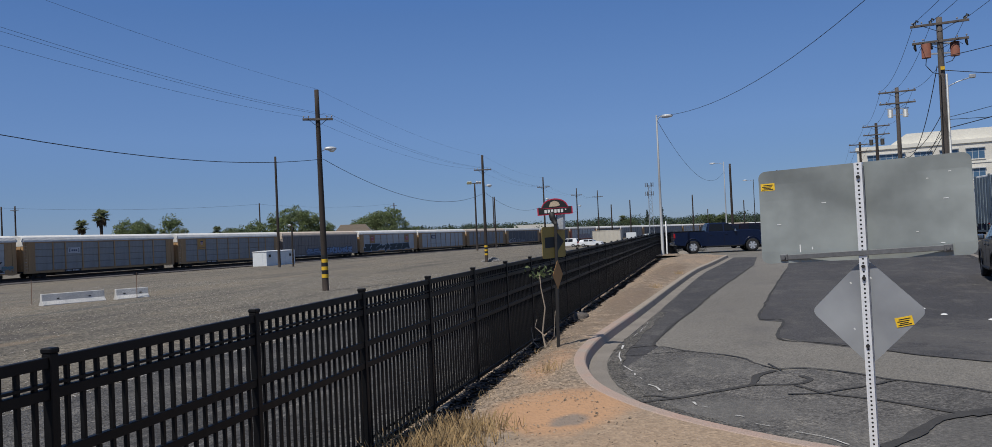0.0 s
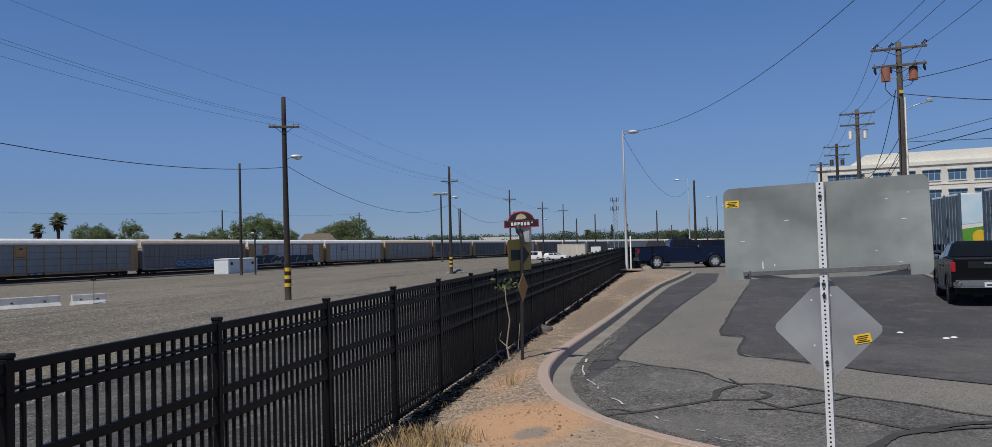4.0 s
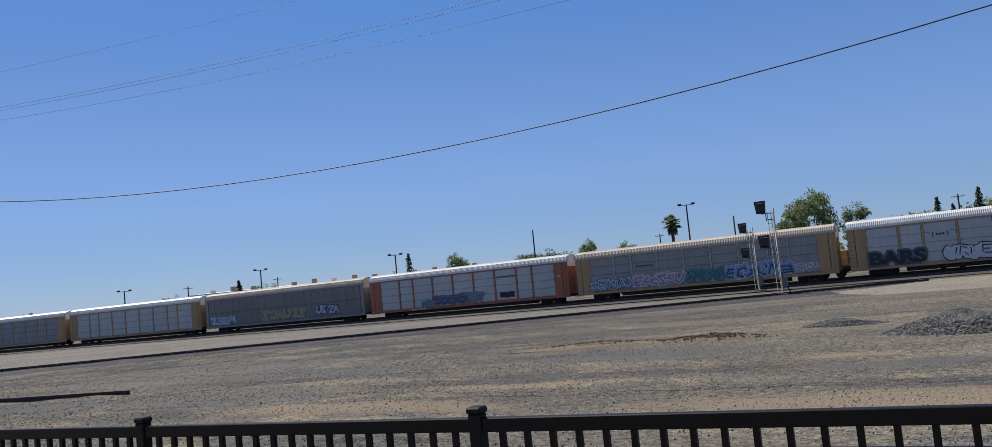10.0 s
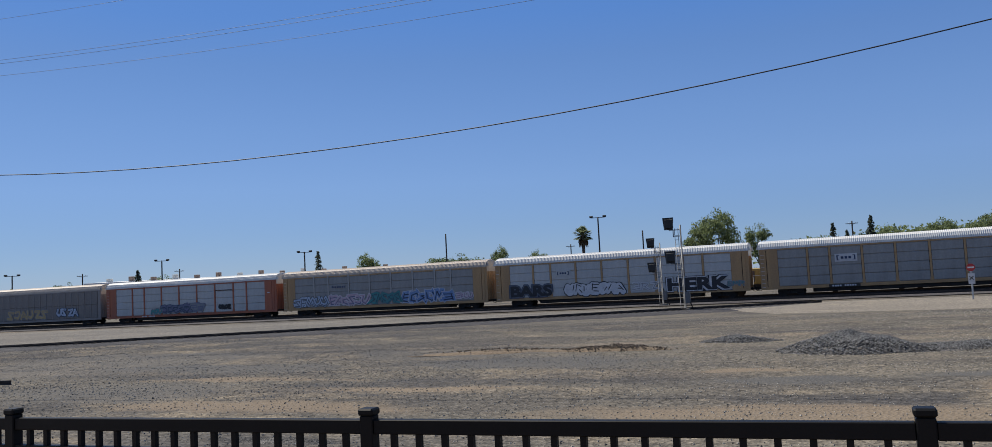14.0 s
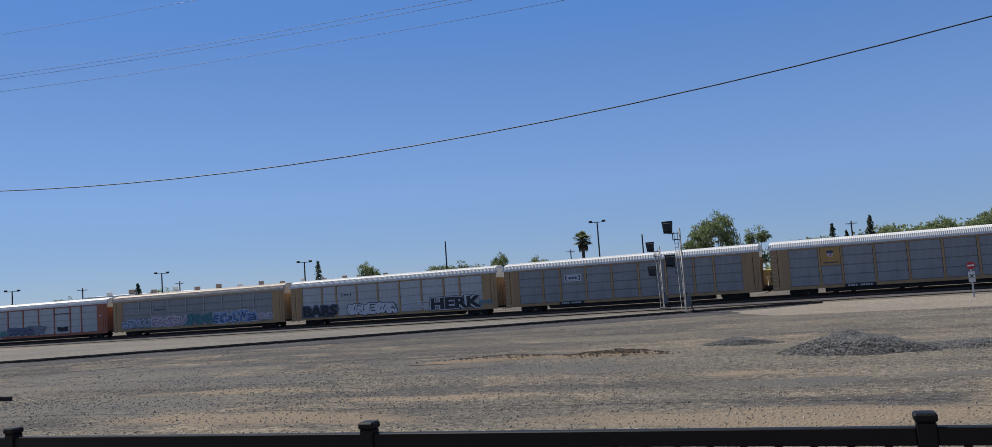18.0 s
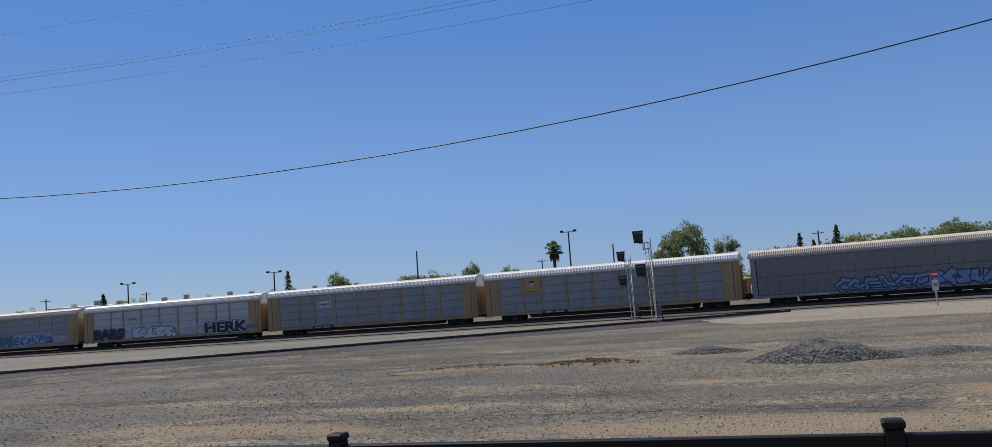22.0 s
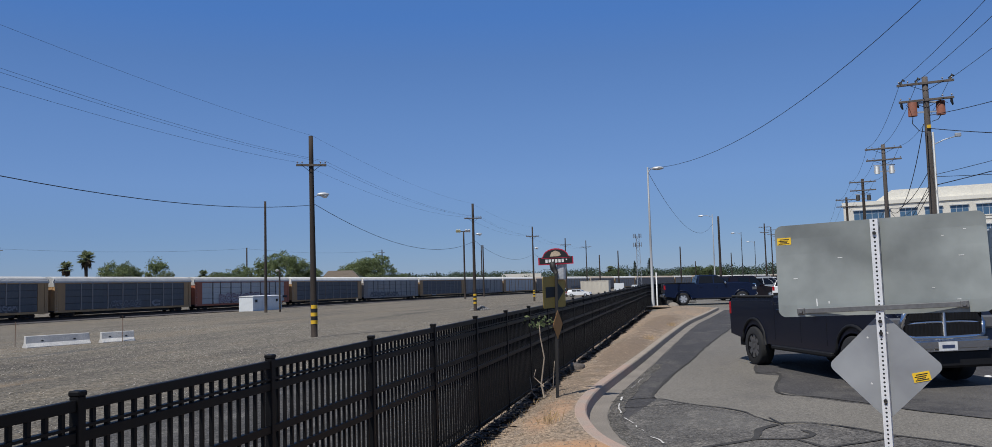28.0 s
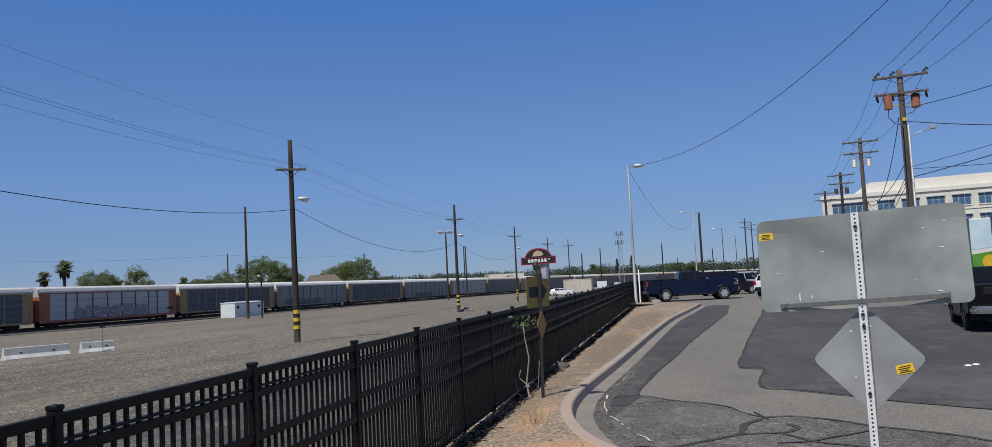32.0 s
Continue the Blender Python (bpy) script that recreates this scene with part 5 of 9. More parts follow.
# ---- yellow machines standing on a track behind the train ----
track_bed(-6.6, "far railway track on dark ballast")
MACHYELLOW = mat("machine_yellow", (0.50, 0.34, 0.09), 0.6, vary=0.2, scale=1.5, bscale=8, col2=(0.38, 0.27, 0.10))


def machine_wheels(parent, y):
    part("wheelset", WHEELS, None, parent, at=pose(0, y, 0.42))


def track_machine(s, length, cab_at, label):
    """A track maintenance machine: deck, engine hood, glazed cab, tank and handrails."""
    x, y, h = track(s, -6.6)
    ob = thing("track_machine", label, "rail vehicle", pose(x, y, RAIL_Z, 0, 0, -h), "machines on the far track")
    a = length / 2
    bm = fresh()
    box(bm, -1.35, 1.35, -a, a, 0.85, 1.15, 0.03)
    part("deck", bm, BOGIE, ob, "dark deck frame")
    bm = fresh()
    c0, c1 = cab_at - 1.3, cab_at + 1.3
    box(bm, -1.3, 1.3, c0, c1, 1.15, 3.75, 0.06)
    cab = part("cab", bm, MACHYELLOW, ob, "yellow cab")
    bm = fresh()
    box(bm, -1.4, 1.4, c0 - 0.15, c1 + 0.15, 3.75, 3.95, 0.05)
    part("cab_roof", bm, WHITEPAINT, ob, "white cab roof")
    for q in (c0 + 0.3, cab_at + 0.15):
        bm = fresh()
        box(bm, 1.28, 1.32, q, q + 0.85, 2.5, 3.5, 0.02)
        part("window", bm, BLACKPAINT, cab, "dark cab window")
    bm = fresh()
    box(bm, -1.05, 1.05, -a + 0.4, c0 - 0.1, 1.15, 2.9, 0.08)
    hood = part("hood", bm, MACHYELLOW, ob, "yellow engine hood")
    n = max(2, int((c0 + a) / 1.2))
    for i in range(n):
        q = -a + 0.6 + (c0 + a - 0.7) * i / n
        bm = fresh()
        box(bm, 1.04, 1.08, q, q + 0.75, 1.4, 2.6, 0.01)
        part("hood_door", bm, SILL if i % 2 else MACHYELLOW, hood, "hood door")
    bm = fresh()
    tube(bm, [(0.3, c1 + 0.9, 1.15), (0.3, c1 + 0.9, 3.3)], 0.55, 14)
    part("tank", bm, WHITEPAINT, ob, "white upright tank")
    bm = fresh()
    box(bm, -0.8, 0.8, c1 + 1.8, min(a - 0.2, c1 + 3.2), 1.15, 2.2, 0.05)
    part("work_head", bm, SILL, ob, "grimy work head")
    bm = fresh()
    for i in range(int(length / 1.5)):
        tube(bm, [(1.32, -a + 0.2 + 1.5 * i, 1.1), (1.32, -a + 0.2 + 1.5 * i, 2.1)], 0.02, 5)
    tube(bm, [(1.32, -a + 0.2, 2.1), (1.32, a - 0.2, 2.1)], 0.02, 5)
    part("handrail", bm, WHITEPAINT, ob, "pale handrail")
    for q in (-a + 1.5, -a + 3.2, a - 3.2, a - 1.5):
        machine_wheels(ob, q)


track_machine(-5.6, 16.0, 2.2, "yellow track machine with a white-roofed cab standing behind the train")
track_machine(10.4, 13.0, -1.0, "yellow track machine coupled near another behind the train")


def wagon_rows(k):
    rows = []
    for i in range(0, 17):
        t = 2.0 * i
        x, y, h = track(START + CAR * (k + 0.5) - SPEED * t)
        rows.append((t, pose(x, y, RAIL_Z, 0, 0, -h)))
    return rows

# ---- yard: tracks, road, heaps ----
def strip(name, left, right, n, z, material, label, kind="structure", category="road"):
    return tagged(ruled(name, [Vector((*p, 0)) for p in left], [Vector((*p, 0)) for p in right], n, z, material), label, category, kind=kind)


def spur_x(y):
    return -71.0 - (y + 1.0) * 0.60


strip("service_lane", [(-76, -120), (-77, -70), (-76, -40), (-75, -20), (-75, -8)],
      [(spur_x(-120) - 2.3, -120), (spur_x(-70) - 2.3, -70), (spur_x(-40) - 2.3, -40), (spur_x(-20) - 2.2, -20), (-66, -8)], 8,
      lambda x, y, k: land_z(x, y) + 0.05 - 0.09 * (k in (0, 1)), LANE, "grey gravel lane beside the tracks")
strip("dirt_crossing", [(-75, -9), (-75, -4), (-74, 8), (-67, 30), (-63, 42)],
      [(-66, -9), (-53, -4), (-50, 8), (-54, 30), (-60, 42.5)], 10,
      lambda x, y, k: land_z(x, y) + 0.06 + 0.06 * math.exp(-((y - 2) / 9) ** 2) * math.exp(-((x + 68) / 7) ** 2) - 0.10 * (k in (0, 1)) + 0.02 * noise.noise((x * 0.5, y * 0.5, 2)), PACKED, "pale packed dirt crossing beside the tracks")


COALY = ground_mat("grimy_ballast", ((0.048, 0.046, 0.049), (0.066, 0.064, 0.066), (0.088, 0.083, 0.08)), (0.2, 1.0, 14.0), 1.0)


def straight_track(p0, p1, label, z0, z1):
    """A siding of two rails on sleepers and a low bed of ballast, following the lie of the yard."""
    a, b = Vector((*p0, z0)), Vector((*p1, z1))
    d = (b - a).normalized()
    n = Vector((d.y, -d.x, 0)).normalized()
    ln = (b - a).length
    bed = thing("siding", label, "railway track", kind="structure")
    bm = fresh()
    prof = [(-3.4, None), (-1.9, -0.13), (1.7, -0.13), (3.4, -0.16), (5.4, 0.05), (6.6, None)]
    rows = []
    for i in range(int(ln / 1.5) + 1):
        p = a + d * min(ln, 1.5 * i)
        row = []
        for u, v in prof:
            x, y = p.x + n.x * u, p.y + n.y * u
            wob = 0.3 * noise.noise((p.x * 0.4, p.y * 0.4, u))
            low = land_z(x, y)
            z = low - 0.05 if v is None else (low + v if v > 0 else max(low + 0.04, p.z + v))
            row.append(bm.verts.new((x + n.x * wob * (v is None), y + n.y * wob * (v is None), z)))
        rows.append(row)
    for r, q in zip(rows, rows[1:]):
        for k in range(len(prof) - 1):
            bm.faces.new((r[k], r[k + 1], q[k + 1], q[k]))
    bmesh.ops.recalc_face_normals(bm, faces=bm.faces)
    if sum(f.normal.z for f in bm.faces) < 0:
        bmesh.ops.reverse_faces(bm, faces=bm.faces)
    part("ballast", bm, COALY, bed)
    turn = math.degrees(math.atan2(-d.x, d.y))
    tip = math.degrees(math.asin(d.z))
    for g in (-0.76, 0.76):
        bm = fresh()
        prism(bm, [(g - 0.07, -0.17), (g - 0.02, -0.14), (g - 0.036, -0.04), (g - 0.036, 0), (g + 0.036, 0), (g + 0.036, -0.04), (g + 0.02, -0.14), (g + 0.07, -0.17)], "y", 0, ln)
        part("rail", bm, RAILSTEEL, bed, at=pose(*a, tip, 0, turn))
    bm = fresh()
    box(bm, -1.3, 1.3, -0.11, 0.11, -0.30, -0.10)
    me = mesh_of(bm, "sleeper", WOODPOLE)
    for i in range(int(ln / 0.56)):
        part("sleeper", me, None, bed, at=pose(*(a + d * 0.56 * i), tip, 0, turn))
    return bed


straight_track((spur_x(-62), -62), (spur_x(-2.0), -2.0), "rusty siding on dark ballast ending at the dirt crossing", -0.72, -0.92)


def heap(name, x, y, rx, ry, h, label, seed, stones=900, size=0.09, z=None, stone=None):
    """A heap of crushed stone: a mound with its loose stones on it."""
    rnd = random.Random(seed)
    base = (land_z(x, y) if z is None else z) - 0.06
    ob = thing(name, label, "gravel heap", pose(x, y, base))

    def top(u, v):
        r = math.hypot(u, v)
        bumps = 0.85 + 0.42 * noise.noise((u * 2.0 + seed, v * 2.0, seed)) + 0.08 * noise.noise((u * 5 + seed, v * 5, seed))
        return h * max(0, 1 - r) ** 0.82 * bumps
    bm = fresh()
    n = 26
    grid = [[bm.verts.new((rx * (2 * i / n - 1), ry * (2 * j / n - 1), top(2 * i / n - 1, 2 * j / n - 1))) for i in range(n + 1)] for j in range(n + 1)]
    for j in range(n):
        for i in range(n):
            bm.faces.new((grid[j][i], grid[j][i + 1], grid[j + 1][i + 1], grid[j + 1][i]))
    part("mound", bm, DARKSTONE if name == "gravel_heap" else REDSOIL, ob)
    verts, faces = [], []
    for _ in range(stones):
        u, v = rnd.gauss(0, 0.42), rnd.gauss(0, 0.42)
        if u * u + v * v > 1.1:
            continue
        s = size * rnd.uniform(0.5, 1.3)
        c = Vector((u * rx, v * ry, top(u, v) + 0.05))
        i0 = len(verts)
        for q in ((1, 0, 0), (-1, 0, 0), (0, 1, 0), (0, -1, 0), (0, 0, 0.8), (0, 0, -0.8)):
            verts.append(c + Vector(q) * s * rnd.uniform(0.7, 1.2) + Vector((rnd.uniform(-1, 1), rnd.uniform(-1, 1), 0)) * s * 0.3)
        for f in ((0, 2, 4), (2, 1, 4), (1, 3, 4), (3, 0, 4), (2, 0, 5), (1, 2, 5), (3, 1, 5), (0, 3, 5)):
            faces.append([i0 + k for k in f])
    me = bpy.data.meshes.new("rubble")
    me.from_pydata(verts, [], faces)
    me.materials.append(stone or HEAPSTONE)
    tagged(part("rubble", me, None, ob), kind="stuff")
    return ob


REDSOIL = ground_mat("brown_soil", ((0.165, 0.128, 0.09), (0.18, 0.138, 0.096), (0.14, 0.112, 0.085)), (0.5, 2.0, 30.0), 0.5, grain=0.6)
STONES = mat("loose_stone", (0.235, 0.215, 0.185), 0.9, vary=0.3, scale=20, island=0.75)
BANKSTONE = mat("bank_stone", (0.25, 0.24, 0.23), 0.9, vary=0.3, scale=20, island=0.75)
EARTHCLOD = mat("earth_clod", (0.105, 0.08, 0.06), 0.95, vary=0.3, scale=20, island=0.5)
HEAPSTONE = mat("heap_stone", (0.15, 0.147, 0.142), 0.9, vary=0.3, scale=20, island=0.55)
heap("gravel_heap", -27.8, 0.0, 1.6, 2.3, 0.74, "low heap of dark crushed stone on the yard", 11, 7000, 0.035)
heap("gravel_heap", -28.2, 3.2, 1.3, 2.4, 0.24, "spread grey gravel beside a heap", 12, 2600, 0.03)
heap("gravel_heap", -32.2, -3.8, 0.9, 1.7, 0.30, "thin spread of dark gravel", 14, 1400, 0.035)
heap("gravel_heap", -33.9, 9.2, 1.7, 2.1, 0.8, "conical heap of dark ballast stone", 13, 4200, 0.03)
heap("gravel_heap", -22.6, 88.4, 1.1, 1.2, 0.5, "small heap of pale rubble by a pole", 15, 500, 0.12, None, BANKSTONE)
heap("broken_ground", -29.2, -7.8, 0.6, 2.3, 0.24, "dark broken ground and debris", 16, 420, 0.04, None, EARTHCLOD)
heap("broken_ground", -29.2, -11.6, 0.6, 4.0, 0.16, "low ridge of dark clods on the yard", 17, 260, 0.03, None, EARTHCLOD)

# loose stones over the yard
def scatter(name, n, area, size, material, label, seed, keep):
    rnd = random.Random(seed)
    verts, faces = [], []
    while n > 0:
        x, y = rnd.uniform(*area[:2]), rnd.uniform(*area[2:])
        n -= 1
        if not keep(x, y, rnd):
            continue
        s = size * rnd.choice((0.5, 0.6, 0.7, 0.8, 1.0, 1.25))
        c = Vector((x, y, land_z(x, y) + 0.2 * s))
        i0 = len(verts)
        for q in ((1, 0, 0), (-0.6, 0.8, 0), (-0.6, -0.8, 0), (0.1, 0, 0.6)):
            verts.append(c + Vector(q) * s * rnd.uniform(0.6, 1.2))
        for f in ((0, 1, 3), (1, 2, 3), (2, 0, 3)):
            faces.append([i0 + k for k in f])
    me = bpy.data.meshes.new(name)
    me.from_pydata(verts, [], faces)
    me.materials.append(material)
    return tagged(new(name, me), label, "gravel", kind="stuff")


scatter("loose_gravel", 320000, (-50, -11, -48, 62), 0.03, STONES, "loose pale and dark gravel strewn over the yard", 5,
        lambda x, y, r: noise.noise((x * 0.12, y * 0.05, 3.3)) + noise.noise((x * 0.5, y * 0.25, 8)) * 0.6 > r.uniform(-0.75, 0.6))
CLOD = mat("clod", (0.13, 0.108, 0.085), 0.95, vary=0.3, scale=20, island=0.5)
scatter("clods", 700, (-34, -12.6, -32, 30), 0.04, CLOD, "scattered fist-sized stones and clods on the yard", 9, lambda x, y, r: noise.noise((x * 0.3, y * 0.15, 6)) > r.uniform(-0.4, 0.6))
scatter("bank_gravel", 60000, (-11.5, -3.0, -9, 34), 0.032, BANKSTONE, "grey gravel on the bank behind the railings", 6, lambda x, y, r: True)


def ground_patch(name, x, y, rx, ry, material, label, seed):
    """A thin spread of other soil lying on the yard, with a ragged edge."""
    verts, faces = [(x, y, 0)], []
    for ring in range(1, 6):
        for i in range(90):
            a = 2 * math.pi * i / 90
            r = ring / 5 * (1 + 0.4 * noise.noise((math.cos(a) * 2, math.sin(a) * 2, seed)) + (0.3 * noise.noise((math.cos(a) * 7, math.sin(a) * 7, seed)) + 0.25 * noise.noise((math.cos(a) * 21, math.sin(a) * 21, seed))) * ring / 5)
            verts.append((x + rx * r * math.cos(a), y + ry * r * math.sin(a), ring / 5))
    verts = [(p, q, land_z(p, q) + 0.035 - 0.06 * r ** 6) for p, q, r in verts]
    for i in range(90):
        faces.append((0, 1 + i, 1 + (i + 1) % 90))
        for ring in range(4):
            o = 1 + 90 * ring
            faces.append((o + i, o + 90 + i, o + 90 + (i + 1) % 90, o + (i + 1) % 90))
    me = bpy.data.meshes.new(name)
    me.from_pydata(verts, [], faces)
    me.materials.append(material)
    for p in me.polygons:
        p.use_smooth = True
    tagged(new(name, me), label, "soil", kind="structure")


ground_patch("soil_patch", -19.3, 5.6, 0.9, 3.2, REDSOIL, "brown soil spread round a pole's foot", 2.0)
ground_patch("soil_patch", -29.2, -7.8, 0.5, 2.4, REDSOIL, "dark reddish debris on the gravel", 6.0)
ground_patch("concrete_fleck", -22.3, 4.6, 0.35, 0.5, PACKED, "small pale flat patch on the gravel", 8.0)
ground_patch("concrete_fleck", -21.6, 5.0, 0.25, 0.5, PACKED, "small pale flat patch on the gravel", 9.0)


def lying_rail(x0, y0, x1, y1):
    ob = thing("spare_rail", "dark steel rail lying loose on the gravel", "rail")
    bm = fresh()
    ln = math.hypot(x1 - x0, y1 - y0)
    prism(bm, [(-0.07, 0), (-0.07, 0.02), (-0.015, 0.05), (-0.03, 0.13), (-0.03, 0.17), (0.03, 0.17), (0.03, 0.13), (0.015, 0.05), (0.07, 0.02), (0.07, 0)], "y", 0, ln)
    part("rail", bm, RAILSTEEL, ob, at=pose(x0, y0, land_z(x0, y0), 0, 0, math.degrees(math.atan2(-(x1 - x0), y1 - y0))))


lying_rail(-19.2, -34.0, -20.4, -26.2)


# ---- barriers ----
BARRIER = mat("barrier_concrete", (0.60, 0.585, 0.55), 0.9, vary=0.35, scale=1.6, bump=0.4, bscale=25, col2=(0.40, 0.40, 0.40))


def barrier(x0, y0, x1, y1, h, label):
    ln = math.hypot(x1 - x0, y1 - y0)
    ob = thing("jersey_barrier", label, "barrier", pose(x0, y0, land_z(x0, y0) - 0.02, 0, 0, math.degrees(math.atan2(-(x1 - x0), y1 - y0))), group="barriers in the yard")
    k = h / 0.81
    bm = fresh()
    prism(bm, [(-0.30, 0), (-0.30, 0.08 * k), (-0.13, 0.33 * k), (-0.085, h - 0.02), (-0.06, h), (0.06, h), (0.085, h - 0.02), (0.13, 0.33 * k), (0.30, 0.08 * k), (0.30, 0)], "y", 0, ln)
    bmesh.ops.bevel(bm, geom=[e for e in bm.edges if abs(e.verts[0].co.y - e.verts[1].co.y) < 0.01], offset=0.02, segments=1, affect="EDGES")
    part("barrier_body", bm, BARRIER, ob)
    # solid black blocks stand in for the shade inside the lifting slots
    for f in (0.25, 0.75):
        bm = fresh()
        box(bm, -0.12, 0.135, ln * f - 0.06, ln * f + 0.06, 0.42 * k, 0.50 * k)
        part("lifting_slot", bm, BLACKPAINT, ob, "black block drawn for a lifting slot's dark opening")


barrier(-34.4, 26.0, -33.6, 30.2, 0.66, "white-edged concrete barrier, grey and stained")
barrier(-31.2, 26.4, -30.6, 30.1, 0.68, "pale concrete barrier in front of another")
barrier(-34.4, 37.9, -33.0, 41.0, 0.64, "white concrete barrier on the gravel")
barrier(-32.4, 41.2, -31.5, 42.8, 0.60, "short broken piece of white concrete barrier")


def stake(x, y, h, sign=False):
    ob = thing("marker_stake", "thin rusty steel marker stake", "stake", pose(x, y, land_z(x, y)))
    bm = fresh()
    tube(bm, [(0, 0, -0.1), (0.01, 0, h)], 0.018, 5)
    part("rod", bm, RUST, ob)
    if sign:
        bm = fresh()
        box(bm, -0.02, 0.0, -0.22, 0.2, h - 0.12, h - 0.02)
        part("tag", bm, DARKSTEEL, ob)


stake(-36.1, 39.1, 1.35)
stake(-37.5, 36.0, 1.3)
stake(-31.6, 42.0, 1.45, True)
stake(-32.0, 30.6, 1.2)

# ---- equipment box ----
BOXPAINT = mat("shelter_paint", (0.66, 0.69, 0.70), 0.5, vary=0.12, scale=1.2)
shelter = thing("equipment_shelter", "long pale steel equipment shelter on the gravel", "shelter", pose(-65.6, 115.0, land_z(-65, 116) - 0.03, 0, 0, 2))
bm = fresh()
box(bm, -1.15, 1.15, 0, 9.6, 0.0, 2.18, 0.03)
part("cabinet_body", bm, BOXPAINT, shelter)
bm = fresh()
prism(bm, [(-1.22, 2.18), (1.22, 2.18), (1.2, 2.26), (0, 2.36), (-1.2, 2.26)], "y", -0.07, 9.67)
part("roof", bm, WHITEPAINT, shelter)
for y in (0.7, 7.6):
    bm = fresh()
    box(bm, 1.15, 1.30, y, y + 0.45, 1.35, 1.75, 0.02)
    part("vent", bm, DARKSTEEL, shelter, "dark vent hood")
for y in (3.0, 6.2):
    bm = fresh()
    box(bm, 1.15, 1.17, y, y + 1.0, 0.12, 2.0, 0.005)
    part("door", bm, BOXPAINT, shelter)
bm = fresh()
box(bm, -0.5, 0.5, -0.02, 0.0, 0.1, 2.0, 0.005)
part("door", bm, BOXPAINT, shelter)

# ---- poles ----
INSUL = plain("insulator_glaze", (0.25, 0.22, 0.2), 0.3)
LAMPGREY = mat("lamp_housing", (0.62, 0.63, 0.63), 0.45, 0.3, vary=0.1, scale=8)
LENS = plain("lamp_lens", (0.75, 0.76, 0.72), 0.15)


def cobra(parent, at, out, length=0.75):
    """A street luminaire on a short bent arm; out is its direction on the plan in degrees."""
    bm = fresh()
    tube(bm, [(0, 0, -0.35), (0, 0.12, -0.1), (0, 0.35, 0.02)], 0.025, 6)
    arm = part("lamp_arm", bm, STEELGREY, parent, at=at @ pose(0, 0, 0, 0, 0, out))
    bm = fresh()
    bmesh.ops.create_uvsphere(bm, u_segments=12, v_segments=8, radius=1.0)
    for v in bm.verts:
        v.co = Vector((v.co.x * 0.17, 0.62 + v.co.y * 0.34 * length / 0.75, 0.06 + v.co.z * (0.11 if v.co.z > 0 else 0.13)))
    for f in bm.faces:
        f.smooth = True
    part("lamp_head", bm, LAMPGREY, arm, "grey lamp head")
    bm = fresh()
    bmesh.ops.create_uvsphere(bm, u_segments=10, v_segments=6, radius=1.0)
    for v in bm.verts:
        v.co = Vector((v.co.x * 0.14, 0.70 + v.co.y * 0.19, -0.02 + v.co.z * 0.13))
    part("lens", bm, LENS, arm, "pale glass lens", smooth=True)


def wood_pole(x, y, base, top, label, arms=(), lamp=None, bands=True, r0=0.17, r1=0.10, lean=(0, 0), wood=None, arm_turn=0.0, name="utility_pole"):
    """A tapered timber pole with crossarms, insulators, a street lamp and warning bands."""
    ob = thing(name, label, "utility pole", pose(x, y, base))
    h = top - base
    bm = fresh()
    n = 10
    tube(bm, [(lean[0] * i / n, lean[1] * i / n, -0.3 + (h + 0.3) * i / n) for i in range(n + 1)], [r0 + (r1 - r0) * i / n + 0.004 * math.sin(i * 7) for i in range(n + 1)], 10)
    part("shaft", bm, wood or WOODPOLE, ob)
    for z, w in arms:
        f = (z - base) / h
        at = pose(lean[0] * f, lean[1] * f, z - base, 0, 0, arm_turn)
        bm = fresh()
        box(bm, -w / 2, w / 2, -0.19, -0.09, -0.06, 0.06, 0.008)
        arm = part("crossarm", bm, WOODGREY, ob, at=at)
        bm = fresh()
        for s in (-1, 1):
            tube(bm, [(s * w * 0.32, -0.2, 0), (0, -0.13, -0.42)], 0.015, 5)
        part("brace", bm, DARKSTEEL, arm)
        for q in (-0.46, -0.30, 0.30, 0.46):
            bm = fresh()
            tube(bm, [(q * w, -0.14, 0.05), (q * w, -0.14, 0.13), (q * w, -0.14, 0.14), (q * w, -0.14, 0.2)], [0.015, 0.015, 0.045, 0.03], 8)
            part("insulator", bm, INSUL, arm)
    if lamp:
        cobra(ob, pose(lean[0] * 0.7, lean[1] * 0.7, lamp[0] - base), lamp[1])
    if bands:
        for i in range(3):
            bm = fresh()
            z = 0.75 + i * 0.42
            tube(bm, [(0, 0, z), (0, 0, z + 0.2)], r0 - 0.012 * z / h * 6 + 0.012, 10, cap=False)
            part("warning_band", bm, YELLOW, ob, "yellow warning band")
            bm = fresh()
            tube(bm, [(0, 0, z + 0.2), (0, 0, z + 0.42)], r0 - 0.012 * z / h * 6 + 0.010, 10, cap=False)
            part("warning_band", bm, BLACKPAINT, ob, "black warning band")
    return ob


P1, P2, P3 = (-19.6, 4.97), (-20.45, 43.2), (-22.75, 86.9)
P0 = (-18.6, -36.0)
P4, P5, P6 = polar(10.66, 133), polar(8.46, 172), polar(7.07, 208)
p1 = wood_pole(*P1, land_z(*P1), 10.4, "dark timber utility pole with a grey street lamp", [(8.9, 1.7)], (7.55, -67), False, 0.145, 0.105, (0.06, 0.16), arm_turn=-62)
for i in range(4):  # yellow reflector plates
    bm = fresh()
    box(bm, 0.1, 0.215, -0.16, -0.05, 0.35 + 0.3 * i, 0.50 + 0.3 * i, 0.005)
    part("reflector", bm, YELLOW, p1, "yellow reflector plate")
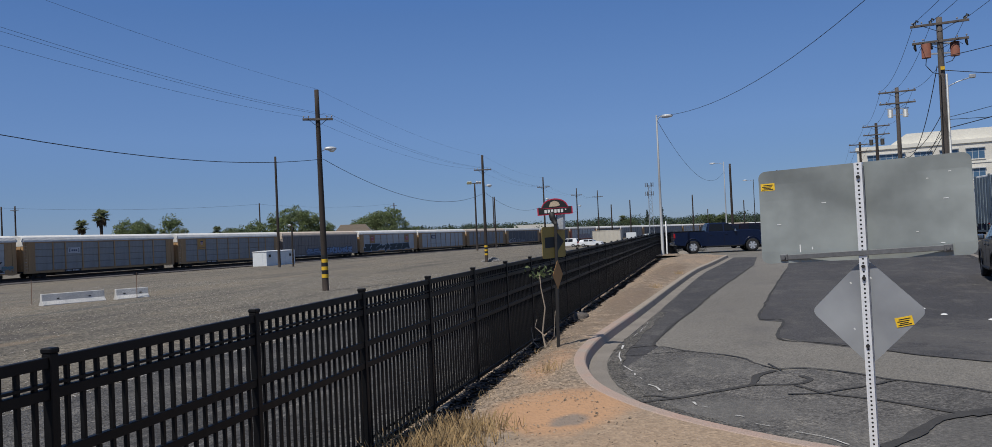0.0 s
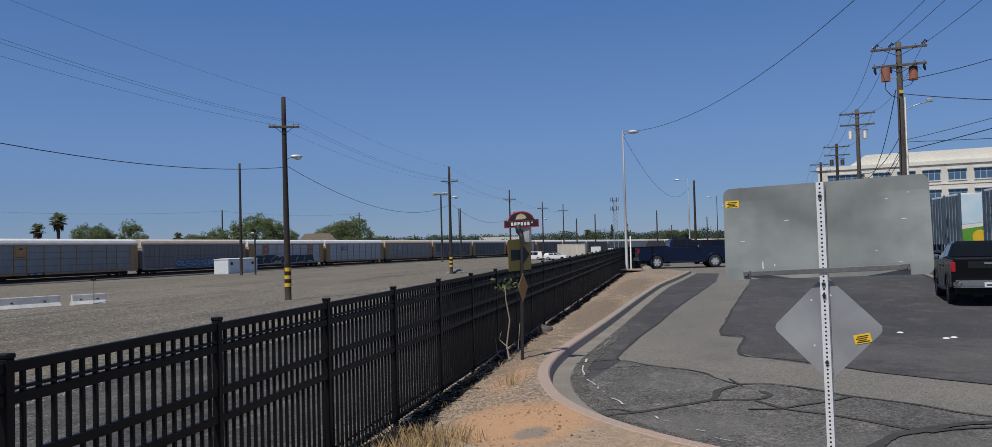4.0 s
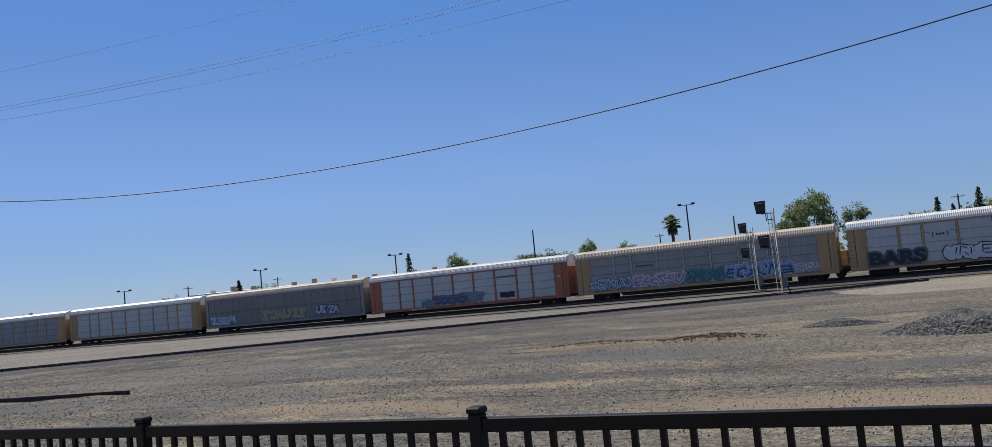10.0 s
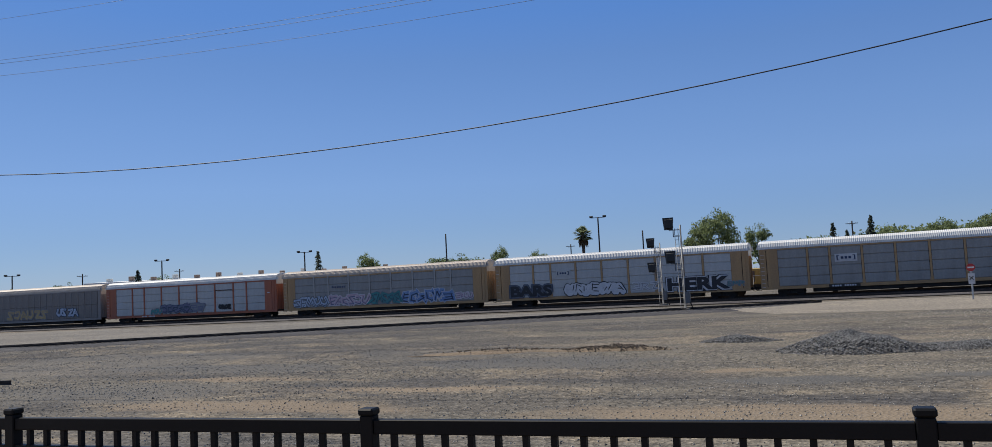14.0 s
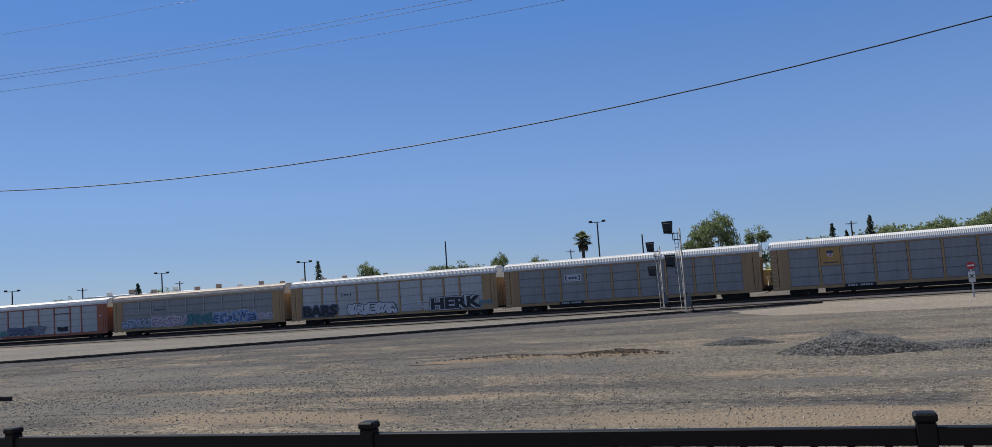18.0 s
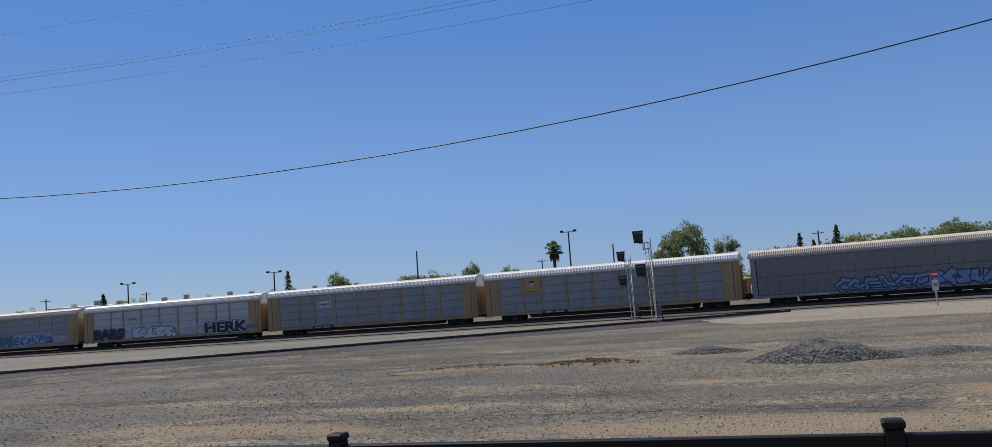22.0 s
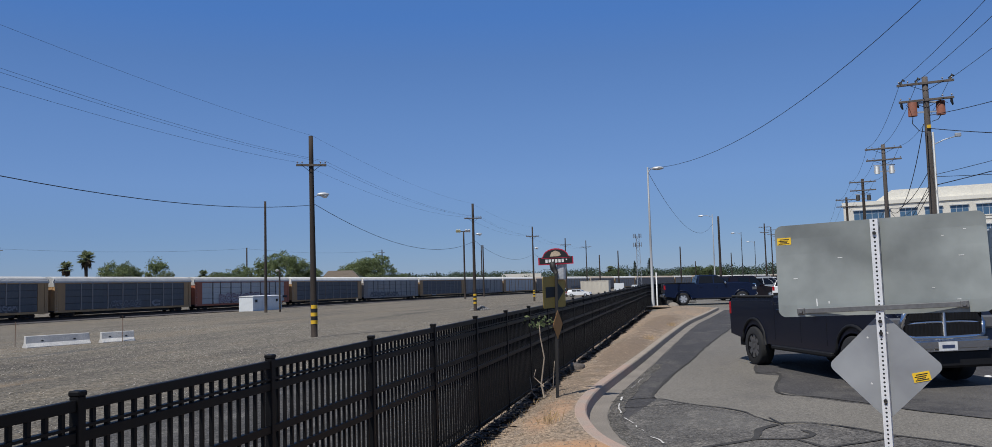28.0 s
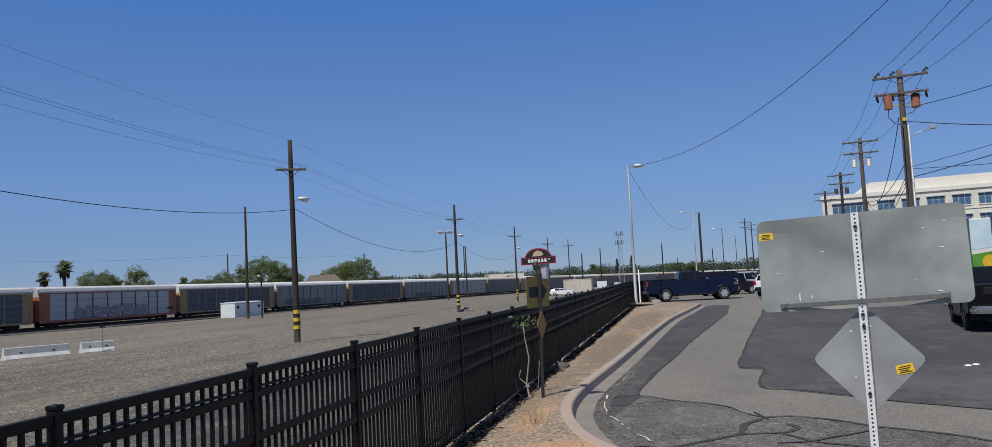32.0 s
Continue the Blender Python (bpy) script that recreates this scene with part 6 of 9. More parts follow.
heap("earth_mound", P1[0] + 0.2, P1[1], 0.7, 0.8, 0.22, "small mound of earth at a pole's foot", 21, 60, 0.04, None, REDSOIL)
wood_pole(*P0, YARD, 11.7, "dark timber utility pole beside the yard", [(10.0, 1.7)], (7.4, -60), True, arm_turn=-62)
wood_pole(*P2, YARD, 10.28, "tall timber utility pole with crossarm and street lamp", [(8.62, 1.65)], (6.95, -60), True, 0.185, 0.12, (-0.08, 0.0), arm_turn=26)
wood_pole(*P3, YARD, 10.5, "timber utility pole with crossarm, lamp and striped foot", [(8.92, 1.85)], (7.2, -60), True, 0.18, 0.12, arm_turn=15)
wood_pole(*P4, YARD, 10.85, "timber utility pole with crossarm beyond the yard", [(9.3, 2.0)], (7.4, -60), True, arm_turn=10)
wood_pole(*P5, YARD, 11.0, "timber utility pole with crossarm far down the yard", [(9.6, 2.2)], (7.4, -60), False, arm_turn=8)
wood_pole(*P6, YARD, 12.2, "timber utility pole with crossarm in the distance", [(10.6, 2.6)], None, False, arm_turn=7)
PD = polar(28.45, 116)
wood_pole(*PD, -1.1, 13.75, "bare dark timber pole behind the shelter", (), None, False, 0.2, 0.14, name="bare_pole")
wood_pole(PD[0] + 1.6, PD[1] + 0.8, -1.1, 4.6, "short timber pole with a small lamp", (), (4.5, 60), False, 0.12, 0.10, name="lamp_pole")
# floodlight pole
FP = (-49.0, 178.6)
flood = wood_pole(*FP, -0.95, 13.9, "timber floodlight pole with four lamps", (), None, False, 0.22, 0.16, name="floodlight_pole")
bm = fresh()
box(bm, -1.5, 1.5, -0.08, 0.08, 14.7, 14.86)
part("lamp_bar", bm, DARKSTEEL, flood, at=pose(0, 0, 0, 0, 0, 15))
FLOODGLASS = plain("flood_glass", (0.85, 0.75, 0.4), 0.2)
for q in (-1.4, -0.9, 0.6, 1.2):
    bm = fresh()
    tube(bm, [(q, -0.3, 14.8), (q, -0.05, 14.95), (q, 0.25, 15.0)], [0.34, 0.30, 0.12], 10)
    part("floodlight", bm, FLOODGLASS if q < -0.5 else WHITEPAINT, flood, at=pose(0, 0, 0, 0, 0, 15))
wood_pole(-51.5, 205.7, -0.95, 12.0, "bare timber pole with a junction box", (), None, False, 0.2, 0.15, name="bare_pole")

# far poles: bearing, distance, top
for az, d, top, arm in ((44.4, 240, 14.6, 0), (43.7, 235, 14.4, 1), (29.65, 240, 14.0, 0), (20.88, 300, 15.6, 1), (14.17, 300, 16.3, 0), (6.2, 260, 10.3, 0), (4.95, 270, 11.8, 0), (0.85, 250, 11.6, 0), (63.4, 200, 12.5, 0)):
    x, y = polar(az, d)
    wood_pole(x, y, -1.2, top, "slender dark pole in the distance", [(top - 1.0, 2.4)] if arm else (), None, False, 0.24, 0.17, name="distant_pole")


# ---- horn and windsock masts by the train ----
SIGB = land_z(-57.5, 41.8)
mast = thing("warning_mast", "dark mast with a stack of horn louvres and solar panel", "mast", pose(-57.5, 41.8, SIGB))
bm = fresh()
tube(bm, [(0, 0, -0.2), (0, 0, 12.2)], [0.17, 0.13], 10)
part("shaft", bm, DARKSTEEL, mast)
for i in range(10):
    bm = fresh()
    z = 12.05 + i * 0.315
    tube(bm, [(0, 0, z), (0, 0, z + 0.08), (0, 0, z + 0.15)], [0.22, 0.44, 0.44], 12)
    tube(bm, [(0, 0, z + 0.15), (0, 0, z + 0.315)], 0.16, 8)
    for a in (0.5, 2.07, 3.64, 5.21):
        tube(bm, [(0.4 * math.cos(a), 0.4 * math.sin(a), z + 0.15), (0.4 * math.cos(a), 0.4 * math.sin(a), z + 0.4)], 0.018, 4)
    part("horn_louvre", bm, DARKSTEEL, mast)
SOLAR = mat("solar_cells", (0.05, 0.09, 0.28), 0.25, 0.2, vary=0.3, scale=10)
bm = fresh()
box(bm, -0.45, 0.45, -0.6, 0.6, -0.03, 0.03)
part("solar_panel", bm, SOLAR, mast, "blue solar panel", at=pose(0.25, -0.3, 5.2, 0, 35, 10))
bm = fresh()
box(bm, 0.12, 0.5, -0.32, 0.32, 0.9, 2.5, 0.03)
part("battery_box", bm, LAMPGREY, mast, "grey battery box")
sock = thing("windsock_mast", "slender timber mast with an orange windsock", "windsock", pose(-56.8, 46.2, SIGB))
bm = fresh()
tube(bm, [(0, 0, -0.2), (0, 0, 12.0)], [0.15, 0.11], 10)
part("shaft", bm, WOODPOLE, sock)
bm = fresh()
tube(bm, [(0, 0, 12.0), (0, 0, 14.4)], 0.02, 6)
part("rod", bm, DARKSTEEL, sock)
ORANGECLOTH = mat("windsock_cloth", (0.75, 0.16, 0.05), 0.8, vary=0.2, scale=3)
bm = fresh()
tube(bm, [(0, 0, 0.12), (0, 0, 0.02), (0.02, 0, -0.35), (-0.02, 0.02, -0.8), (0.03, 0, -1.2)], [0.16, 0.29, 0.31, 0.24, 0.19], 14)
SOCK = part("windsock", bm, ORANGECLOTH, sock, "hanging orange cloth sock")


# ---- railway signals ----
MASTGREY = mat("mast_grey", (0.15, 0.153, 0.158), 0.55, 0.3, vary=0.25, scale=6)
def signal(x, y, base, top, heads, label):
    ob = thing("railway_signal", label, "railway signal", pose(x, y, base, 0, 0, 0))
    h = top - base
    bm = fresh()
    tube(bm, [(0, 0.02, 0), (0, 0.02, h)], [0.075, 0.06], 10)
    part("mast", bm, MASTGREY, ob)
    bm = fresh()
    for q in (-0.42, -0.16):
        tube(bm, [(0.05, q + 0.12, 0.1), (0.05, q, h - 0.25)], 0.022, 6)
    ladder = part("ladder", bm, MASTGREY, ob, "galvanised ladder on the mast")
    for i in range(int((h - 0.5) / 0.32)):
        bm = fresh()
        k = 0.12 * (1 - i * 0.32 / h)
        tube(bm, [(0.05, -0.42 + k, 0.2 + 0.32 * i), (0.05, -0.16 + k, 0.2 + 0.32 * i)], 0.014, 5)
        part("rung", bm, MASTGREY, ladder)
    bm = fresh()
    tube(bm, [(0, 0.05, 1.7), (0.1, 0.62, 0)], 0.045, 6)
    part("brace", bm, DARKSTEEL, ob)
    bm = fresh()
    box(bm, -0.25, 0.25, 0.08, 0.42, 0.5, 1.35, 0.02)
    part("relay_box", bm, MASTGREY, ob)
    bm = fresh()
    box(bm, -0.35, 0.35, -0.4, 0.4, -0.1, 0.14, 0.02)
    part("footing", bm, CONCRETE, ob)
    for z in heads:
        z -= base
        bm = fresh()
        box(bm, -0.03, 0.03, -0.85, 0.0, z - 0.50, z - 0.44)
        box(bm, -0.03, 0.03, -0.56, -0.50, z - 1.0, z - 0.44)
        box(bm, -0.03, 0.03, -0.55, 0.0, z - 0.98, z - 0.92)
        part("bracket", bm, MASTGREY, ob)
        bm = fresh()
        prism(bm, [(-1.30, z + 0.5), (-0.46, z + 0.5), (-0.54, z - 0.44), (-1.20, z - 0.44)], "x", -0.04, 0.0)
        hd = part("signal_head", bm, BLACKPAINT, ob, "black signal backplate")
        for dz in (0.28, 0.02, -0.24):
            bm = fresh()
            tube(bm, [(0, -0.88, z + dz), (-0.3, -0.88, z + dz)], 0.13, 10)
            part("hood", bm, BLACKPAINT, hd)
        bm = fresh()
        box(bm, 0.0, 0.22, -1.13, -0.5, z - 0.3, z + 0.34, 0.02)
        part("housing", bm, BLACKPAINT, hd)
    return ob


signal(-64.4, -11.1, -1.05, 5.4, (5.5, 2.95), "railway signal on a galvanised ladder mast")
signal(-81.2, -16.0, -1.2, 4.8, (4.8, 2.45), "railway signal beside the second track")
xs = thing("crossing_sign", "small red stop sign over a white crossing plate", "road sign", pose(-63.9, 7.9, land_z(-63.9, 7.9)))
bm = fresh()
box(bm, -0.03, 0.03, -0.05, 0.05, -0.1, 2.2)
part("post", bm, STEELGREY, xs)
bm = fresh()
prism(bm, [(0.27 * math.cos(radians(22.5 + 45 * i)), 2.2 + 0.27 * math.sin(radians(22.5 + 45 * i))) for i in range(8)], "x", 0.03, 0.045)
part("stop_plate", bm, mat("sign_red", (0.45, 0.03, 0.03), 0.5, vary=0.15, scale=6), xs, "red eight-sided plate")
bm = fresh()
box(bm, 0.045, 0.05, -0.19, 0.19, 2.15, 2.25)
part("lettering_bar", bm, WHITEPAINT, xs)
bm = fresh()
box(bm, 0.03, 0.045, -0.2, 0.2, 1.1, 1.8, 0.01)
part("plate", bm, PLATE_WHITE, xs, "white plate")
bm = fresh()
for s in (-1, 1):
    box(bm, 0.045, 0.05, -0.17, 0.17, -0.025, 0.025, 0, 0, pose(0, 0, 1.5, s * 45))
part("cross", bm, BLACKPAINT, xs, "black cross")


# ---- wires ----
def wire(a, b, sag, r, name="overhead_wire", label="thin black overhead wire", n=22):
    a, b = Vector(a), Vector(b)
    bm = fresh()
    tube(bm, [a.lerp(b, i / n) - Vector((0, 0, 4 * sag * (i / n) * (1 - i / n))) for i in range(n + 1)], r, 5)
    return tagged(new(name, mesh_of(bm, name, BLACKWIRE)), label, "wire")


at = lambda p, z, dx=0.0, dy=0.0: (p[0] + dx, p[1] + dy, z)
LOW = [(P0, 7.31), (P1, 6.67), (P2, 6.42), (P3, 6.5), (P4, 6.6), (P5, 6.6)]
for (p, z), (q, w), sag in zip(LOW, LOW[1:], (1.58, 1.32, 1.6, 1.4, 1.2)):
    wire(at(p, z, 0.15), at(q, w, 0.15), sag, 0.015, "overhead_cable", "thick black overhead cable")
HIGH = [(P0, 10.2), (P1, 8.95), (P2, 8.82), (P3, 9.1), (P4, 9.5), (P5, 9.8), (P6, 10.8)]
for (p, z), (q, w) in zip(HIGH, HIGH[1:]):
    for dx in (-0.78, 0.45, 0.78):
        wire(at(p, z, dx), at(q, w, dx), 0.65, 0.0054)
for (p, z), (q, w) in zip([(P0, 11.7), (P1, 10.4), (P2, 10.3), (P3, 10.5)], [(P1, 10.4), (P2, 10.3), (P3, 10.5), (P4, 10.8)]):
    wire(at(p, z), at(q, w), 0.5, 0.0046)
wire((*polar(44.4, 238), 14.2), (*polar(29.65, 238), 13.6), 0.9, 0.02)
wire((*polar(29.65, 238), 13.6), (*polar(20.88, 298), 15.2), 1.0, 0.02)

# ---- signs at the bend ----
ALU = mat("sign_back_aluminium", (0.30, 0.325, 0.31), 0.5, 0.25, vary=0.06, scale=2.2, bscale=6, col2=(0.15, 0.163, 0.157), spread=0.35)
POSTPAINT = mat("post_galvanised", (0.74, 0.75, 0.76), 0.5, 0.25, vary=0.1, scale=6)
STICKER = plain("sticker_yellow", (0.72, 0.46, 0.02), 0.5)
SIGN_AT = pose(1.06, 5.70, 0, 0, -0.4, -20)


def rounded(w, h, r, n=4):
    out = []
    for cx, cz, a0 in ((w / 2 - r, h / 2 - r, 0), (-w / 2 + r, h / 2 - r, 90), (-w / 2 + r, -h / 2 + r, 180), (w / 2 - r, -h / 2 + r, 270)):
        out += [(cx + r * math.cos(radians(a0 + 90 * i / n)), cz + r * math.sin(radians(a0 + 90 * i / n))) for i in range(n + 1)]
    return out


signpost = thing("road_sign", "back of a large road sign on a perforated steel post", "road sign", SIGN_AT)
# square tube with a hole every inch
PITCH_IN, HALF_W = 0.0254, 0.0222
bm = fresh()
cells = int(2.30 / PITCH_IN)
for side in range(4):
    turn = Matrix.Rotation(radians(90 * side), 4, "Z")
    for c in range(cells):
        z = -0.30 + PITCH_IN * c
        sq = [(-HALF_W, z), (0, z), (HALF_W, z), (HALF_W, z + PITCH_IN / 2), (HALF_W, z + PITCH_IN), (0, z + PITCH_IN), (-HALF_W, z + PITCH_IN), (-HALF_W, z + PITCH_IN / 2)]
        hole = [(0.0064 * math.cos(radians(225 + 45 * k)), z + PITCH_IN / 2 + 0.0064 * math.sin(radians(225 + 45 * k))) for k in range(8)]
        a = [bm.verts.new(turn @ Vector((u, -HALF_W, v))) for u, v in sq]
        b = [bm.verts.new(turn @ Vector((u, -HALF_W, v))) for u, v in hole]
        for k in range(8):
            bm.faces.new((a[k], a[(k + 1) % 8], b[(k + 1) % 8], b[k]))
bmesh.ops.remove_doubles(bm, verts=bm.verts, dist=0.0005)
part("post", bm, POSTPAINT, signpost, "white-grey perforated square post")
# added black core: puts the tube's inner shade behind the holes
bm = fresh()
box(bm, -0.018, 0.018, -0.018, 0.018, -0.3, 1.98)
part("inner_sleeve", bm, BLACKPAINT, signpost)


def bow(u, v):
    """How far the board is pulled forward: its lower corners are drawn in by the brace."""
    return -0.045 * min(1.0, abs(u) / 0.47) ** 1.7 * min(1.0, max(0.15, 0.5 - v * 2.0))


bm = fresh()
us = [0.59 * math.sin(radians(90 * (i / 20 - 1))) for i in range(41)]
front, back = [], []
for u in us:
    d = max(0.0, abs(u) - 0.545)
    half = 0.245 + math.sqrt(max(0.0, 0.045 ** 2 - d * d))
    for rows, y in ((front, HALF_W + 0.002), (back, HALF_W + 0.006)):
        rows.append([bm.verts.new((u, y + bow(u, half * s), half * s)) for s in (-1, -0.75, -0.5, -0.25, 0, 0.35, 0.7, 1)])
for i in range(40):
    for k in range(7):
        for rows in (front, back):
            bm.faces.new((rows[i][k], rows[i + 1][k], rows[i + 1][k + 1], rows[i][k + 1]))
    bm.faces.new((front[i][0], front[i + 1][0], back[i + 1][0], back[i][0]))
    bm.faces.new((front[i][7], front[i + 1][7], back[i + 1][7], back[i][7]))
bmesh.ops.recalc_face_normals(bm, faces=bm.faces)
board = part("sign_board", bm, ALU, signpost, "dull aluminium sign back with scuffs", at=pose(0, 0.003, 1.70, -1.5, -1.0, 3.0))
rnd = random.Random(4)
for i in range(10):
    u, v = rnd.uniform(-0.55, 0.55), rnd.uniform(-0.26, 0.26)
    bm = fresh()
    w, h = (0.006, rnd.uniform(0.01, 0.05)) if rnd.random() < 0.5 else (rnd.uniform(0.008, 0.03), 0.004)
    box(bm, u - w / 2, u + w / 2, HALF_W + 0.0002, HALF_W + 0.0018, v - h / 2, v + h / 2)
    part("scratch", bm, WHITEPAINT, board, at=pose(0, bow(u, v), 0))


def sticker(parent, u, v, w, h, turn=0.0, y=HALF_W):
    bm = fresh()
    box(bm, -w / 2, w / 2, y - 0.0012, y + 0.001, -h / 2, h / 2)
    st = part("sticker", bm, STICKER, parent, "small yellow sticker", at=pose(u, 0, v, 0, turn))
    bm = fresh()
    for i, z in enumerate((0.26, 0.05, -0.15, -0.33)):
        box(bm, -w * (0.3 + 0.1 * (i % 2)), w * (0.38 - 0.08 * (i % 3)), y - 0.0022, y - 0.0012, h * (z - 0.05), h * (z + 0.05))
    part("print_bars", bm, BLACKPAINT, st)


sticker(board, -0.535, 0.19, 0.085, 0.045, 0.0, HALF_W + bow(-0.535, 0.19))
bm = fresh()
box(bm, -0.45, 0.45, -0.020, -0.014, 1.425, 1.455, 0.002)
strap = part("brace_bar", bm, MASTGREY, signpost, "galvanised brace bar", at=pose(0, -0.012, 1.45, 0, -1.8, 2.0) @ pose(0, 0, -1.44))
for s in (-1, 1):
    bm = fresh()
    box(bm, s * 0.45 - 0.022, s * 0.45 + 0.022, -0.03, 0.0, 1.42, 1.46, 0.004)
    tube(bm, [(s * 0.45, -0.045, 1.44), (s * 0.45, 0.01, 1.44)], 0.012, 6)
    part("clamp", bm, MASTGREY, strap)
for z in (1.90, 1.37, 1.30, 0.90):
    bm = fresh()
    tube(bm, [(0, -HALF_W - 0.014, z), (0, -HALF_W + 0.002, z)], 0.011, 6)
    part("bolt", bm, DARKSTEEL, signpost)
bm = fresh()
prism(bm, rounded(0.457, 0.457, 0.04), "y", HALF_W + 0.002, HALF_W + 0.005)
# lighter than the big board's aluminium: the sky's reflection is put into this colour
DIAMOND = mat("marker_back_lit", (0.36, 0.375, 0.385), 0.42, 0.3, vary=0.06, scale=2.6, bscale=6, col2=(0.24, 0.25, 0.265), spread=0.4)
dia = part("marker_board", bm, DIAMOND, signpost, "back of a diamond-shaped marker board", at=pose(0, 0, 1.10, 0, 45.0))
sticker(dia, 0.18, 0.098, 0.095, 0.055, -57)
for u, v in ((-0.12, 0.16), (0.02, -0.13), (-0.18, 0.06)):
    bm = fresh()
    box(bm, u - 0.006, u + 0.006, HALF_W + 0.0005, HALF_W + 0.0015, v - 0.004, v + 0.004)
    part("scratch", bm, WHITEPAINT, dia)

# street sign cluster by the railings
TX, TY = -2.14, 13.07
TZ = -0.27
name_post = thing("street_sign", "street name sign with red-edged arch over a yellow arrow board", "street sign", pose(TX, TY, TZ, 0, 1.2, 0))
bm = fresh()
box(bm, -0.022, 0.022, -0.022, 0.022, 0, 2.1)
part("post", bm, DARKSTEEL, name_post)
RED = plain("sign_edge_red", (0.42, 0.02, 0.05), 0.4)
arch = [(0.27, 0.0), (0.27, 0.115), (0.21, 0.115)] + [(0.2 * math.cos(radians(a)), 0.115 + 0.135 * math.sin(radians(a))) for a in range(10, 171, 16)] + [(-0.21, 0.115), (-0.27, 0.115), (-0.27, 0.0)]
TURN = pose(0, 0, 2.22, 0, -2.5, 8)
bm = fresh()
prism(bm, arch, "y", -0.012, 0.012)
np_ = part("name_plate", bm, RED, name_post, "red-edged arched name plate", at=TURN)
bm = fresh()
prism(bm, [(u * 0.93, 0.125 + (v - 0.125) * 0.86) for u, v in arch], "y", -0.016, 0.016)
part("plate_field", bm, BLACKPAINT, np_, "dark plate field")
bm = fresh()
box(bm, -0.225, 0.225, -0.019, -0.015, 0.098, 0.104)
part("plate_line", bm, RED, np_)
for i in range(6):
    bm = fresh()
    box(bm, -0.16 + 0.05 * i, -0.125 + 0.05 * i, -0.0195, -0.0155, 0.03, 0.082)
    part("lettering_bar", bm, WHITEPAINT, np_, "white lettering bar")
bm = fresh()
box(bm, 0.155, 0.175, -0.0195, -0.0155, 0.058, 0.08)
part("lettering_bar", bm, WHITEPAINT, np_, "white lettering bar")
bm = fresh()
prism(bm, [(-0.09, 0.125), (-0.06, 0.19), (0.0, 0.215), (0.06, 0.19), (0.085, 0.14), (0.03, 0.125)], "y", -0.0195, -0.0155)
part("emblem", bm, mat("emblem_tan", (0.5, 0.4, 0.28), 0.5, vary=0.2, scale=20), np_, "pale emblem")
bm = fresh()
tube(bm, [(0, 0, 2.08), (-0.04, 0, 2.16), (-0.06, 0, 2.26)], [0.03, 0.05, 0.05], 8)
part("bracket", bm, DARKSTEEL, name_post)
bm = fresh()
box(bm, 0.0, 0.13, 0.03, 0.16, 1.98, 2.3, 0.02)
part("junction_box", bm, STEELGREY, name_post, "grey box behind the plate")
OCHRE = mat("board_ochre", (0.36, 0.25, 0.05), 0.5, vary=0.15, scale=4)
bm = fresh()
prism(bm, rounded(0.62, 0.48, 0.03), "y", -0.006, 0.0)
ab = part("arrow_board", bm, OCHRE, name_post, "ochre board with a black arrow", at=pose(-0.03, -0.03, 1.80, 0, -2, 66))
bm = fresh()
box(bm, -0.24, 0.02, -0.009, -0.006, -0.08, 0.08)
prism(bm, [(0.02, -0.2), (0.27, 0.0), (0.02, 0.2)], "y", -0.009, -0.006)
part("arrow", bm, BLACKPAINT, ab, "black arrow")
bm = fresh()
prism(bm, rounded(0.32, 0.32, 0.02), "y", -0.004, 0.0)
part("marker_board", bm, mat("board_orange", (0.42, 0.20, 0.05), 0.5, vary=0.15, scale=4), name_post, "orange diamond marker seen edge on", at=pose(0.02, -0.03, 1.30, 0, 0, 80) @ pose(0, 0, 0, 0, 45))

# dead shrub tied at the railings
BARK = mat("pale_bark", (0.34, 0.28, 0.22), 0.9, vary=0.3, scale=12)


def leaf_mat(name, col):
    """Foliage that lets some light through."""
    m = mat(name, col, 0.6, vary=0.35, scale=4, island=0.4, spec=0.25)
    nd, lk = m.node_tree.nodes, m.node_tree.links
    b = nd["Principled BSDF"]
    tr, mx = nd.new("ShaderNodeBsdfTranslucent"), nd.new("ShaderNodeMixShader")
    lk.new(b.inputs["Base Color"].links[0].from_socket, tr.inputs["Color"])
    mx.inputs[0].default_value = 0.5
    lk.new(b.outputs[0], mx.inputs[1])
    lk.new(tr.outputs[0], mx.inputs[2])
    lk.new(mx.outputs[0], nd["Material Output"].inputs["Surface"])
    return m


LEAF = leaf_mat("leaf_green", (0.225, 0.275, 0.125))
LEAF2 = leaf_mat("leaf_deep", (0.175, 0.225, 0.115))
LEAF3 = leaf_mat("leaf_olive", (0.235, 0.27, 0.145))
shrub = thing("shrub", "spindly leafless shrub with a tuft of green leaves", "shrub", pose(-2.42, 13.4, -0.3))
bm = fresh()
tube(bm, [(0.05, 0, 0), (-0.02, 0, 0.4), (0.04, 0, 0.8), (-0.01, 0, 1.1), (-0.03, 0, 1.36)], [0.017, 0.014, 0.012, 0.010, 0.006], 6)
part("stem", bm, BARK, shrub)
for pts in ([(0.05, 0, 0.05), (-0.18, 0.05, 0.25), (-0.2, 0, 0.5)], [(0.0, 0, 0.3), (0.2, 0, 0.05), (0.3, 0, -0.02)], [(0, 0, 0.15), (0.16, 0, 0.35), (0.2, 0, 0.75)], [(0.02, 0, 0.35), (-0.14, 0, 0.5), (-0.1, 0, 0.62)]):
    bm = fresh()
    tube(bm, pts, [0.010, 0.008, 0.004], 5)
    part("branch", bm, BARK, shrub)


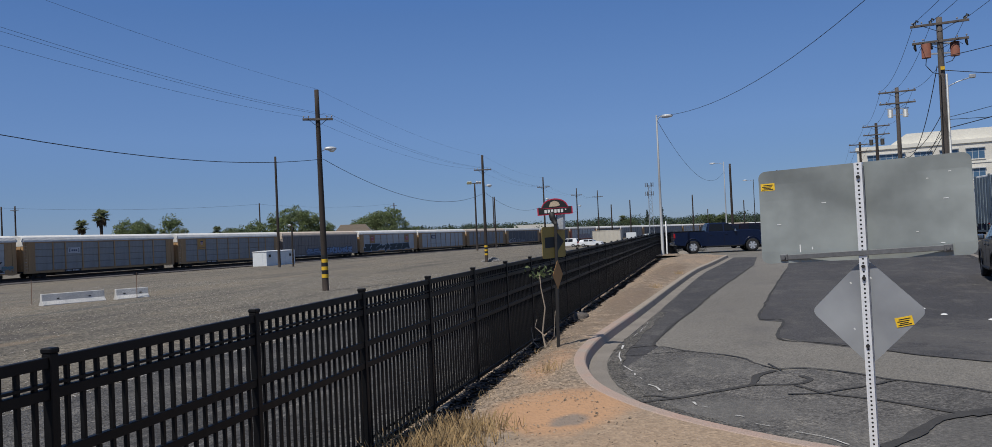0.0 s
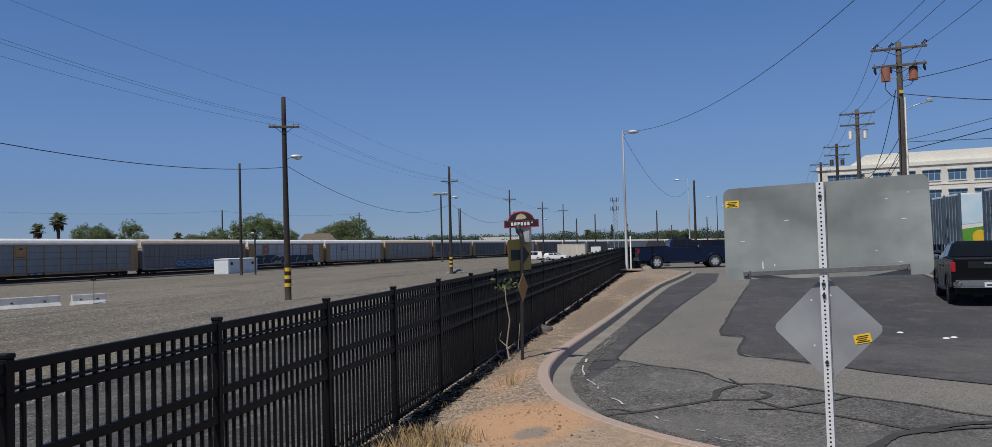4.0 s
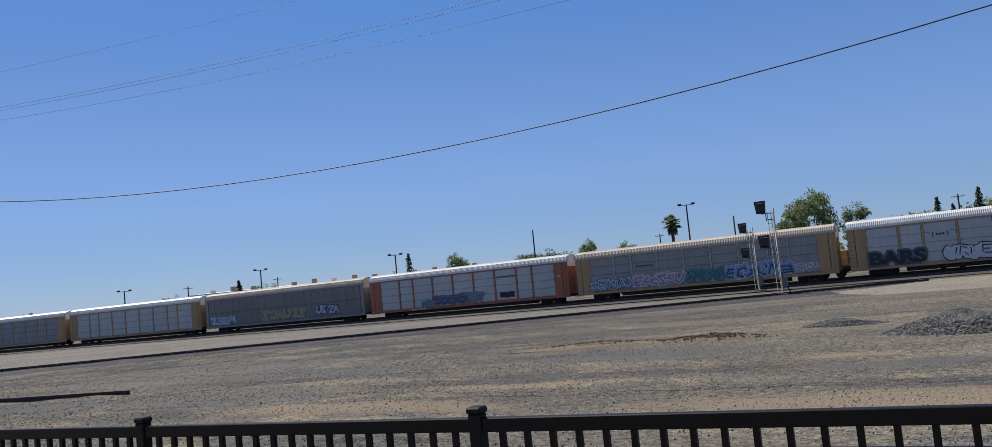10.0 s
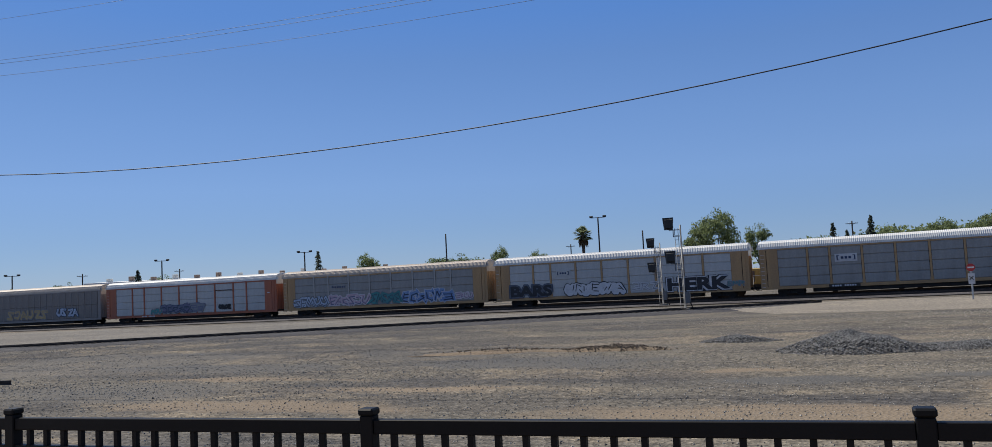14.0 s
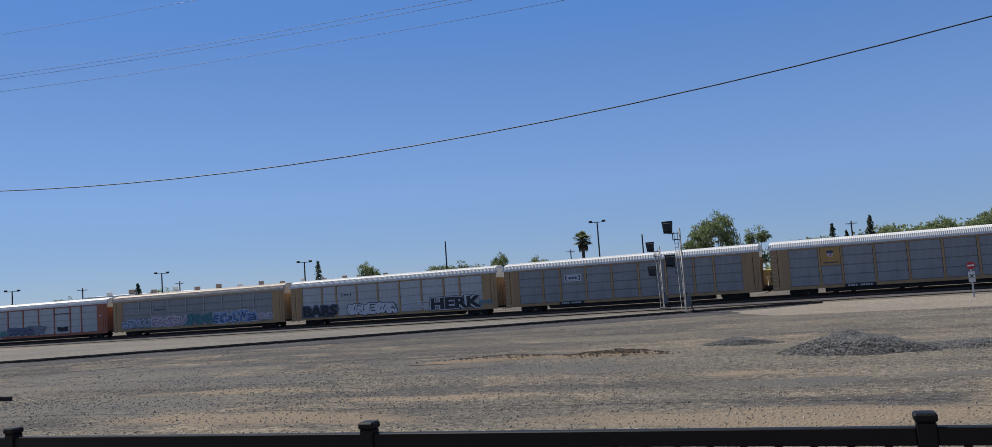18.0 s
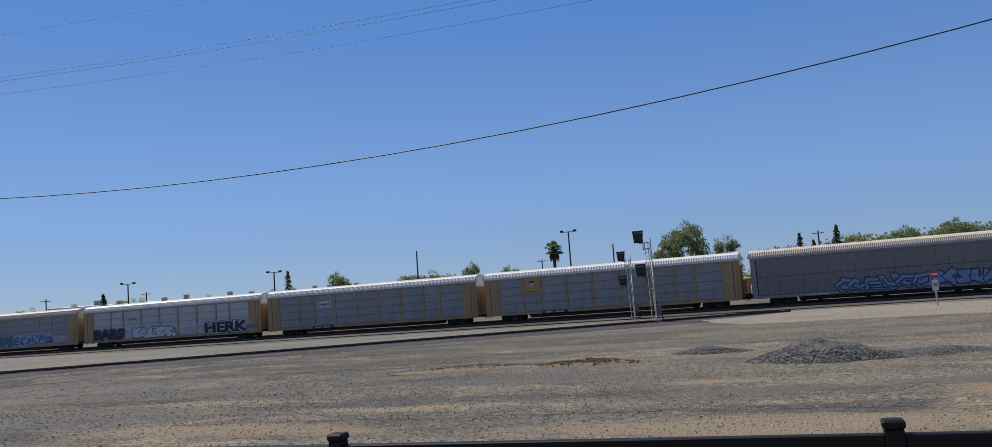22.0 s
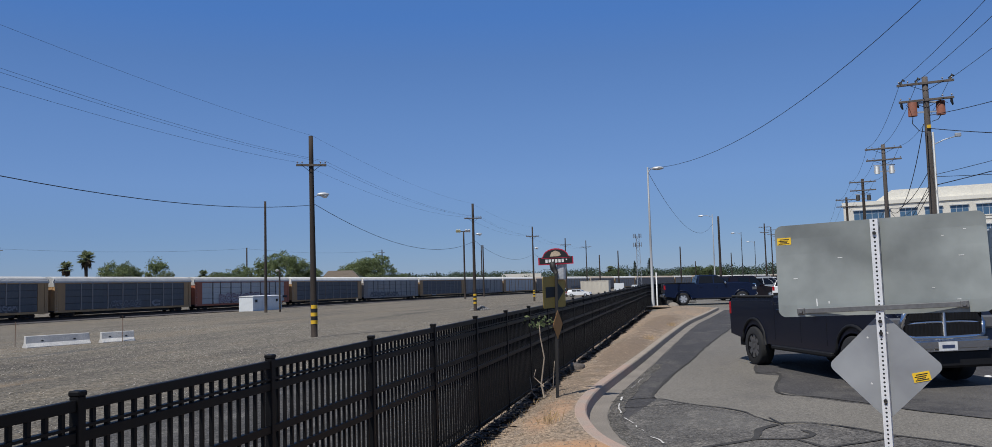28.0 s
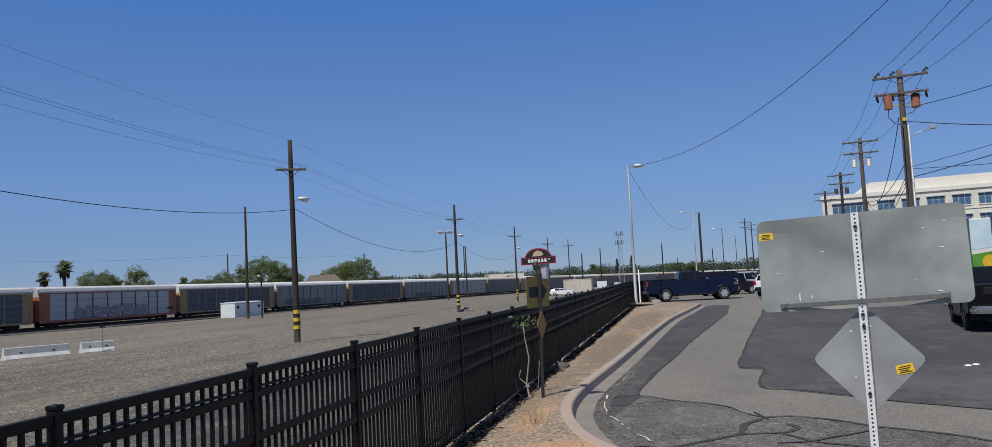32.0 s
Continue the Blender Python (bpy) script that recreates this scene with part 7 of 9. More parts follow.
def leaves(bm, n, centre, spread, size, rnd, mi=0):
    for _ in range(n):
        p = Vector(centre) + Vector([max(-1.7, min(1.7, rnd.gauss(0, 1))) * q for q in spread])
        e = Euler((rnd.uniform(-1.2, 1.2), rnd.uniform(-1.2, 1.2), rnd.uniform(0, 6.28))).to_matrix()
        s = size * rnd.uniform(0.6, 1.3)
        vs = [bm.verts.new(p + e @ Vector(q) * s) for q in ((-0.5, 0, 0), (0, -0.28, 0.05), (0.5, 0, 0), (0, 0.28, 0.05))]
        bm.faces.new(vs).material_index = mi


bm = fresh()
rnd = random.Random(8)
leaves(bm, 60, (-0.03, 0, 1.36), (0.13, 0.12, 0.05), 0.07, rnd)
tagged(part("leaves", bm, LEAF, shrub), kind="stuff")
stump = thing("tree_stump", "short weathered tree stump", "stump", pose(-2.45, 17.6, fence_z(17.6) + 0.03))
bm = fresh()
tube(bm, [(0, 0, -0.1), (0, 0, 0.18), (0.01, 0, 0.24)], [0.17, 0.16, 0.15], 12)
part("trunk", bm, WOODGREY, stump)
# dry grass at the railings' foot
STRAW = mat("dry_grass", (0.43, 0.30, 0.15), 0.9, vary=0.3, scale=8, island=0.35)


def grass(name, n, area, h, seed, label, material):
    rnd = random.Random(seed)
    verts, faces = [], []
    for _ in range(n):
        x, y = rnd.gauss((area[0] + area[1]) / 2, (area[1] - area[0]) / 4), rnd.uniform(*area[2:])
        z = verge_at(x, y) - 0.02
        a, l = rnd.uniform(0, 6.28), h * rnd.uniform(0.4, 1.2)
        dx, dy = math.cos(a) * 0.005, math.sin(a) * 0.005
        bx, by = rnd.gauss(0, 0.25) * l, rnd.gauss(0, 0.25) * l
        i = len(verts)
        verts += [(x - dx, y - dy, z), (x + dx, y + dy, z), (x + bx * 0.5, y + by * 0.5, z + l * 0.65), (x + bx, y + by, z + l)]
        faces += [(i, i + 1, i + 2), (i, i + 2, i + 3)]
    me = bpy.data.meshes.new(name)
    me.from_pydata(verts, [], faces)
    me.materials.append(material)
    return tagged(new(name, me), label, "grass", kind="stuff")


grass("dry_grass", 2600, (-2.75, -1.75, 6.0, 8.3), 0.2, 31, "tufts of dry straw-coloured grass by the railings", STRAW)
grass("dry_grass", 260, (-2.75, -2.3, 8.5, 14.0), 0.1, 32, "sparse dry grass along the railings", STRAW)
for gx, gy in ((-1.9, 10.9), (-1.35, 24.5), (-0.9, 31.0)):
    grass("dry_tuft", 70, (gx - 0.15, gx + 0.15, gy - 0.15, gy + 0.15), 0.14, 33, "single dry tuft of weeds", STRAW)
# bark mulch and edging under the railings
MULCH = mat("dark_mulch", (0.06, 0.05, 0.045), 0.95, vary=0.5, scale=9, bump=0.6, bscale=40, island=0.4)
rnd = random.Random(41)
verts, faces = [], []
for _ in range(6500):
    y = 5 + 45 * rnd.random() ** 1.5
    x = -2.72 + abs(rnd.gauss(0, 0.11))
    z = verge_at(x, y) + 0.012 + abs(rnd.gauss(0, 0.02))
    a = rnd.uniform(0, 3.14)
    l, w = rnd.uniform(0.03, 0.1), rnd.uniform(0.01, 0.03)
    i = len(verts)
    for u, v, k in ((-l, -w, 0), (l, -w, 0.01), (l, w, 0), (-l, w, 0.02)):
        verts.append((x + u * math.cos(a) - v * math.sin(a), y + u * math.sin(a) + v * math.cos(a), z + k))
    faces.append((i, i + 1, i + 2, i + 3))
me = bpy.data.meshes.new("bark_mulch")
me.from_pydata(verts, [], faces)
me.materials.append(MULCH)
tagged(new("bark_mulch", me), "dark shredded mulch along the foot of the railings", "mulch", kind="stuff")
# gravel and chips on the verge
verts, faces = [], []
for _ in range(17000):
    i = rnd.randrange(10, len(KLINE) - 12)
    k = rnd.random() ** 0.8
    p = inner[i].lerp(outer[i], k) + Vector((0, rnd.uniform(-0.2, 0.2), 0))
    if not 7 < p.y < 50 or k < 0.08:
        continue
    z = verge_z(p.x, p.y, k) + 0.004
    s = rnd.uniform(0.005, 0.012) if rnd.random() < 0.88 else rnd.uniform(0.012, 0.024)
    i0 = len(verts)
    for q in ((1, 0, 0), (-0.6, 0.8, 0), (-0.6, -0.8, 0), (0.1, 0, 0.7)):
        verts.append(Vector((p.x, p.y, z)) + Vector(q) * s * rnd.uniform(0.6, 1.3))
    faces += [(i0, i0 + 1, i0 + 3), (i0 + 1, i0 + 2, i0 + 3), (i0 + 2, i0, i0 + 3)]
me = bpy.data.meshes.new("verge_chips")
me.from_pydata(verts, [], faces)
me.materials.append(mat("chips", (0.32, 0.245, 0.175), 0.95, vary=0.3, scale=20, island=0.45))
tagged(new("verge_chips", me), "stone chips and bark on the verge", "gravel", kind="stuff")


LAMPCOL = mat("lamp_column_paint", (0.30, 0.31, 0.32), 0.55, 0.1, vary=0.12, scale=3)


# ---- steel street lamp at the end of the railings ----
def steel_lamp(x, y, base, top, arm_len, turn, label, dark=False):
    ob = thing("street_lamp", label, "street lamp", pose(x, y, base))
    h = top - base
    bm = fresh()
    tube(bm, [(0, 0, 0), (0, 0, h * 0.5), (0, 0, h)], [0.095, 0.072, 0.048], 10)
    part("column", bm, DARKSTEEL if dark else LAMPCOL, ob)
    bm = fresh()
    box(bm, -0.2, 0.2, -0.2, 0.2, -0.1, 0.06, 0.02)
    part("footing", bm, CONCRETE, ob)
    bm = fresh()
    tube(bm, [(0, 0, h - 0.35), (0, arm_len * 0.5, h - 0.12), (0, arm_len, h - 0.1)], 0.03, 6)
    arm = part("arm", bm, LAMPCOL, ob, at=pose(0, 0, 0, 0, 0, turn))
    bm = fresh()
    bmesh.ops.create_uvsphere(bm, u_segments=12, v_segments=8, radius=1.0)
    for v in bm.verts:
        v.co = Vector((v.co.x * 0.16, arm_len + 0.25 + v.co.y * 0.38, h - 0.1 + v.co.z * 0.11))
    part("lamp_head", bm, LAMPGREY, arm, "grey lamp head", smooth=True)
    return ob


steel_lamp(-2.5, 51.6, 0.12, 8.56, 0.35, -95, "pale steel street lamp by the end of the railings")
pipe = thing("marker_pipe", "thin white plastic pipe post", "post", pose(-2.28, 52.4, 0.1))
bm = fresh()
tube(bm, [(0, 0, 0), (0, 0, 2.1)], 0.04, 8)
part("pipe", bm, WHITEPAINT, pipe)
rock = thing("rock", "pale broken lump of concrete", "rock", pose(-1.3, 51.2, 0.2))
bm = fresh()
bmesh.ops.create_icosphere(bm, subdivisions=2, radius=0.35)
for v in bm.verts:
    v.co *= 1 + 0.25 * noise.noise(v.co * 3)
    v.co.z *= 0.6
part("stone", bm, CONCRETE, rock)
for az, d, top, turn in ((-1.3, 108, 9.8, 70), (-3.08, 150, 9.7, 70), (-3.9, 190, 9.8, 70)):
    x, y = polar(az, d)
    steel_lamp(x, y, road_z(y), top, 1.2, turn, "steel street lamp down the road", d > 140)
for az, d, top in ((-1.68, 112, 9.8), (-4.55, 195, 13.8), (-4.95, 230, 15.0), (-5.3, 265, 15.0), (-5.6, 300, 15.0), (-2.4, 240, 9.0), (-0.1, 240, 7.0)):
    x, y = polar(az, d)
    wood_pole(x, y, road_z(y), top, "dark timber pole down the road", [(top - 0.8, 2.4), (top - 2.0, 2.0)] if d > 190 and top > 12 else (), None, False, 0.18, 0.13, name="distant_pole")


# ---- utility poles along the road's far side ----
CAN = mat("transformer_rust", (0.21, 0.065, 0.035), 0.75, vary=0.3, scale=5, col2=(0.11, 0.045, 0.03))
X1, X2, X3, X4, X5 = polar(-14.3, 49.5), polar(-11.8, 74), polar(-10.53, 99), polar(-9.55, 122), polar(-8.75, 178)
XN = (11.5, 18.0)
for i, (p, top) in enumerate(((X1, 12.0), (X2, 12.1), (X3, 12.1), (X4, 12.2), (X5, 12.1))):
    ob = wood_pole(*p, road_z(p[1]), top, ("timber utility pole with two rusty transformers", "timber utility pole with grey transformers", "timber utility pole with double crossarms")[min(i, 2)],
                   [(top - 0.35, 2.7), (top - 1.25, 2.6)], None, False, 0.2, 0.14, wood=WOODGREY if i < 2 else None, arm_turn=-12, name="utility_pole")
    if i < 3:
        zt = top - road_z(p[1]) - (2.05 if i == 0 else 2.35)
        for s in (-1, 1):
            bm = fresh()
            r = 0.225 if i == 0 else 0.2
            tube(bm, [(s * 0.68 if i == 0 else s * 0.55, 0, zt), (s * 0.68 if i == 0 else s * 0.55, 0, zt + (0.72 if i == 0 else 0.6))], r, 12)
            part("transformer", bm, CAN if i == 0 else (STEELGREY if i == 1 else DARKSTEEL), ob, "rusty red transformer can" if i == 0 else "grey transformer can")
        bm = fresh()
        for dz in (0.15, 0.65):
            box(bm, -0.8, 0.8, -0.04, 0.04, zt + dz, zt + dz + 0.08)
        part("transformer_rack", bm, STEELGREY, ob)
    if i == 0:
        bm = fresh()
        tube(bm, [(0.2, -0.1, 0), (0.2, -0.1, 9.0)], 0.06, 8)
        part("conduit", bm, STEELGREY, ob, "grey conduit pipe")
        base = road_z(p[1])
        for q in (-1.15, -0.42, 1.15):  # black pin insulators on the upper arm, hanging ones under the lower
            bm = fresh()
            tube(bm, [(q, -0.14, 11.65 - base), (q, -0.14, 11.80 - base), (q + 0.10, -0.14, 11.94 - base), (q + 0.2, -0.14, 11.86 - base)], [0.05, 0.08, 0.07, 0.05], 7)
            part("insulator", bm, BLACKPAINT, ob, "black bell insulator", at=pose(0, 0, 0, 0, 0, -12))
            bm = fresh()
            tube(bm, [(q * 1.02, -0.14, 10.72 - base), (q * 1.02, -0.14, 10.55 - base), (q * 1.02 + 0.05, -0.14, 10.36 - base)], [0.05, 0.075, 0.04], 7)
            part("cutout", bm, BLACKPAINT, ob, "black fuse cutout", at=pose(0, 0, 0, 0, 0, -12))
        for q, w in ((-0.68, -0.60), (0.68, 0.60)):
            bm = fresh()
            tube(bm, [(q, 0, 9.92 - base + 0.72), (q, 0, 10.18 - base + 0.72 - 0.1)], [0.05, 0.035], 7)
            tube(bm, [(q, 0, 10.7 - base), (q * 1.3, -0.1, 10.62 - base), (q * 1.5, -0.14, 10.4 - base + 0.1)], 0.012, 5)
            part("bushing", bm, BLACKPAINT, ob, "dark bushing and jumper lead")
        bm = fresh()
        tube(bm, [(-0.68, 0, 9.95 - base), (-0.75, -0.1, 9.55 - base), (-0.45, -0.12, 9.15 - base), (-0.15, -0.15, 9.05 - base)], 0.02, 6)
        tube(bm, [(0.68, 0, 9.95 - base), (0.5, -0.1, 9.7 - base), (0.2, -0.15, 9.6 - base)], 0.02, 6)
        tube(bm, [(-0.1, -0.2, 9.0 - base), (-0.14, -0.2, 5.0 - base), (-0.12, -0.2, 0.4 - base)], 0.022, 6)
        part("jumper_cable", bm, BLACKWIRE, ob, "loose black cables")
        bm = fresh()
        tube(bm, [(0.15, 0, 8.35 - base), (0.7, -0.1, 8.6 - base), (1.3, -0.2, 8.75 - base)], 0.03, 6)
        box(bm, 1.2, 1.5, -0.28, -0.14, 8.7 - base, 8.9 - base, 0.03)
        part("camera_arm", bm, STEELGREY, ob, "pale camera on a short arm")
        bm = fresh()
        box(bm, -0.1, 0.1, -0.24, -0.2, 9.25 - base, 9.42 - base)
        part("tag_plate", bm, YELLOW, ob, "yellow tag plate")
wood_pole(*XN, road_z(18), 14.3, "timber utility pole beside the road", [(11.8, 2.7), (10.9, 2.6)], None, False, 0.2, 0.14, arm_turn=-12)
LINE = [(XN, 12.0), (X1, 11.8), (X2, 11.9), (X3, 11.9), (X4, 12.0), (X5, 11.9)]
for (p, z), (q, w) in zip(LINE, LINE[1:]):
    for dx in (-1.2, -0.35, 1.2):
        wire(at(p, z, dx), at(q, w, dx), 0.4 if p is XN else 0.7, 0.012)
    if p is not XN:
        wire(at(p, z - 4.6), at(q, w - 4.8), 0.9, 0.02, "overhead_cable", "thick black overhead cable")
        wire(at(p, z - 5.6), at(q, w - 5.6), 0.7, 0.015)
for z0, end, sag, r in ((9.95, (22.0, 30.0, 12.2), 0.9, 0.018), (9.25, (22.0, 30.0, 5.9), 0.5, 0.02), (6.8, (22.0, 30.0, 9.0), 0.35, 0.014), (6.25, (22.0, 30.0, 8.6), 0.3, 0.022), (6.7, (22.0, 30.0, 5.0), 0.1, 0.014)):
    wire(at(X1, z0, 0.15), end, sag, r, "overhead_cable", "black overhead cable from a transformer pole")
wire(at(X1, 9.5, -0.2), at(X2, 6.7, 0.3), 1.6, 0.022)
wire(at(X1, 6.5), at(X2, 3.4), 0.2, 0.018)
wire(at(X1, 6.1), at(X2, 3.0), 0.2, 0.018)
wire(at(X2, 6.6, 0.3), (17.5, 70, 3.6), 0.2, 0.018)
wire((-2.5, 51.6, 8.5), (11.4, 18.0, 14.0), 2.6, 0.012, "overhead_cable", "black service cable to the street lamp")
wire((-2.45, 51.6, 8.2), (*polar(-1.3, 108), 8.6), 2.2, 0.012)


# ---- vehicles ----
GLASS = plain("car_glass", (0.008, 0.009, 0.011), 0.06)
GLASS.node_tree.nodes["Principled BSDF"].inputs["Specular IOR Level"].default_value = 0.3
TYRE = mat("tyre_rubber", (0.016, 0.016, 0.017), 0.85, vary=0.3, scale=10)
CHROME = plain("chrome", (0.62, 0.63, 0.65), 0.16, 1.0)
RIM = plain("alloy_rim", (0.55, 0.56, 0.57), 0.35, 0.5)
RIMDARK = plain("black_rim", (0.16, 0.16, 0.165), 0.35, 0.6)
TAIL = plain("tail_lamp_red", (0.35, 0.01, 0.015), 0.2)
HEADLAMP = plain("headlamp", (0.16, 0.165, 0.175), 0.1, 0.4)
TRIM = mat("black_trim", (0.014, 0.014, 0.015), 0.6, vary=0.2, scale=10, spec=0.2)
DISH = plain("rim_dish", (0.20, 0.20, 0.205), 0.4, 0.5)


def paint(name, col):
    m = plain(name, col, 0.3, 0.0, 0.2)
    m.node_tree.nodes["Principled BSDF"].inputs["Specular IOR Level"].default_value = 0.3
    m.node_tree.nodes["Principled BSDF"].inputs["Coat Roughness"].default_value = 0.06
    return m


def wheel(parent, x, y, r, w, rim_mat, spokes=6):
    """A wheel at a hub: tyre, dished rim with spokes."""
    s = 1 if x > 0 else -1
    hub = new("wheel")
    hub.empty_display_size = 0.1
    hub.parent = parent
    hub.matrix_basis = pose(x, y, r)
    bm = fresh()
    tube(bm, [(-w / 2, 0, 0), (-w / 2, 0, 0), (-w * 0.42, 0, 0), (w * 0.42, 0, 0), (w / 2, 0, 0), (w / 2, 0, 0)], [r * 0.64, r * 0.93, r, r, r * 0.93, r * 0.64], 28, 0, False)
    part("tyre", bm, TYRE, hub)
    bm = fresh()
    tube(bm, [(s * w * 0.40, 0, 0), (s * w * 0.48, 0, 0), (s * w * 0.30, 0, 0), (s * w * 0.28, 0, 0)], [r * 0.66, r * 0.62, r * 0.56, 0.05], 24)
    for k in range(spokes):
        a = 2 * math.pi * k / spokes
        c, q = math.cos(a), math.sin(a)
        n = (-q, c)
        b0, b1 = 0.05 * r / 0.4, 0.045 * r / 0.4
        pts = [(c * r * 0.1 + n[0] * b0, q * r * 0.1 + n[1] * b0), (c * r * 0.6 + n[0] * b1, q * r * 0.6 + n[1] * b1), (c * r * 0.6 - n[0] * b1, q * r * 0.6 - n[1] * b1), (c * r * 0.1 - n[0] * b0, q * r * 0.1 - n[1] * b0)]
        prism(bm, pts, "x", *sorted((s * w * 0.32, s * w * 0.44)), 1)
    tube(bm, [(s * w * 0.3, 0, 0), (s * w * 0.47, 0, 0)], 0.055, 10, 1)
    part("rim", bm, (TRIM if rim_mat is RIMDARK else DISH, rim_mat), hub, "spoked rim")
    return hub


def arch(cy, r, z0, n=9):
    out = []
    for i in range(n + 1):
        a = math.pi * i / n
        out.append((cy + r * math.cos(a), max(z0, r * 0.92 * math.sin(a) + 0.36)))
    return out


def pickup(label, col, m, lift=0.0, rim=None, scale=1.0, group=""):
    """A crew-cab pickup; its front looks along +y."""
    car = thing("pickup_truck", label, "pickup truck", m, group)
    z = lift
    body_w = 0.99 * scale
    r = 0.405 * scale
    fy, ry = 1.98 * scale, -1.72 * scale
    S = scale
    out = [(-2.86 * S, 0.58 + z), (-2.90 * S, 1.36 + z), (-0.90 * S, 1.38 + z), (-0.86 * S, 1.30 + z), (1.22 * S, 1.31 + z), (2.0 * S, 1.28 + z), (2.66 * S, 1.20 + z), (2.86 * S, 1.04 + z), (2.90 * S, 0.62 + z)]
    a1 = [(y, q + z) for y, q in arch(fy, 0.50 * S, 0.46)]
    a2 = [(y, q + z) for y, q in arch(ry, 0.50 * S, 0.46)]
    out += [(fy + 0.56 * S, 0.46 + z)] + a1 + [(fy - 0.56 * S, 0.44 + z), (ry + 0.56 * S, 0.44 + z)] + a2 + [(ry - 0.56 * S, 0.5 + z)]
    bm = fresh()
    prism(bm, out, "x", -body_w, body_w)
    bmesh.ops.bevel(bm, geom=[e for e in bm.edges if abs(e.verts[0].co.x) > body_w - 0.001 and abs(e.verts[0].co.x - e.verts[1].co.x) < 0.001 and min(e.verts[0].co.z, e.verts[1].co.z) > 1.05 + z], offset=0.05, segments=2, affect="EDGES")
    body = part("body", bm, col, car)
    bm = fresh()
    prism(bm, [(0.9 * S, 1.2 + z), (0.9 * S, 1.43 + z), (1.9 * S, 1.42 + z), (2.5 * S, 1.36 + z), (2.78 * S, 1.28 + z), (2.87 * S, 1.2 + z), (2.87 * S, 1.05 + z)], "x", -0.76 * S, 0.76 * S)
    bmesh.ops.bevel(bm, geom=[e for e in bm.edges if min(e.verts[0].co.z, e.verts[1].co.z) > 1.19 + z], offset=0.07, segments=3, affect="EDGES")
    part("bonnet", bm, col, car)
    # cab
    bm = fresh()
    lo = [(-0.92, -0.86), (0.92, -0.86), (0.92, 1.28), (-0.92, 1.28)]
    hi = [(-0.70, -0.70), (0.70, -0.70), (0.70, 0.48), (-0.70, 0.48)]
    vl = [bm.verts.new((x * S, y * S, 1.28 + z)) for x, y in lo]
    vh = [bm.verts.new((x * S, y * S, (1.90 + z) if S == 1 else 1.86 + z)) for x, y in hi]
    bm.faces.new(vh)
    for i in range(4):
        bm.faces.new((vl[i], vl[(i + 1) % 4], vh[(i + 1) % 4], vh[i]))
    bmesh.ops.recalc_face_normals(bm, faces=bm.faces)
    bmesh.ops.bevel(bm, geom=[e for e in bm.edges if max(e.verts[0].co.z, e.verts[1].co.z) > 1.5 + z], offset=0.07, segments=3, affect="EDGES")
    cab = part("cab", bm, col, car)
    zt = 1.90 if S == 1 else 1.86

    def pane(name, pts, label):
        bm = fresh()
        f = bm.faces.new([bm.verts.new(p) for p in pts])
        r_ = bmesh.ops.extrude_face_region(bm, geom=[f])
        f.normal_update()
        for v in [g for g in r_["geom"] if isinstance(g, bmesh.types.BMVert)]:
            v.co -= f.normal * 0.012
        bmesh.ops.recalc_face_normals(bm, faces=bm.faces)
        part(name, bm, GLASS, cab, label)

    def on_cab(side, y, t):
        """A point on a cab side: t from belt to roof."""
        x = (0.92 + (0.69 - 0.92) * t) * side * S
        return Vector((x + side * 0.008, y * S, 1.28 + (zt - 1.28) * t + z))
    for side in (-1, 1):
        pane("side_window", [on_cab(side, 0.28, 0.14), on_cab(side, 1.04, 0.14), on_cab(side, 0.54, 0.86), on_cab(side, 0.28, 0.86)], "dark front side window")
        pane("side_window", [on_cab(side, -0.70, 0.14), on_cab(side, 0.20, 0.14), on_cab(side, 0.20, 0.86), on_cab(side, -0.60, 0.86)], "dark rear side window")
        bm = fresh()
        box(bm, *sorted((side * 0.95 * S, side * 1.16 * S)), 0.86 * S, 0.98 * S, 1.30 + z, 1.47 + z, 0.04)
        part("mirror", bm, CHROME if S == 1 else TRIM, car, "door mirror")
        for y in (0.30, -0.66):
            bm = fresh()
            box(bm, *sorted((side * body_w, side * (body_w + 0.03))), y * S, (y + 0.16) * S, 1.12 + z, 1.16 + z, 0.01)
            part("door_handle", bm, col, body)
        for y in (0.24, 1.16, -0.78):
            bm = fresh()
            box(bm, *sorted((side * (body_w - 0.002), side * (body_w + 0.003))), y * S - 0.006, y * S + 0.006, 0.55 + z, 1.27 + z)
            part("door_gap", bm, TRIM, body)
        bm = fresh()
        box(bm, *sorted((side * 0.66 * S, side * (body_w + 0.006))), 2.60 * S, 2.905 * S, 0.88 + z, 1.09 + z, 0.03)
        part("headlight", bm, HEADLAMP, car, "clear headlamp")
        bm = fresh()
        box(bm, *sorted((side * (body_w - 0.12), side * (body_w + 0.006))), -2.915 * S, -2.80 * S, 1.0 + z, 1.30 + z, 0.02)
        part("tail_lamp", bm, TAIL, car, "red tail lamp")
        bm = fresh()
        box(bm, *sorted((side * 0.80 * S, side * (body_w + 0.05))), -0.9 * S, 1.35 * S, 0.36 + z, 0.44 + z, 0.02)
        part("side_step", bm, TRIM, car, "black side step")
    pane("windscreen", [Vector((-0.84 * S, 1.115 * S, 1.44 + z)), Vector((0.84 * S, 1.115 * S, 1.44 + z)), Vector((0.66 * S, 0.60 * S, zt - 0.07 + z)), Vector((-0.66 * S, 0.60 * S, zt - 0.07 + z))], "dark windscreen")
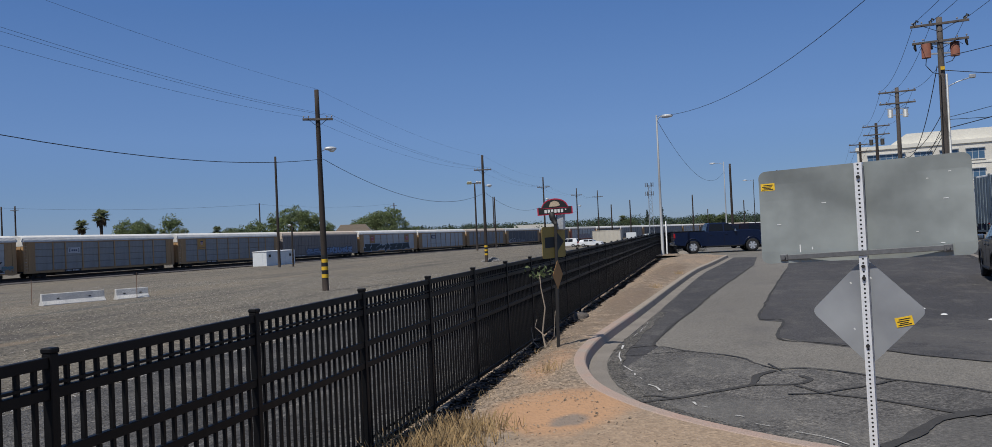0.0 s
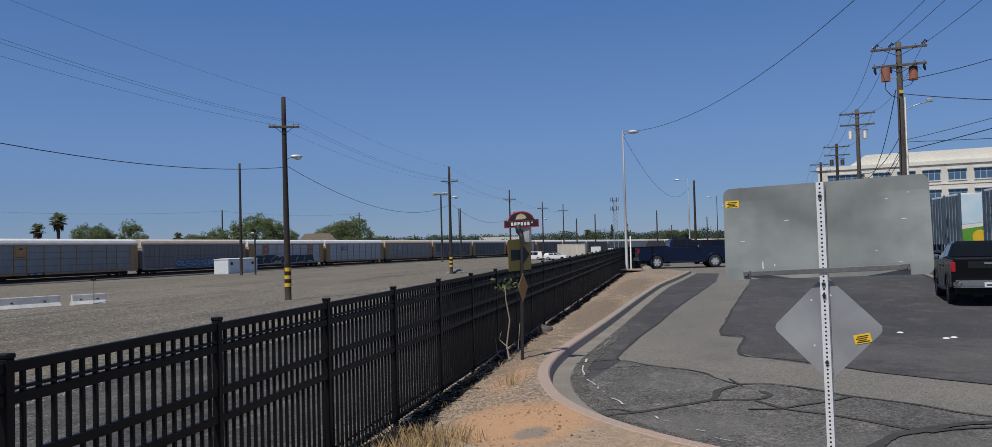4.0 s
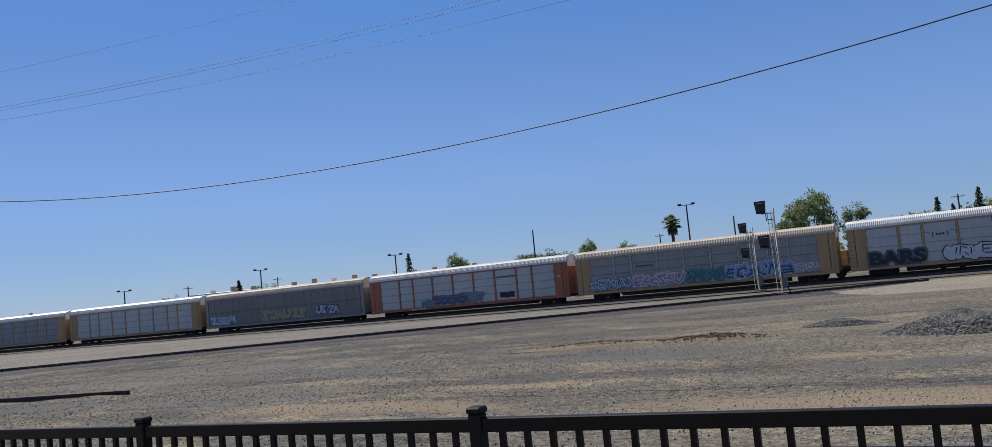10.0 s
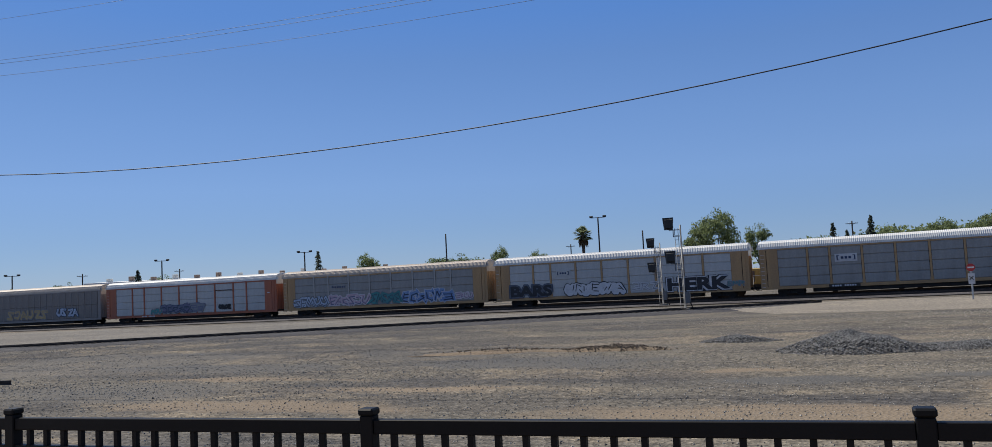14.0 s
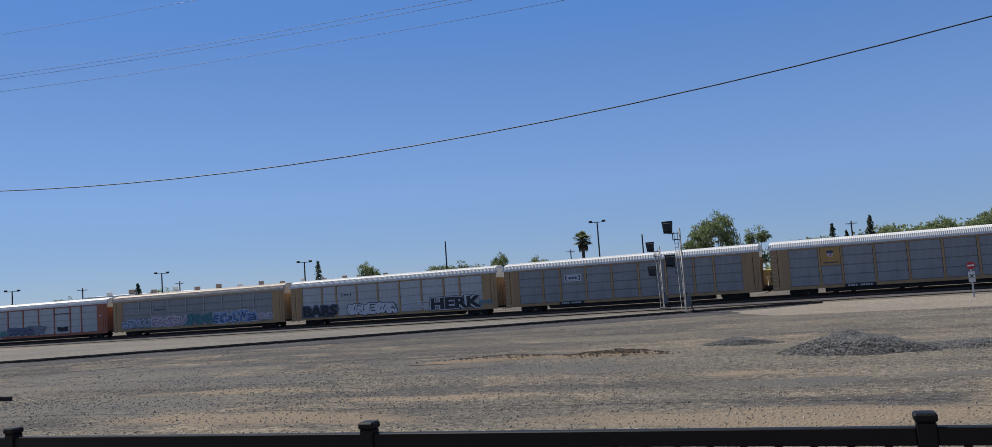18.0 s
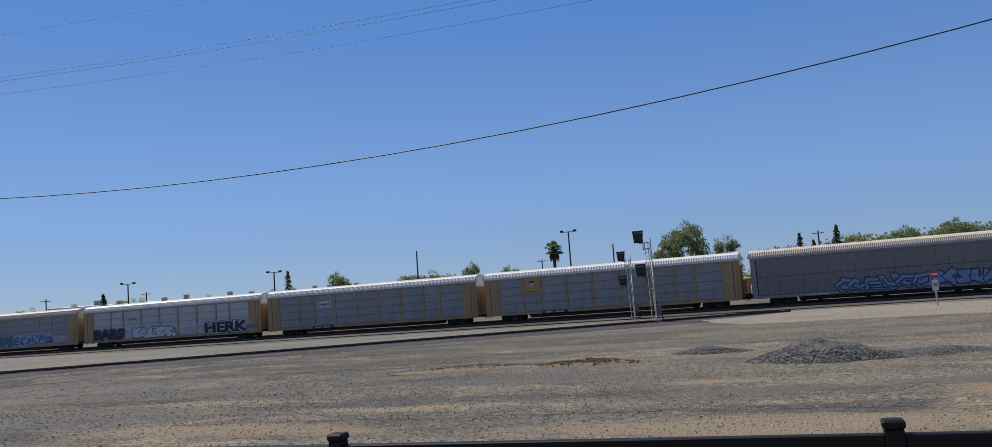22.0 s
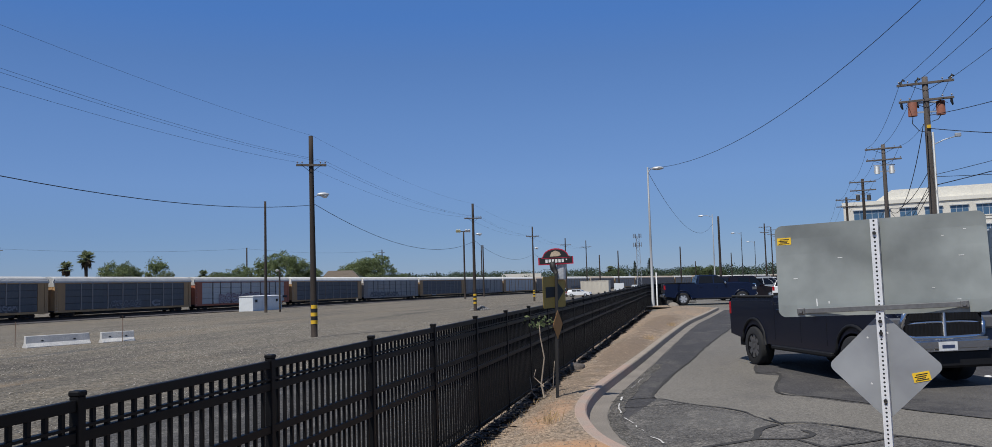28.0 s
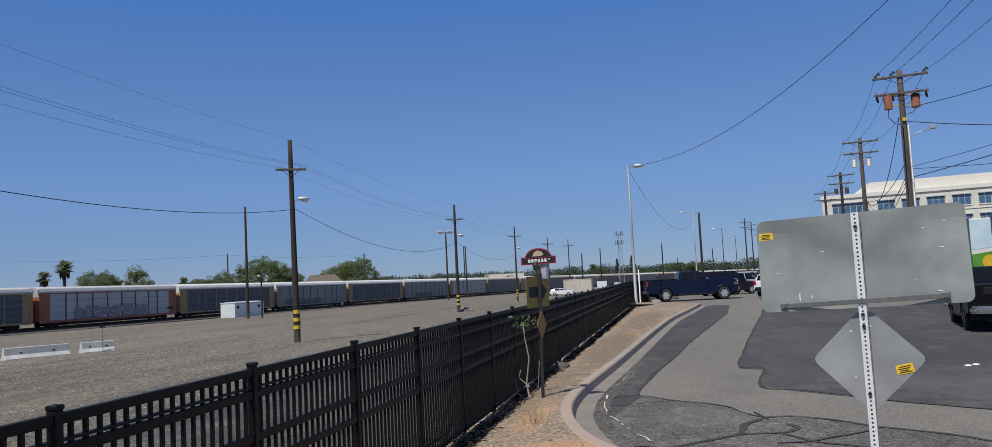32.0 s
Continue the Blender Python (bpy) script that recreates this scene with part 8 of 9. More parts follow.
    pane("rear_window", [Vector((0.82 * S, -0.85 * S, 1.42 + z)), Vector((-0.82 * S, -0.85 * S, 1.42 + z)), Vector((-0.64 * S, -0.735 * S, zt - 0.08 + z)), Vector((0.64 * S, -0.735 * S, zt - 0.08 + z))], "dark rear window")
    for side in (-1, 1):
        for cy in (fy, ry):
            bm = fresh()
            rim_ = [(cy + 0.52 * S * math.cos(a), 0.42 + z + 0.52 * S * math.sin(a)) for a in [math.pi * i / 12 for i in range(13)]]
            tube(bm, [(side * (body_w + 0.005), p, q) for p, q in rim_], 0.035, 6)
            part("wheel_arch_flare", bm, TRIM if rim is RIMDARK else col, body)
        bm = fresh()
        tube(bm, [(side * 0.93 * S, -2.84 * S, 1.40 + z), (side * 0.93 * S, -0.95 * S, 1.41 + z)], 0.03, 6)
        part("bed_rail", bm, TRIM, body, "black rail along the load bed")
    bm = fresh()
    box(bm, -0.55 * S, 0.55 * S, -2.912 * S, -2.89 * S, 1.10 + z, 1.30 + z, 0.01)
    part("tailgate_recess", bm, TRIM, body)
    bm = fresh()
    box(bm, -0.14 * S, 0.14 * S, -2.93 * S, -2.905 * S, 1.22 + z, 1.28 + z, 0.008)
    part("tailgate_handle", bm, CHROME, body, "chrome tailgate handle")
    bm = fresh()
    box(bm, -0.86 * S, 0.86 * S, -2.8 * S, -0.95 * S, 1.36 + z, 1.386 + z)
    part("bed_liner", bm, TRIM, car, "black load bed")
    bm = fresh()
    prism(bm, [(-0.70 * S, 0.76 + z), (0.70 * S, 0.76 + z), (0.72 * S, 1.04 + z), (0.58 * S, 1.24 + z), (-0.58 * S, 1.24 + z), (-0.72 * S, 1.04 + z)], "y", 2.80 * S, 2.945 * S)
    bmesh.ops.bevel(bm, geom=list(bm.edges), offset=0.035, segments=2, affect="EDGES")
    grille = part("grille", bm, TRIM, car, "black honeycomb grille")
    ring = [(-0.70, 0.80), (-0.73, 0.98), (-0.66, 1.16), (-0.50, 1.235), (0, 1.255), (0.50, 1.235), (0.66, 1.16), (0.73, 0.98), (0.70, 0.80), (0.52, 0.765), (0, 0.755), (-0.52, 0.765), (-0.70, 0.80)]
    for name, line, thick in (("grille_ring", ring, 0.042), ("grille_bar", [(0, 0.76), (0, 1.25)], 0.035), ("grille_bar", [(-0.71, 0.985), (-0.3, 1.01), (0.3, 1.01), (0.71, 0.985)], 0.022)):
        bm = fresh()
        tube(bm, [(p * S, (2.955 - 0.05 * abs(p)) * S, q + z) for p, q in line], thick * S, 8)
        part(name, bm, CHROME, grille, "chrome grille trim")
    for x0, x1, z0, z1 in ((-0.60, -0.05, 1.04, 1.20), (0.05, 0.60, 1.04, 1.20), (-0.67, -0.05, 0.80, 0.99), (0.05, 0.67, 0.80, 0.99)):
        bm = fresh()
        box(bm, x0 * S, x1 * S, 2.94 * S, 2.952 * S, z0 + z, z1 + z)
        part("mesh_insert", bm, TRIM, grille, "dark mesh insert")
        for i in range(9):
            q = (x0 + (x1 - x0) * (i + 0.5) / 9) * S
            bm = fresh()
            box(bm, q - 0.004, q + 0.004, 2.952 * S, 2.962 * S, z0 + z, z1 + z)
            part("slat", bm, TRIM, grille)
    for y0, y1, name in ((2.84, 3.02, "front_bumper"), (-3.04, -2.84, "rear_bumper")):
        bm = fresh()
        o, q = (y1, y0) if y0 > 0 else (y0, y1)
        prism(bm, [(-0.99 * S, (q - 0.12 * (1 if y0 > 0 else -1)) * S), (-0.99 * S, q * S), (-0.78 * S, o * S), (0.78 * S, o * S), (0.99 * S, q * S), (0.99 * S, (q - 0.12 * (1 if y0 > 0 else -1)) * S)], "z", 0.54 + z, 0.76 + z)
        bmesh.ops.recalc_face_normals(bm, faces=bm.faces)
        bmesh.ops.bevel(bm, geom=list(bm.edges), offset=0.06, segments=3, affect="EDGES")
        bp = part(name, bm, CHROME, car, "chrome bumper")
        bm = fresh()
        yy = (y1 if y0 > 0 else y0) * S
        box(bm, -0.16, 0.16, yy - 0.01, yy + 0.01, 0.56 + z, 0.70 + z)
        part("number_plate", bm, WHITEPAINT, bp, "white number plate")
        bm = fresh()
        box(bm, -0.11, 0.11, yy - 0.014, yy + 0.014, 0.60 + z, 0.65 + z)
        part("plate_bars", bm, LOGO_BLUE, bp)
    bm = fresh()
    box(bm, -0.85 * S, 0.85 * S, -2.7 * S, 2.7 * S, 0.34 + z * 0.6, 0.52 + z)
    part("chassis", bm, TRIM, car)
    bm = fresh()
    box(bm, -0.94 * S, 0.94 * S, 2.62 * S, 2.93 * S, 0.27 + z, 0.56 + z, 0.04)
    part("front_valance", bm, TRIM, car, "black lower valance")
    wheels = [wheel(car, sx * (0.86 + lift * 0.45) * S, y, r, (0.28 + lift * 0.3) * S, rim or RIM, 8 if rim is RIMDARK else 6) for y in (fy, ry) for sx in (-1, 1)]
    return car, wheels, r


def estate(label, col, m, h=1.75, ln=4.7, w=0.93, name="parked_car", category="car", group="cars parked in a row"):
    """A tall-bodied parked car; its front looks along +y."""
    car = thing(name, label, category, m, group)
    a = ln / 2
    fy, ry = a - 0.9, -a + 0.95
    out = [(-a, 0.45), (-a, 0.98), (a * 0.42, 1.0), (a * 0.95, 0.86), (a, 0.7), (a, 0.35), (fy + 0.42, 0.32)] + [(y, q - 0.08) for y, q in arch(fy, 0.38, 0.38)] + [(ry + 0.42, 0.30)] + [(y, q - 0.08) for y, q in arch(ry, 0.38, 0.38)]
    bm = fresh()
    prism(bm, out, "x", -w, w)
    bmesh.ops.bevel(bm, geom=[e for e in bm.edges if abs(e.verts[0].co.x) > w - 0.001 and abs(e.verts[0].co.x - e.verts[1].co.x) < 0.001 and min(e.verts[0].co.z, e.verts[1].co.z) > 0.6], offset=0.06, segments=2, affect="EDGES")
    part("body", bm, col, car)
    bm = fresh()
    lo = [(-w + 0.05, -a * 0.97), (w - 0.05, -a * 0.97), (w - 0.05, a * 0.45), (-w + 0.05, a * 0.45)]
    hi = [(-w + 0.22, -a * 0.86), (w - 0.22, -a * 0.86), (w - 0.22, a * 0.08), (-w + 0.22, a * 0.08)]
    vl = [bm.verts.new((x, y, 0.96)) for x, y in lo]
    vh = [bm.verts.new((x, y, h)) for x, y in hi]
    bm.faces.new(vh)
    for i in range(4):
        bm.faces.new((vl[i], vl[(i + 1) % 4], vh[(i + 1) % 4], vh[i]))
    bmesh.ops.recalc_face_normals(bm, faces=bm.faces)
    bmesh.ops.bevel(bm, geom=[e for e in bm.edges if max(e.verts[0].co.z, e.verts[1].co.z) > 1.2], offset=0.06, segments=2, affect="EDGES")
    cab = part("cab", bm, col, car)

    def glass(pts, label):
        bm = fresh()
        f = bm.faces.new([bm.verts.new(p) for p in pts])
        f.normal_update()
        n = f.normal.copy()
        back = [bm.verts.new(Vector(p) - n * 0.02) for p in pts]
        bm.faces.new(list(reversed(back)))
        bmesh.ops.recalc_face_normals(bm, faces=bm.faces)
        part("window", bm, GLASS, cab, label)
    for s in (-1, 1):
        q = lambda y, t: (s * ((w - 0.05) + (-0.17) * t + 0.008), y, 0.96 + (h - 0.96) * t)
        glass([q(-0.1 * a, 0.12), q(0.36 * a, 0.12), q(0.1 * a, 0.84), q(-0.1 * a, 0.84)], "dark side window")
        glass([q(-0.55 * a, 0.12), q(-0.14 * a, 0.12), q(-0.14 * a, 0.84), q(-0.55 * a, 0.84)], "dark side window")
        bm = fresh()
        box(bm, *sorted((s * (w - 0.16), s * (w + 0.005))), -a - 0.01, -a + 0.1, 0.72, 1.0, 0.02)
        part("tail_lamp", bm, TAIL, car, "red tail lamp")
        bm = fresh()
        box(bm, *sorted((s * (w - 0.35), s * (w + 0.005))), a * 0.93, a + 0.005, 0.64, 0.78, 0.02)
        part("headlight", bm, HEADLAMP, car, "clear headlamp")
        bm = fresh()
        box(bm, *sorted((s * w, s * (w + 0.16))), a * 0.30, a * 0.36, 1.0, 1.14, 0.02)
        part("mirror", bm, col, car)
    k = lambda t: (h - 0.96) * t + 0.96
    glass([(-w + 0.16, -a * 0.97 + 0.11 * a * 0.1 - 0.005, k(0.15)), (w - 0.16, -a * 0.97 + 0.011 * a - 0.005, k(0.15)), (w - 0.24, -a * 0.88 - 0.005, k(0.85)), (-w + 0.24, -a * 0.88 - 0.005, k(0.85))], "dark rear window")
    glass([(-w + 0.14, a * 0.41, k(0.14)), (w - 0.14, a * 0.41, k(0.14)), (w - 0.24, a * 0.155, k(0.84)), (-w + 0.24, a * 0.155, k(0.84))], "dark windscreen")
    for y, nm in ((a, "front_bumper"), (-a, "rear_bumper")):
        bm = fresh()
        box(bm, -w + 0.05, w - 0.05, y - 0.06, y + 0.06, 0.36, 0.60, 0.03)
        part(nm, bm, TRIM if y < 0 else col, car)
    for y in (fy, ry):
        for s in (-1, 1):
            wheel(car, s * (w - 0.12), y, 0.34, 0.22, RIM, 5)
    return car


BLUE = paint("paint_blue", (0.003, 0.008, 0.03))
NAVY = paint("paint_navy", (0.005, 0.007, 0.017))
BLACK = paint("paint_black", (0.002, 0.0022, 0.0028))
WHITE = paint("paint_white", (0.68, 0.69, 0.70))
SILVER = paint("paint_silver", (0.40, 0.42, 0.44))
MAROON = paint("paint_maroon", (0.012, 0.007, 0.009))

pickup("dark blue crew-cab pickup parked across the road's end", BLUE, pose(0.75, 56.4, road_z(56), 0, 0, -80))
pickup("black compact pickup parked at the roadside, seen from behind", BLACK, pose(8.4, 25.9, road_z(26), 0, 0, -11) @ Matrix.Scale(0.86, 4), rim=RIMDARK)
TRUCK, TRUCK_WHEELS, TRUCK_R = pickup("dark navy lifted pickup driving along the road", NAVY, pose(15, 62, road_z(62), 0, 0, 90), lift=0.04, rim=RIMDARK)
estate("black estate car with red tail lamps, parked behind the pickup", MAROON, pose(3.7, 66.5, road_z(66), 0, 0, -52), 1.8, 4.9)
estate("white car parked at the roadside", WHITE, pose(6.6, 60.5, road_z(60), 0, 0, -20), 1.45, 4.6)
for i, (col, txt, h) in enumerate(((SILVER, "silver", 1.7), (WHITE, "white", 1.5), (SILVER, "silver-grey", 1.75), (WHITE, "white", 1.7), (BLACK, "black", 1.5), (WHITE, "white", 1.75), (SILVER, "silver", 1.5), (WHITE, "white", 1.6))):
    estate(txt + " car parked in the row along the fence", col, pose(5.2 + 1.0 * i, 74.0 + 9.5 * i, road_z(74 + 9 * i), 0, 0, -50), h)
estate("white car standing in the yard", WHITE, pose(-27.6, 171.0, YARD, 0, 0, 78), 1.75, group="cars in the yard")
estate("white low car standing in the yard", WHITE, pose(-22.6, 168.5, YARD, 0, 0, -95), 1.4, group="cars in the yard")

# goods trailers and containers
MURALG = mat("mural_green", (0.13, 0.36, 0.05), 0.45, vary=0.35, scale=1.2)
MURALW = mat("mural_sky", (0.62, 0.70, 0.74), 0.45, vary=0.2, scale=0.8, col2=(0.42, 0.6, 0.7))
MURALY = mat("mural_sun", (0.70, 0.45, 0.03), 0.45, vary=0.15, scale=3)
REARSTEEL = mat("trailer_steel", (0.12, 0.155, 0.19), 0.4, 0.3, vary=0.35, scale=2)


def trailer(x, y, turn, label):
    """A box trailer with framed rear doors; its rear looks along -y."""
    ob = thing("box_trailer", label, "trailer", pose(x, y, road_z(y), 0, 0, turn), "trailers in the lot")
    bm = fresh()
    box(bm, -1.29, 1.29, 0.06, 13.4, 1.15, 3.98, 0.02)
    part("box_body", bm, WHITEPAINT, ob)
    for s in (-1, 1):
        bm = fresh()
        x0, x1 = sorted((s * 1.29, s * 1.30))
        prism(bm, [(0.1, 1.2), (13.3, 1.2), (13.3, 1.9), (9, 2.3), (5, 1.9), (2.2, 2.25), (0.1, 2.0)], "x", x0, x1)
        part("mural", bm, MURALG, ob, "green painted hills")
        bm = fresh()
        prism(bm, [(0.1, 2.25), (2.2, 2.45), (5, 2.1), (9, 2.5), (13.3, 2.1), (13.3, 3.9), (0.1, 3.9)], "x", x0, x1)
        part("mural", bm, MURALW, ob, "pale painted sky")
        bm = fresh()
        prism(bm, [(1.0 + 0.4 * math.cos(a * 0.52), 1.55 + 0.4 * math.sin(a * 0.52)) for a in range(12)], "x", *sorted((s * 1.30, s * 1.306)))
        part("mural", bm, MURALY, ob, "yellow painted disc")
        bm = fresh()
        box(bm, *sorted((s * 1.16, s * 1.30)), -0.02, 0.10, 0.95, 4.0, 0.01)
        part("door_post", bm, REARSTEEL, ob)
        bm = fresh()
        box(bm, *sorted((s * 0.02, s * 1.15)), 0.0, 0.06, 1.15, 3.88, 0.008)
        d = part("rear_door", bm, REARSTEEL, ob, "grey steel rear door")
        bm = fresh()
        for u in (0.25, 0.75):
            tube(bm, [(s * u, -0.03, 1.1), (s * u, -0.03, 3.85)], 0.02, 6)
        part("lock_rod", bm, REARSTEEL, d)
    bm = fresh()
    box(bm, -1.2, 1.2, 0.0, 0.1, 0.62, 0.74)
    box(bm, -0.5, -0.42, 0.0, 0.1, 0.7, 1.15)
    box(bm, 0.42, 0.5, 0.0, 0.1, 0.7, 1.15)
    part("underrun_bar", bm, REARSTEEL, ob)
    for y_ in (1.6, 2.9):
        for s in (-1, 1):
            wheel(ob, s * 1.0, y_, 0.5, 0.5, RIM, 5)
    bm = fresh()
    for s in (-1, 1):
        box(bm, s * 0.8 - 0.06, s * 0.8 + 0.06, 10.0, 10.12, 0, 1.15)
    part("landing_legs", bm, DARKSTEEL, ob)
    return ob


trailer(16.1, 56.0, -89, "white box trailer with green hill mural and steel doors")
trailer(15.8, 52.4, -89, "white box trailer with a painted landscape, beside another")
trailer(15.7, 45.8, -89, "white box trailer with hill mural, next to the road")
far_kerb = thing("far_kerb", "pale concrete kerb across the road", "kerb", kind="structure")
for k in range(9):
    a, b = Vector((7.6 + 0.42 * k, 27 + 2.6 * k, 0)), Vector((7.6 + 0.42 * (k + 1), 27 + 2.6 * (k + 1), 0))
    bm = fresh()
    box(bm, 0, 0.22, 0.01, (b - a).length - 0.01, -0.1, 0.13, 0.02)
    part("kerb_length", bm, CONCRETE, far_kerb, at=pose(a.x + 1.1, a.y, road_z(a.y), 0, 0, -9.2))
CONT = mat("container_cream", (0.55, 0.51, 0.43), 0.6, vary=0.2, scale=1.0, streak=0.2)
shed = thing("storage_container", "cream corrugated storage container in the yard", "container", pose(-23.2, 203.0, YARD, 0, 0, -6))
bm = fresh()
n = 44
for i in range(n):
    y0 = -3.4 + 6.8 * i / n
    d = 0.04 if i % 2 else 0.0
    box(bm, y0, y0 + 6.8 / n, -1.2 + d, 1.2 - d, 0.1, 3.1)
box(bm, -3.42, 3.42, -1.22, 1.22, 3.06, 3.2)
part("container_body", bm, CONT, shed)
for x, y, w, h in ((-14.8, 215, 1.3, 1.9), (-22.5, 260, 3.0, 2.4)):
    ob = thing("equipment_cabinet", "small pale equipment cabinet by the tracks", "cabinet", pose(x, y, YARD))
    bm = fresh()
    box(bm, -w / 2, w / 2, -0.6, 0.6, 0, h, 0.03)
    part("cabinet_body", bm, BOXPAINT, ob)

# ---- office building ----
STUCCO = mat("stucco_cream", (0.62, 0.59, 0.52), 0.85, vary=0.12, scale=0.3, bscale=4)
STUCCO2 = mat("stucco_light", (0.68, 0.655, 0.58), 0.85, vary=0.10, scale=0.3, bscale=4)
PANE = plain("office_glass", (0.06, 0.12, 0.20), 0.08, 0.0)
FRAMEW = plain("window_frame", (0.55, 0.56, 0.56), 0.4, 0.4)
office = thing("office_building", "cream stucco office block with ribbon windows and setback roof", "building", pose(*polar(-9.35, 176), road_z(176), 0, 0, -13))
bm = fresh()
box(bm, 0, 62, 0, 26, -0.5, 15.9)
part("wall", bm, STUCCO, office)
bm = fresh()
box(bm, -0.25, 62, -0.25, 26, 15.3, 16.0)
part("cornice", bm, STUCCO2, office)
bm = fresh()
prism(bm, [(5.5, 15.9), (8.6, 18.0), (60, 18.0), (60, 15.9)], "y", 1.2, 24)
part("roof_storey", bm, STUCCO2, office, "pale roof storey set back")
for z in (11.6, 7.9, 4.2):
    bm = fresh()
    box(bm, -0.1, 62, -0.12, 0.0, z, z + 0.35)
    part("string_course", bm, STUCCO2, office)


def office_window(x, z, w, h):
    bm = fresh()
    box(bm, x, x + w, -0.02, 0.3, z, z + h)
    win = part("window", bm, FRAMEW, office)
    n = max(2, round(w / 1.1))
    for i in range(n):
        for z0, z1 in ((0.06, h * 0.68), (h * 0.72, h - 0.06)):
            bm = fresh()
            box(bm, x + w * i / n + 0.05, x + w * (i + 1) / n - 0.05, -0.05, -0.02, z + z0, z + z1)
            part("pane", bm, PANE, win)
    bm = fresh()
    box(bm, x - 0.1, x + w + 0.1, -0.16, -0.0, z - 0.15, z)
    part("sill", bm, STUCCO2, win)
    bm = fresh()
    box(bm, x - 0.1, x + w + 0.1, -0.35, -0.0, z + h, z + h + 0.15)
    part("hood", bm, FRAMEW, win)


for z in (12.35, 8.65, 4.95, 1.2):
    office_window(1.8, z, 6.4, 1.95)
    for i in range(12):
        office_window(9.8 + 4.2 * i, z, 2.95, 1.95)

# long white works building behind the train
works = thing("works_building", "long low white-roofed works building with rooftop vents", "building", pose(-137, -152, -1.2, 0, 0, 120))
bm = fresh()
box(bm, 0, 73, 0, 30, 0, 7.4)
part("wall", bm, STUCCO, works)
bm = fresh()
prism(bm, [(-0.4, 7.4), (30.4, 7.4), (30.4, 7.7), (15, 8.2), (-0.4, 7.7)], "x", -0.5, 73.5)
part("roof", bm, WHITEPAINT, works, "white sheet roof")
VENTC = mat("vent_rust", (0.34, 0.24, 0.18), 0.7, vary=0.3, scale=2)
for i in range(14):
    bm = fresh()
    box(bm, 3 + 4.7 * i, 4.1 + 4.7 * i, 3.4, 4.5, 7.7, 8.6 + 0.3 * (i % 2), 0.05)
    part("roof_vent", bm, VENTC if i % 3 else STUCCO2, works, "boxy rooftop vent")
house = thing("house", "tan house roof showing behind the train", "house", pose(*polar(23.6, 250), -1, 0, 0, 20))
bm = fresh()
box(bm, -5.2, 5.2, -4, 4, 0, 5.6)
part("wall", bm, STUCCO, house)
bm = fresh()
prism(bm, [(-6, 5.4), (6, 5.4), (3.4, 8.3), (-3.4, 8.3)], "y", -4.5, 4.5)
part("roof", bm, mat("roof_brown", (0.32, 0.26, 0.2), 0.9, vary=0.3, scale=2), house, "brown tiled roof")
hall = thing("distant_hall", "long pale flat-roofed hall in the distance", "building", pose(*polar(13.2, 620), -1, 0, 0, 12))
bm = fresh()
box(bm, 4, 33, 0, 25, 0, 11.2)
part("wall", bm, STUCCO, hall)

# lattice tower
TOWERGREY = mat("tower_paint", (0.16, 0.18, 0.21), 0.6, 0.2, vary=0.15, scale=1)
tower = thing("lattice_tower", "grey steel lattice tower with antennas", "tower", pose(*polar(3.63, 360), -1))
bm = fresh()
for a in range(3):
    tube(bm, [(1.3 * math.cos(a * 2.09), 1.3 * math.sin(a * 2.09), 0), (0.75 * math.cos(a * 2.09), 0.75 * math.sin(a * 2.09), 22)], 0.1, 6)
part("legs", bm, TOWERGREY, tower)
for i in range(12):
    bm = fresh()
    r0, r1 = 1.3 - 0.55 * i / 12, 1.3 - 0.55 * (i + 1) / 12
    for a in range(3):
        tube(bm, [(r0 * math.cos(a * 2.09), r0 * math.sin(a * 2.09), 22 * i / 12), (r1 * math.cos((a + 1) * 2.09), r1 * math.sin((a + 1) * 2.09), 22 * (i + 1) / 12)], 0.05, 5)
    part("lattice", bm, TOWERGREY, tower)
for z in (21.2, 17.5):
    bm = fresh()
    for a in range(6):
        box(bm, -0.15, 0.15, -0.1, 0.1, z, z + 1.8, 0, 0, pose(1.6 * math.cos(a * 1.05), 1.6 * math.sin(a * 1.05), 0, 0, 0, a * 60))
    tube(bm, [(-1.7, 0, z + 0.5), (1.7, 0, z + 0.5)], 0.06, 5)
    tube(bm, [(0, -1.7, z + 0.5), (0, 1.7, z + 0.5)], 0.06, 5)
    part("antennas", bm, TOWERGREY, tower)

# light masts behind the train: bearing, distance, top, twin heads
for az, d, top, twin in ((105.06, 150, 12.6, 1), (115.43, 160, 11.7, 0), (124.86, 170, 10.0, 1), (133.69, 190, 10.3, 1), (141.92, 200, 8.6, 1), (102.14, 160, 10.3, 0), (89.08, 170, 10.0, 2), (106.97, 200, 10.2, 2), (138.2, 210, 8.8, 2), (132.65, 210, 9.1, 2)):
    x, y = polar(az, d)
    ob = wood_pole(x, y, -1.2, top, "dark light mast behind the train" if twin == 1 else "dark pole behind the train", [(top - 0.5, 2.2)] if twin == 2 else (), None, False, 0.17, 0.12, name="light_mast", arm_turn=az - 15)
    if twin == 1:
        bm = fresh()
        box(bm, -1.3, 1.3, -0.05, 0.05, top + 1.05, top + 1.15)
        part("lamp_bar", bm, DARKSTEEL, ob, at=pose(0, 0, 0, 0, 0, az - 15))
        for s in (-1, 1):
            bm = fresh()
            box(bm, s * 1.2 - 0.3, s * 1.2 + 0.3, -0.2, 0.2, top + 1.1, top + 1.45, 0.05)
            part("floodlight", bm, DARKSTEEL, ob, at=pose(0, 0, 0, 0, 0, az - 15))


# ---- trees ----
TRUNK = mat("bark", (0.12, 0.085, 0.06), 0.95, vary=0.4, scale=6)


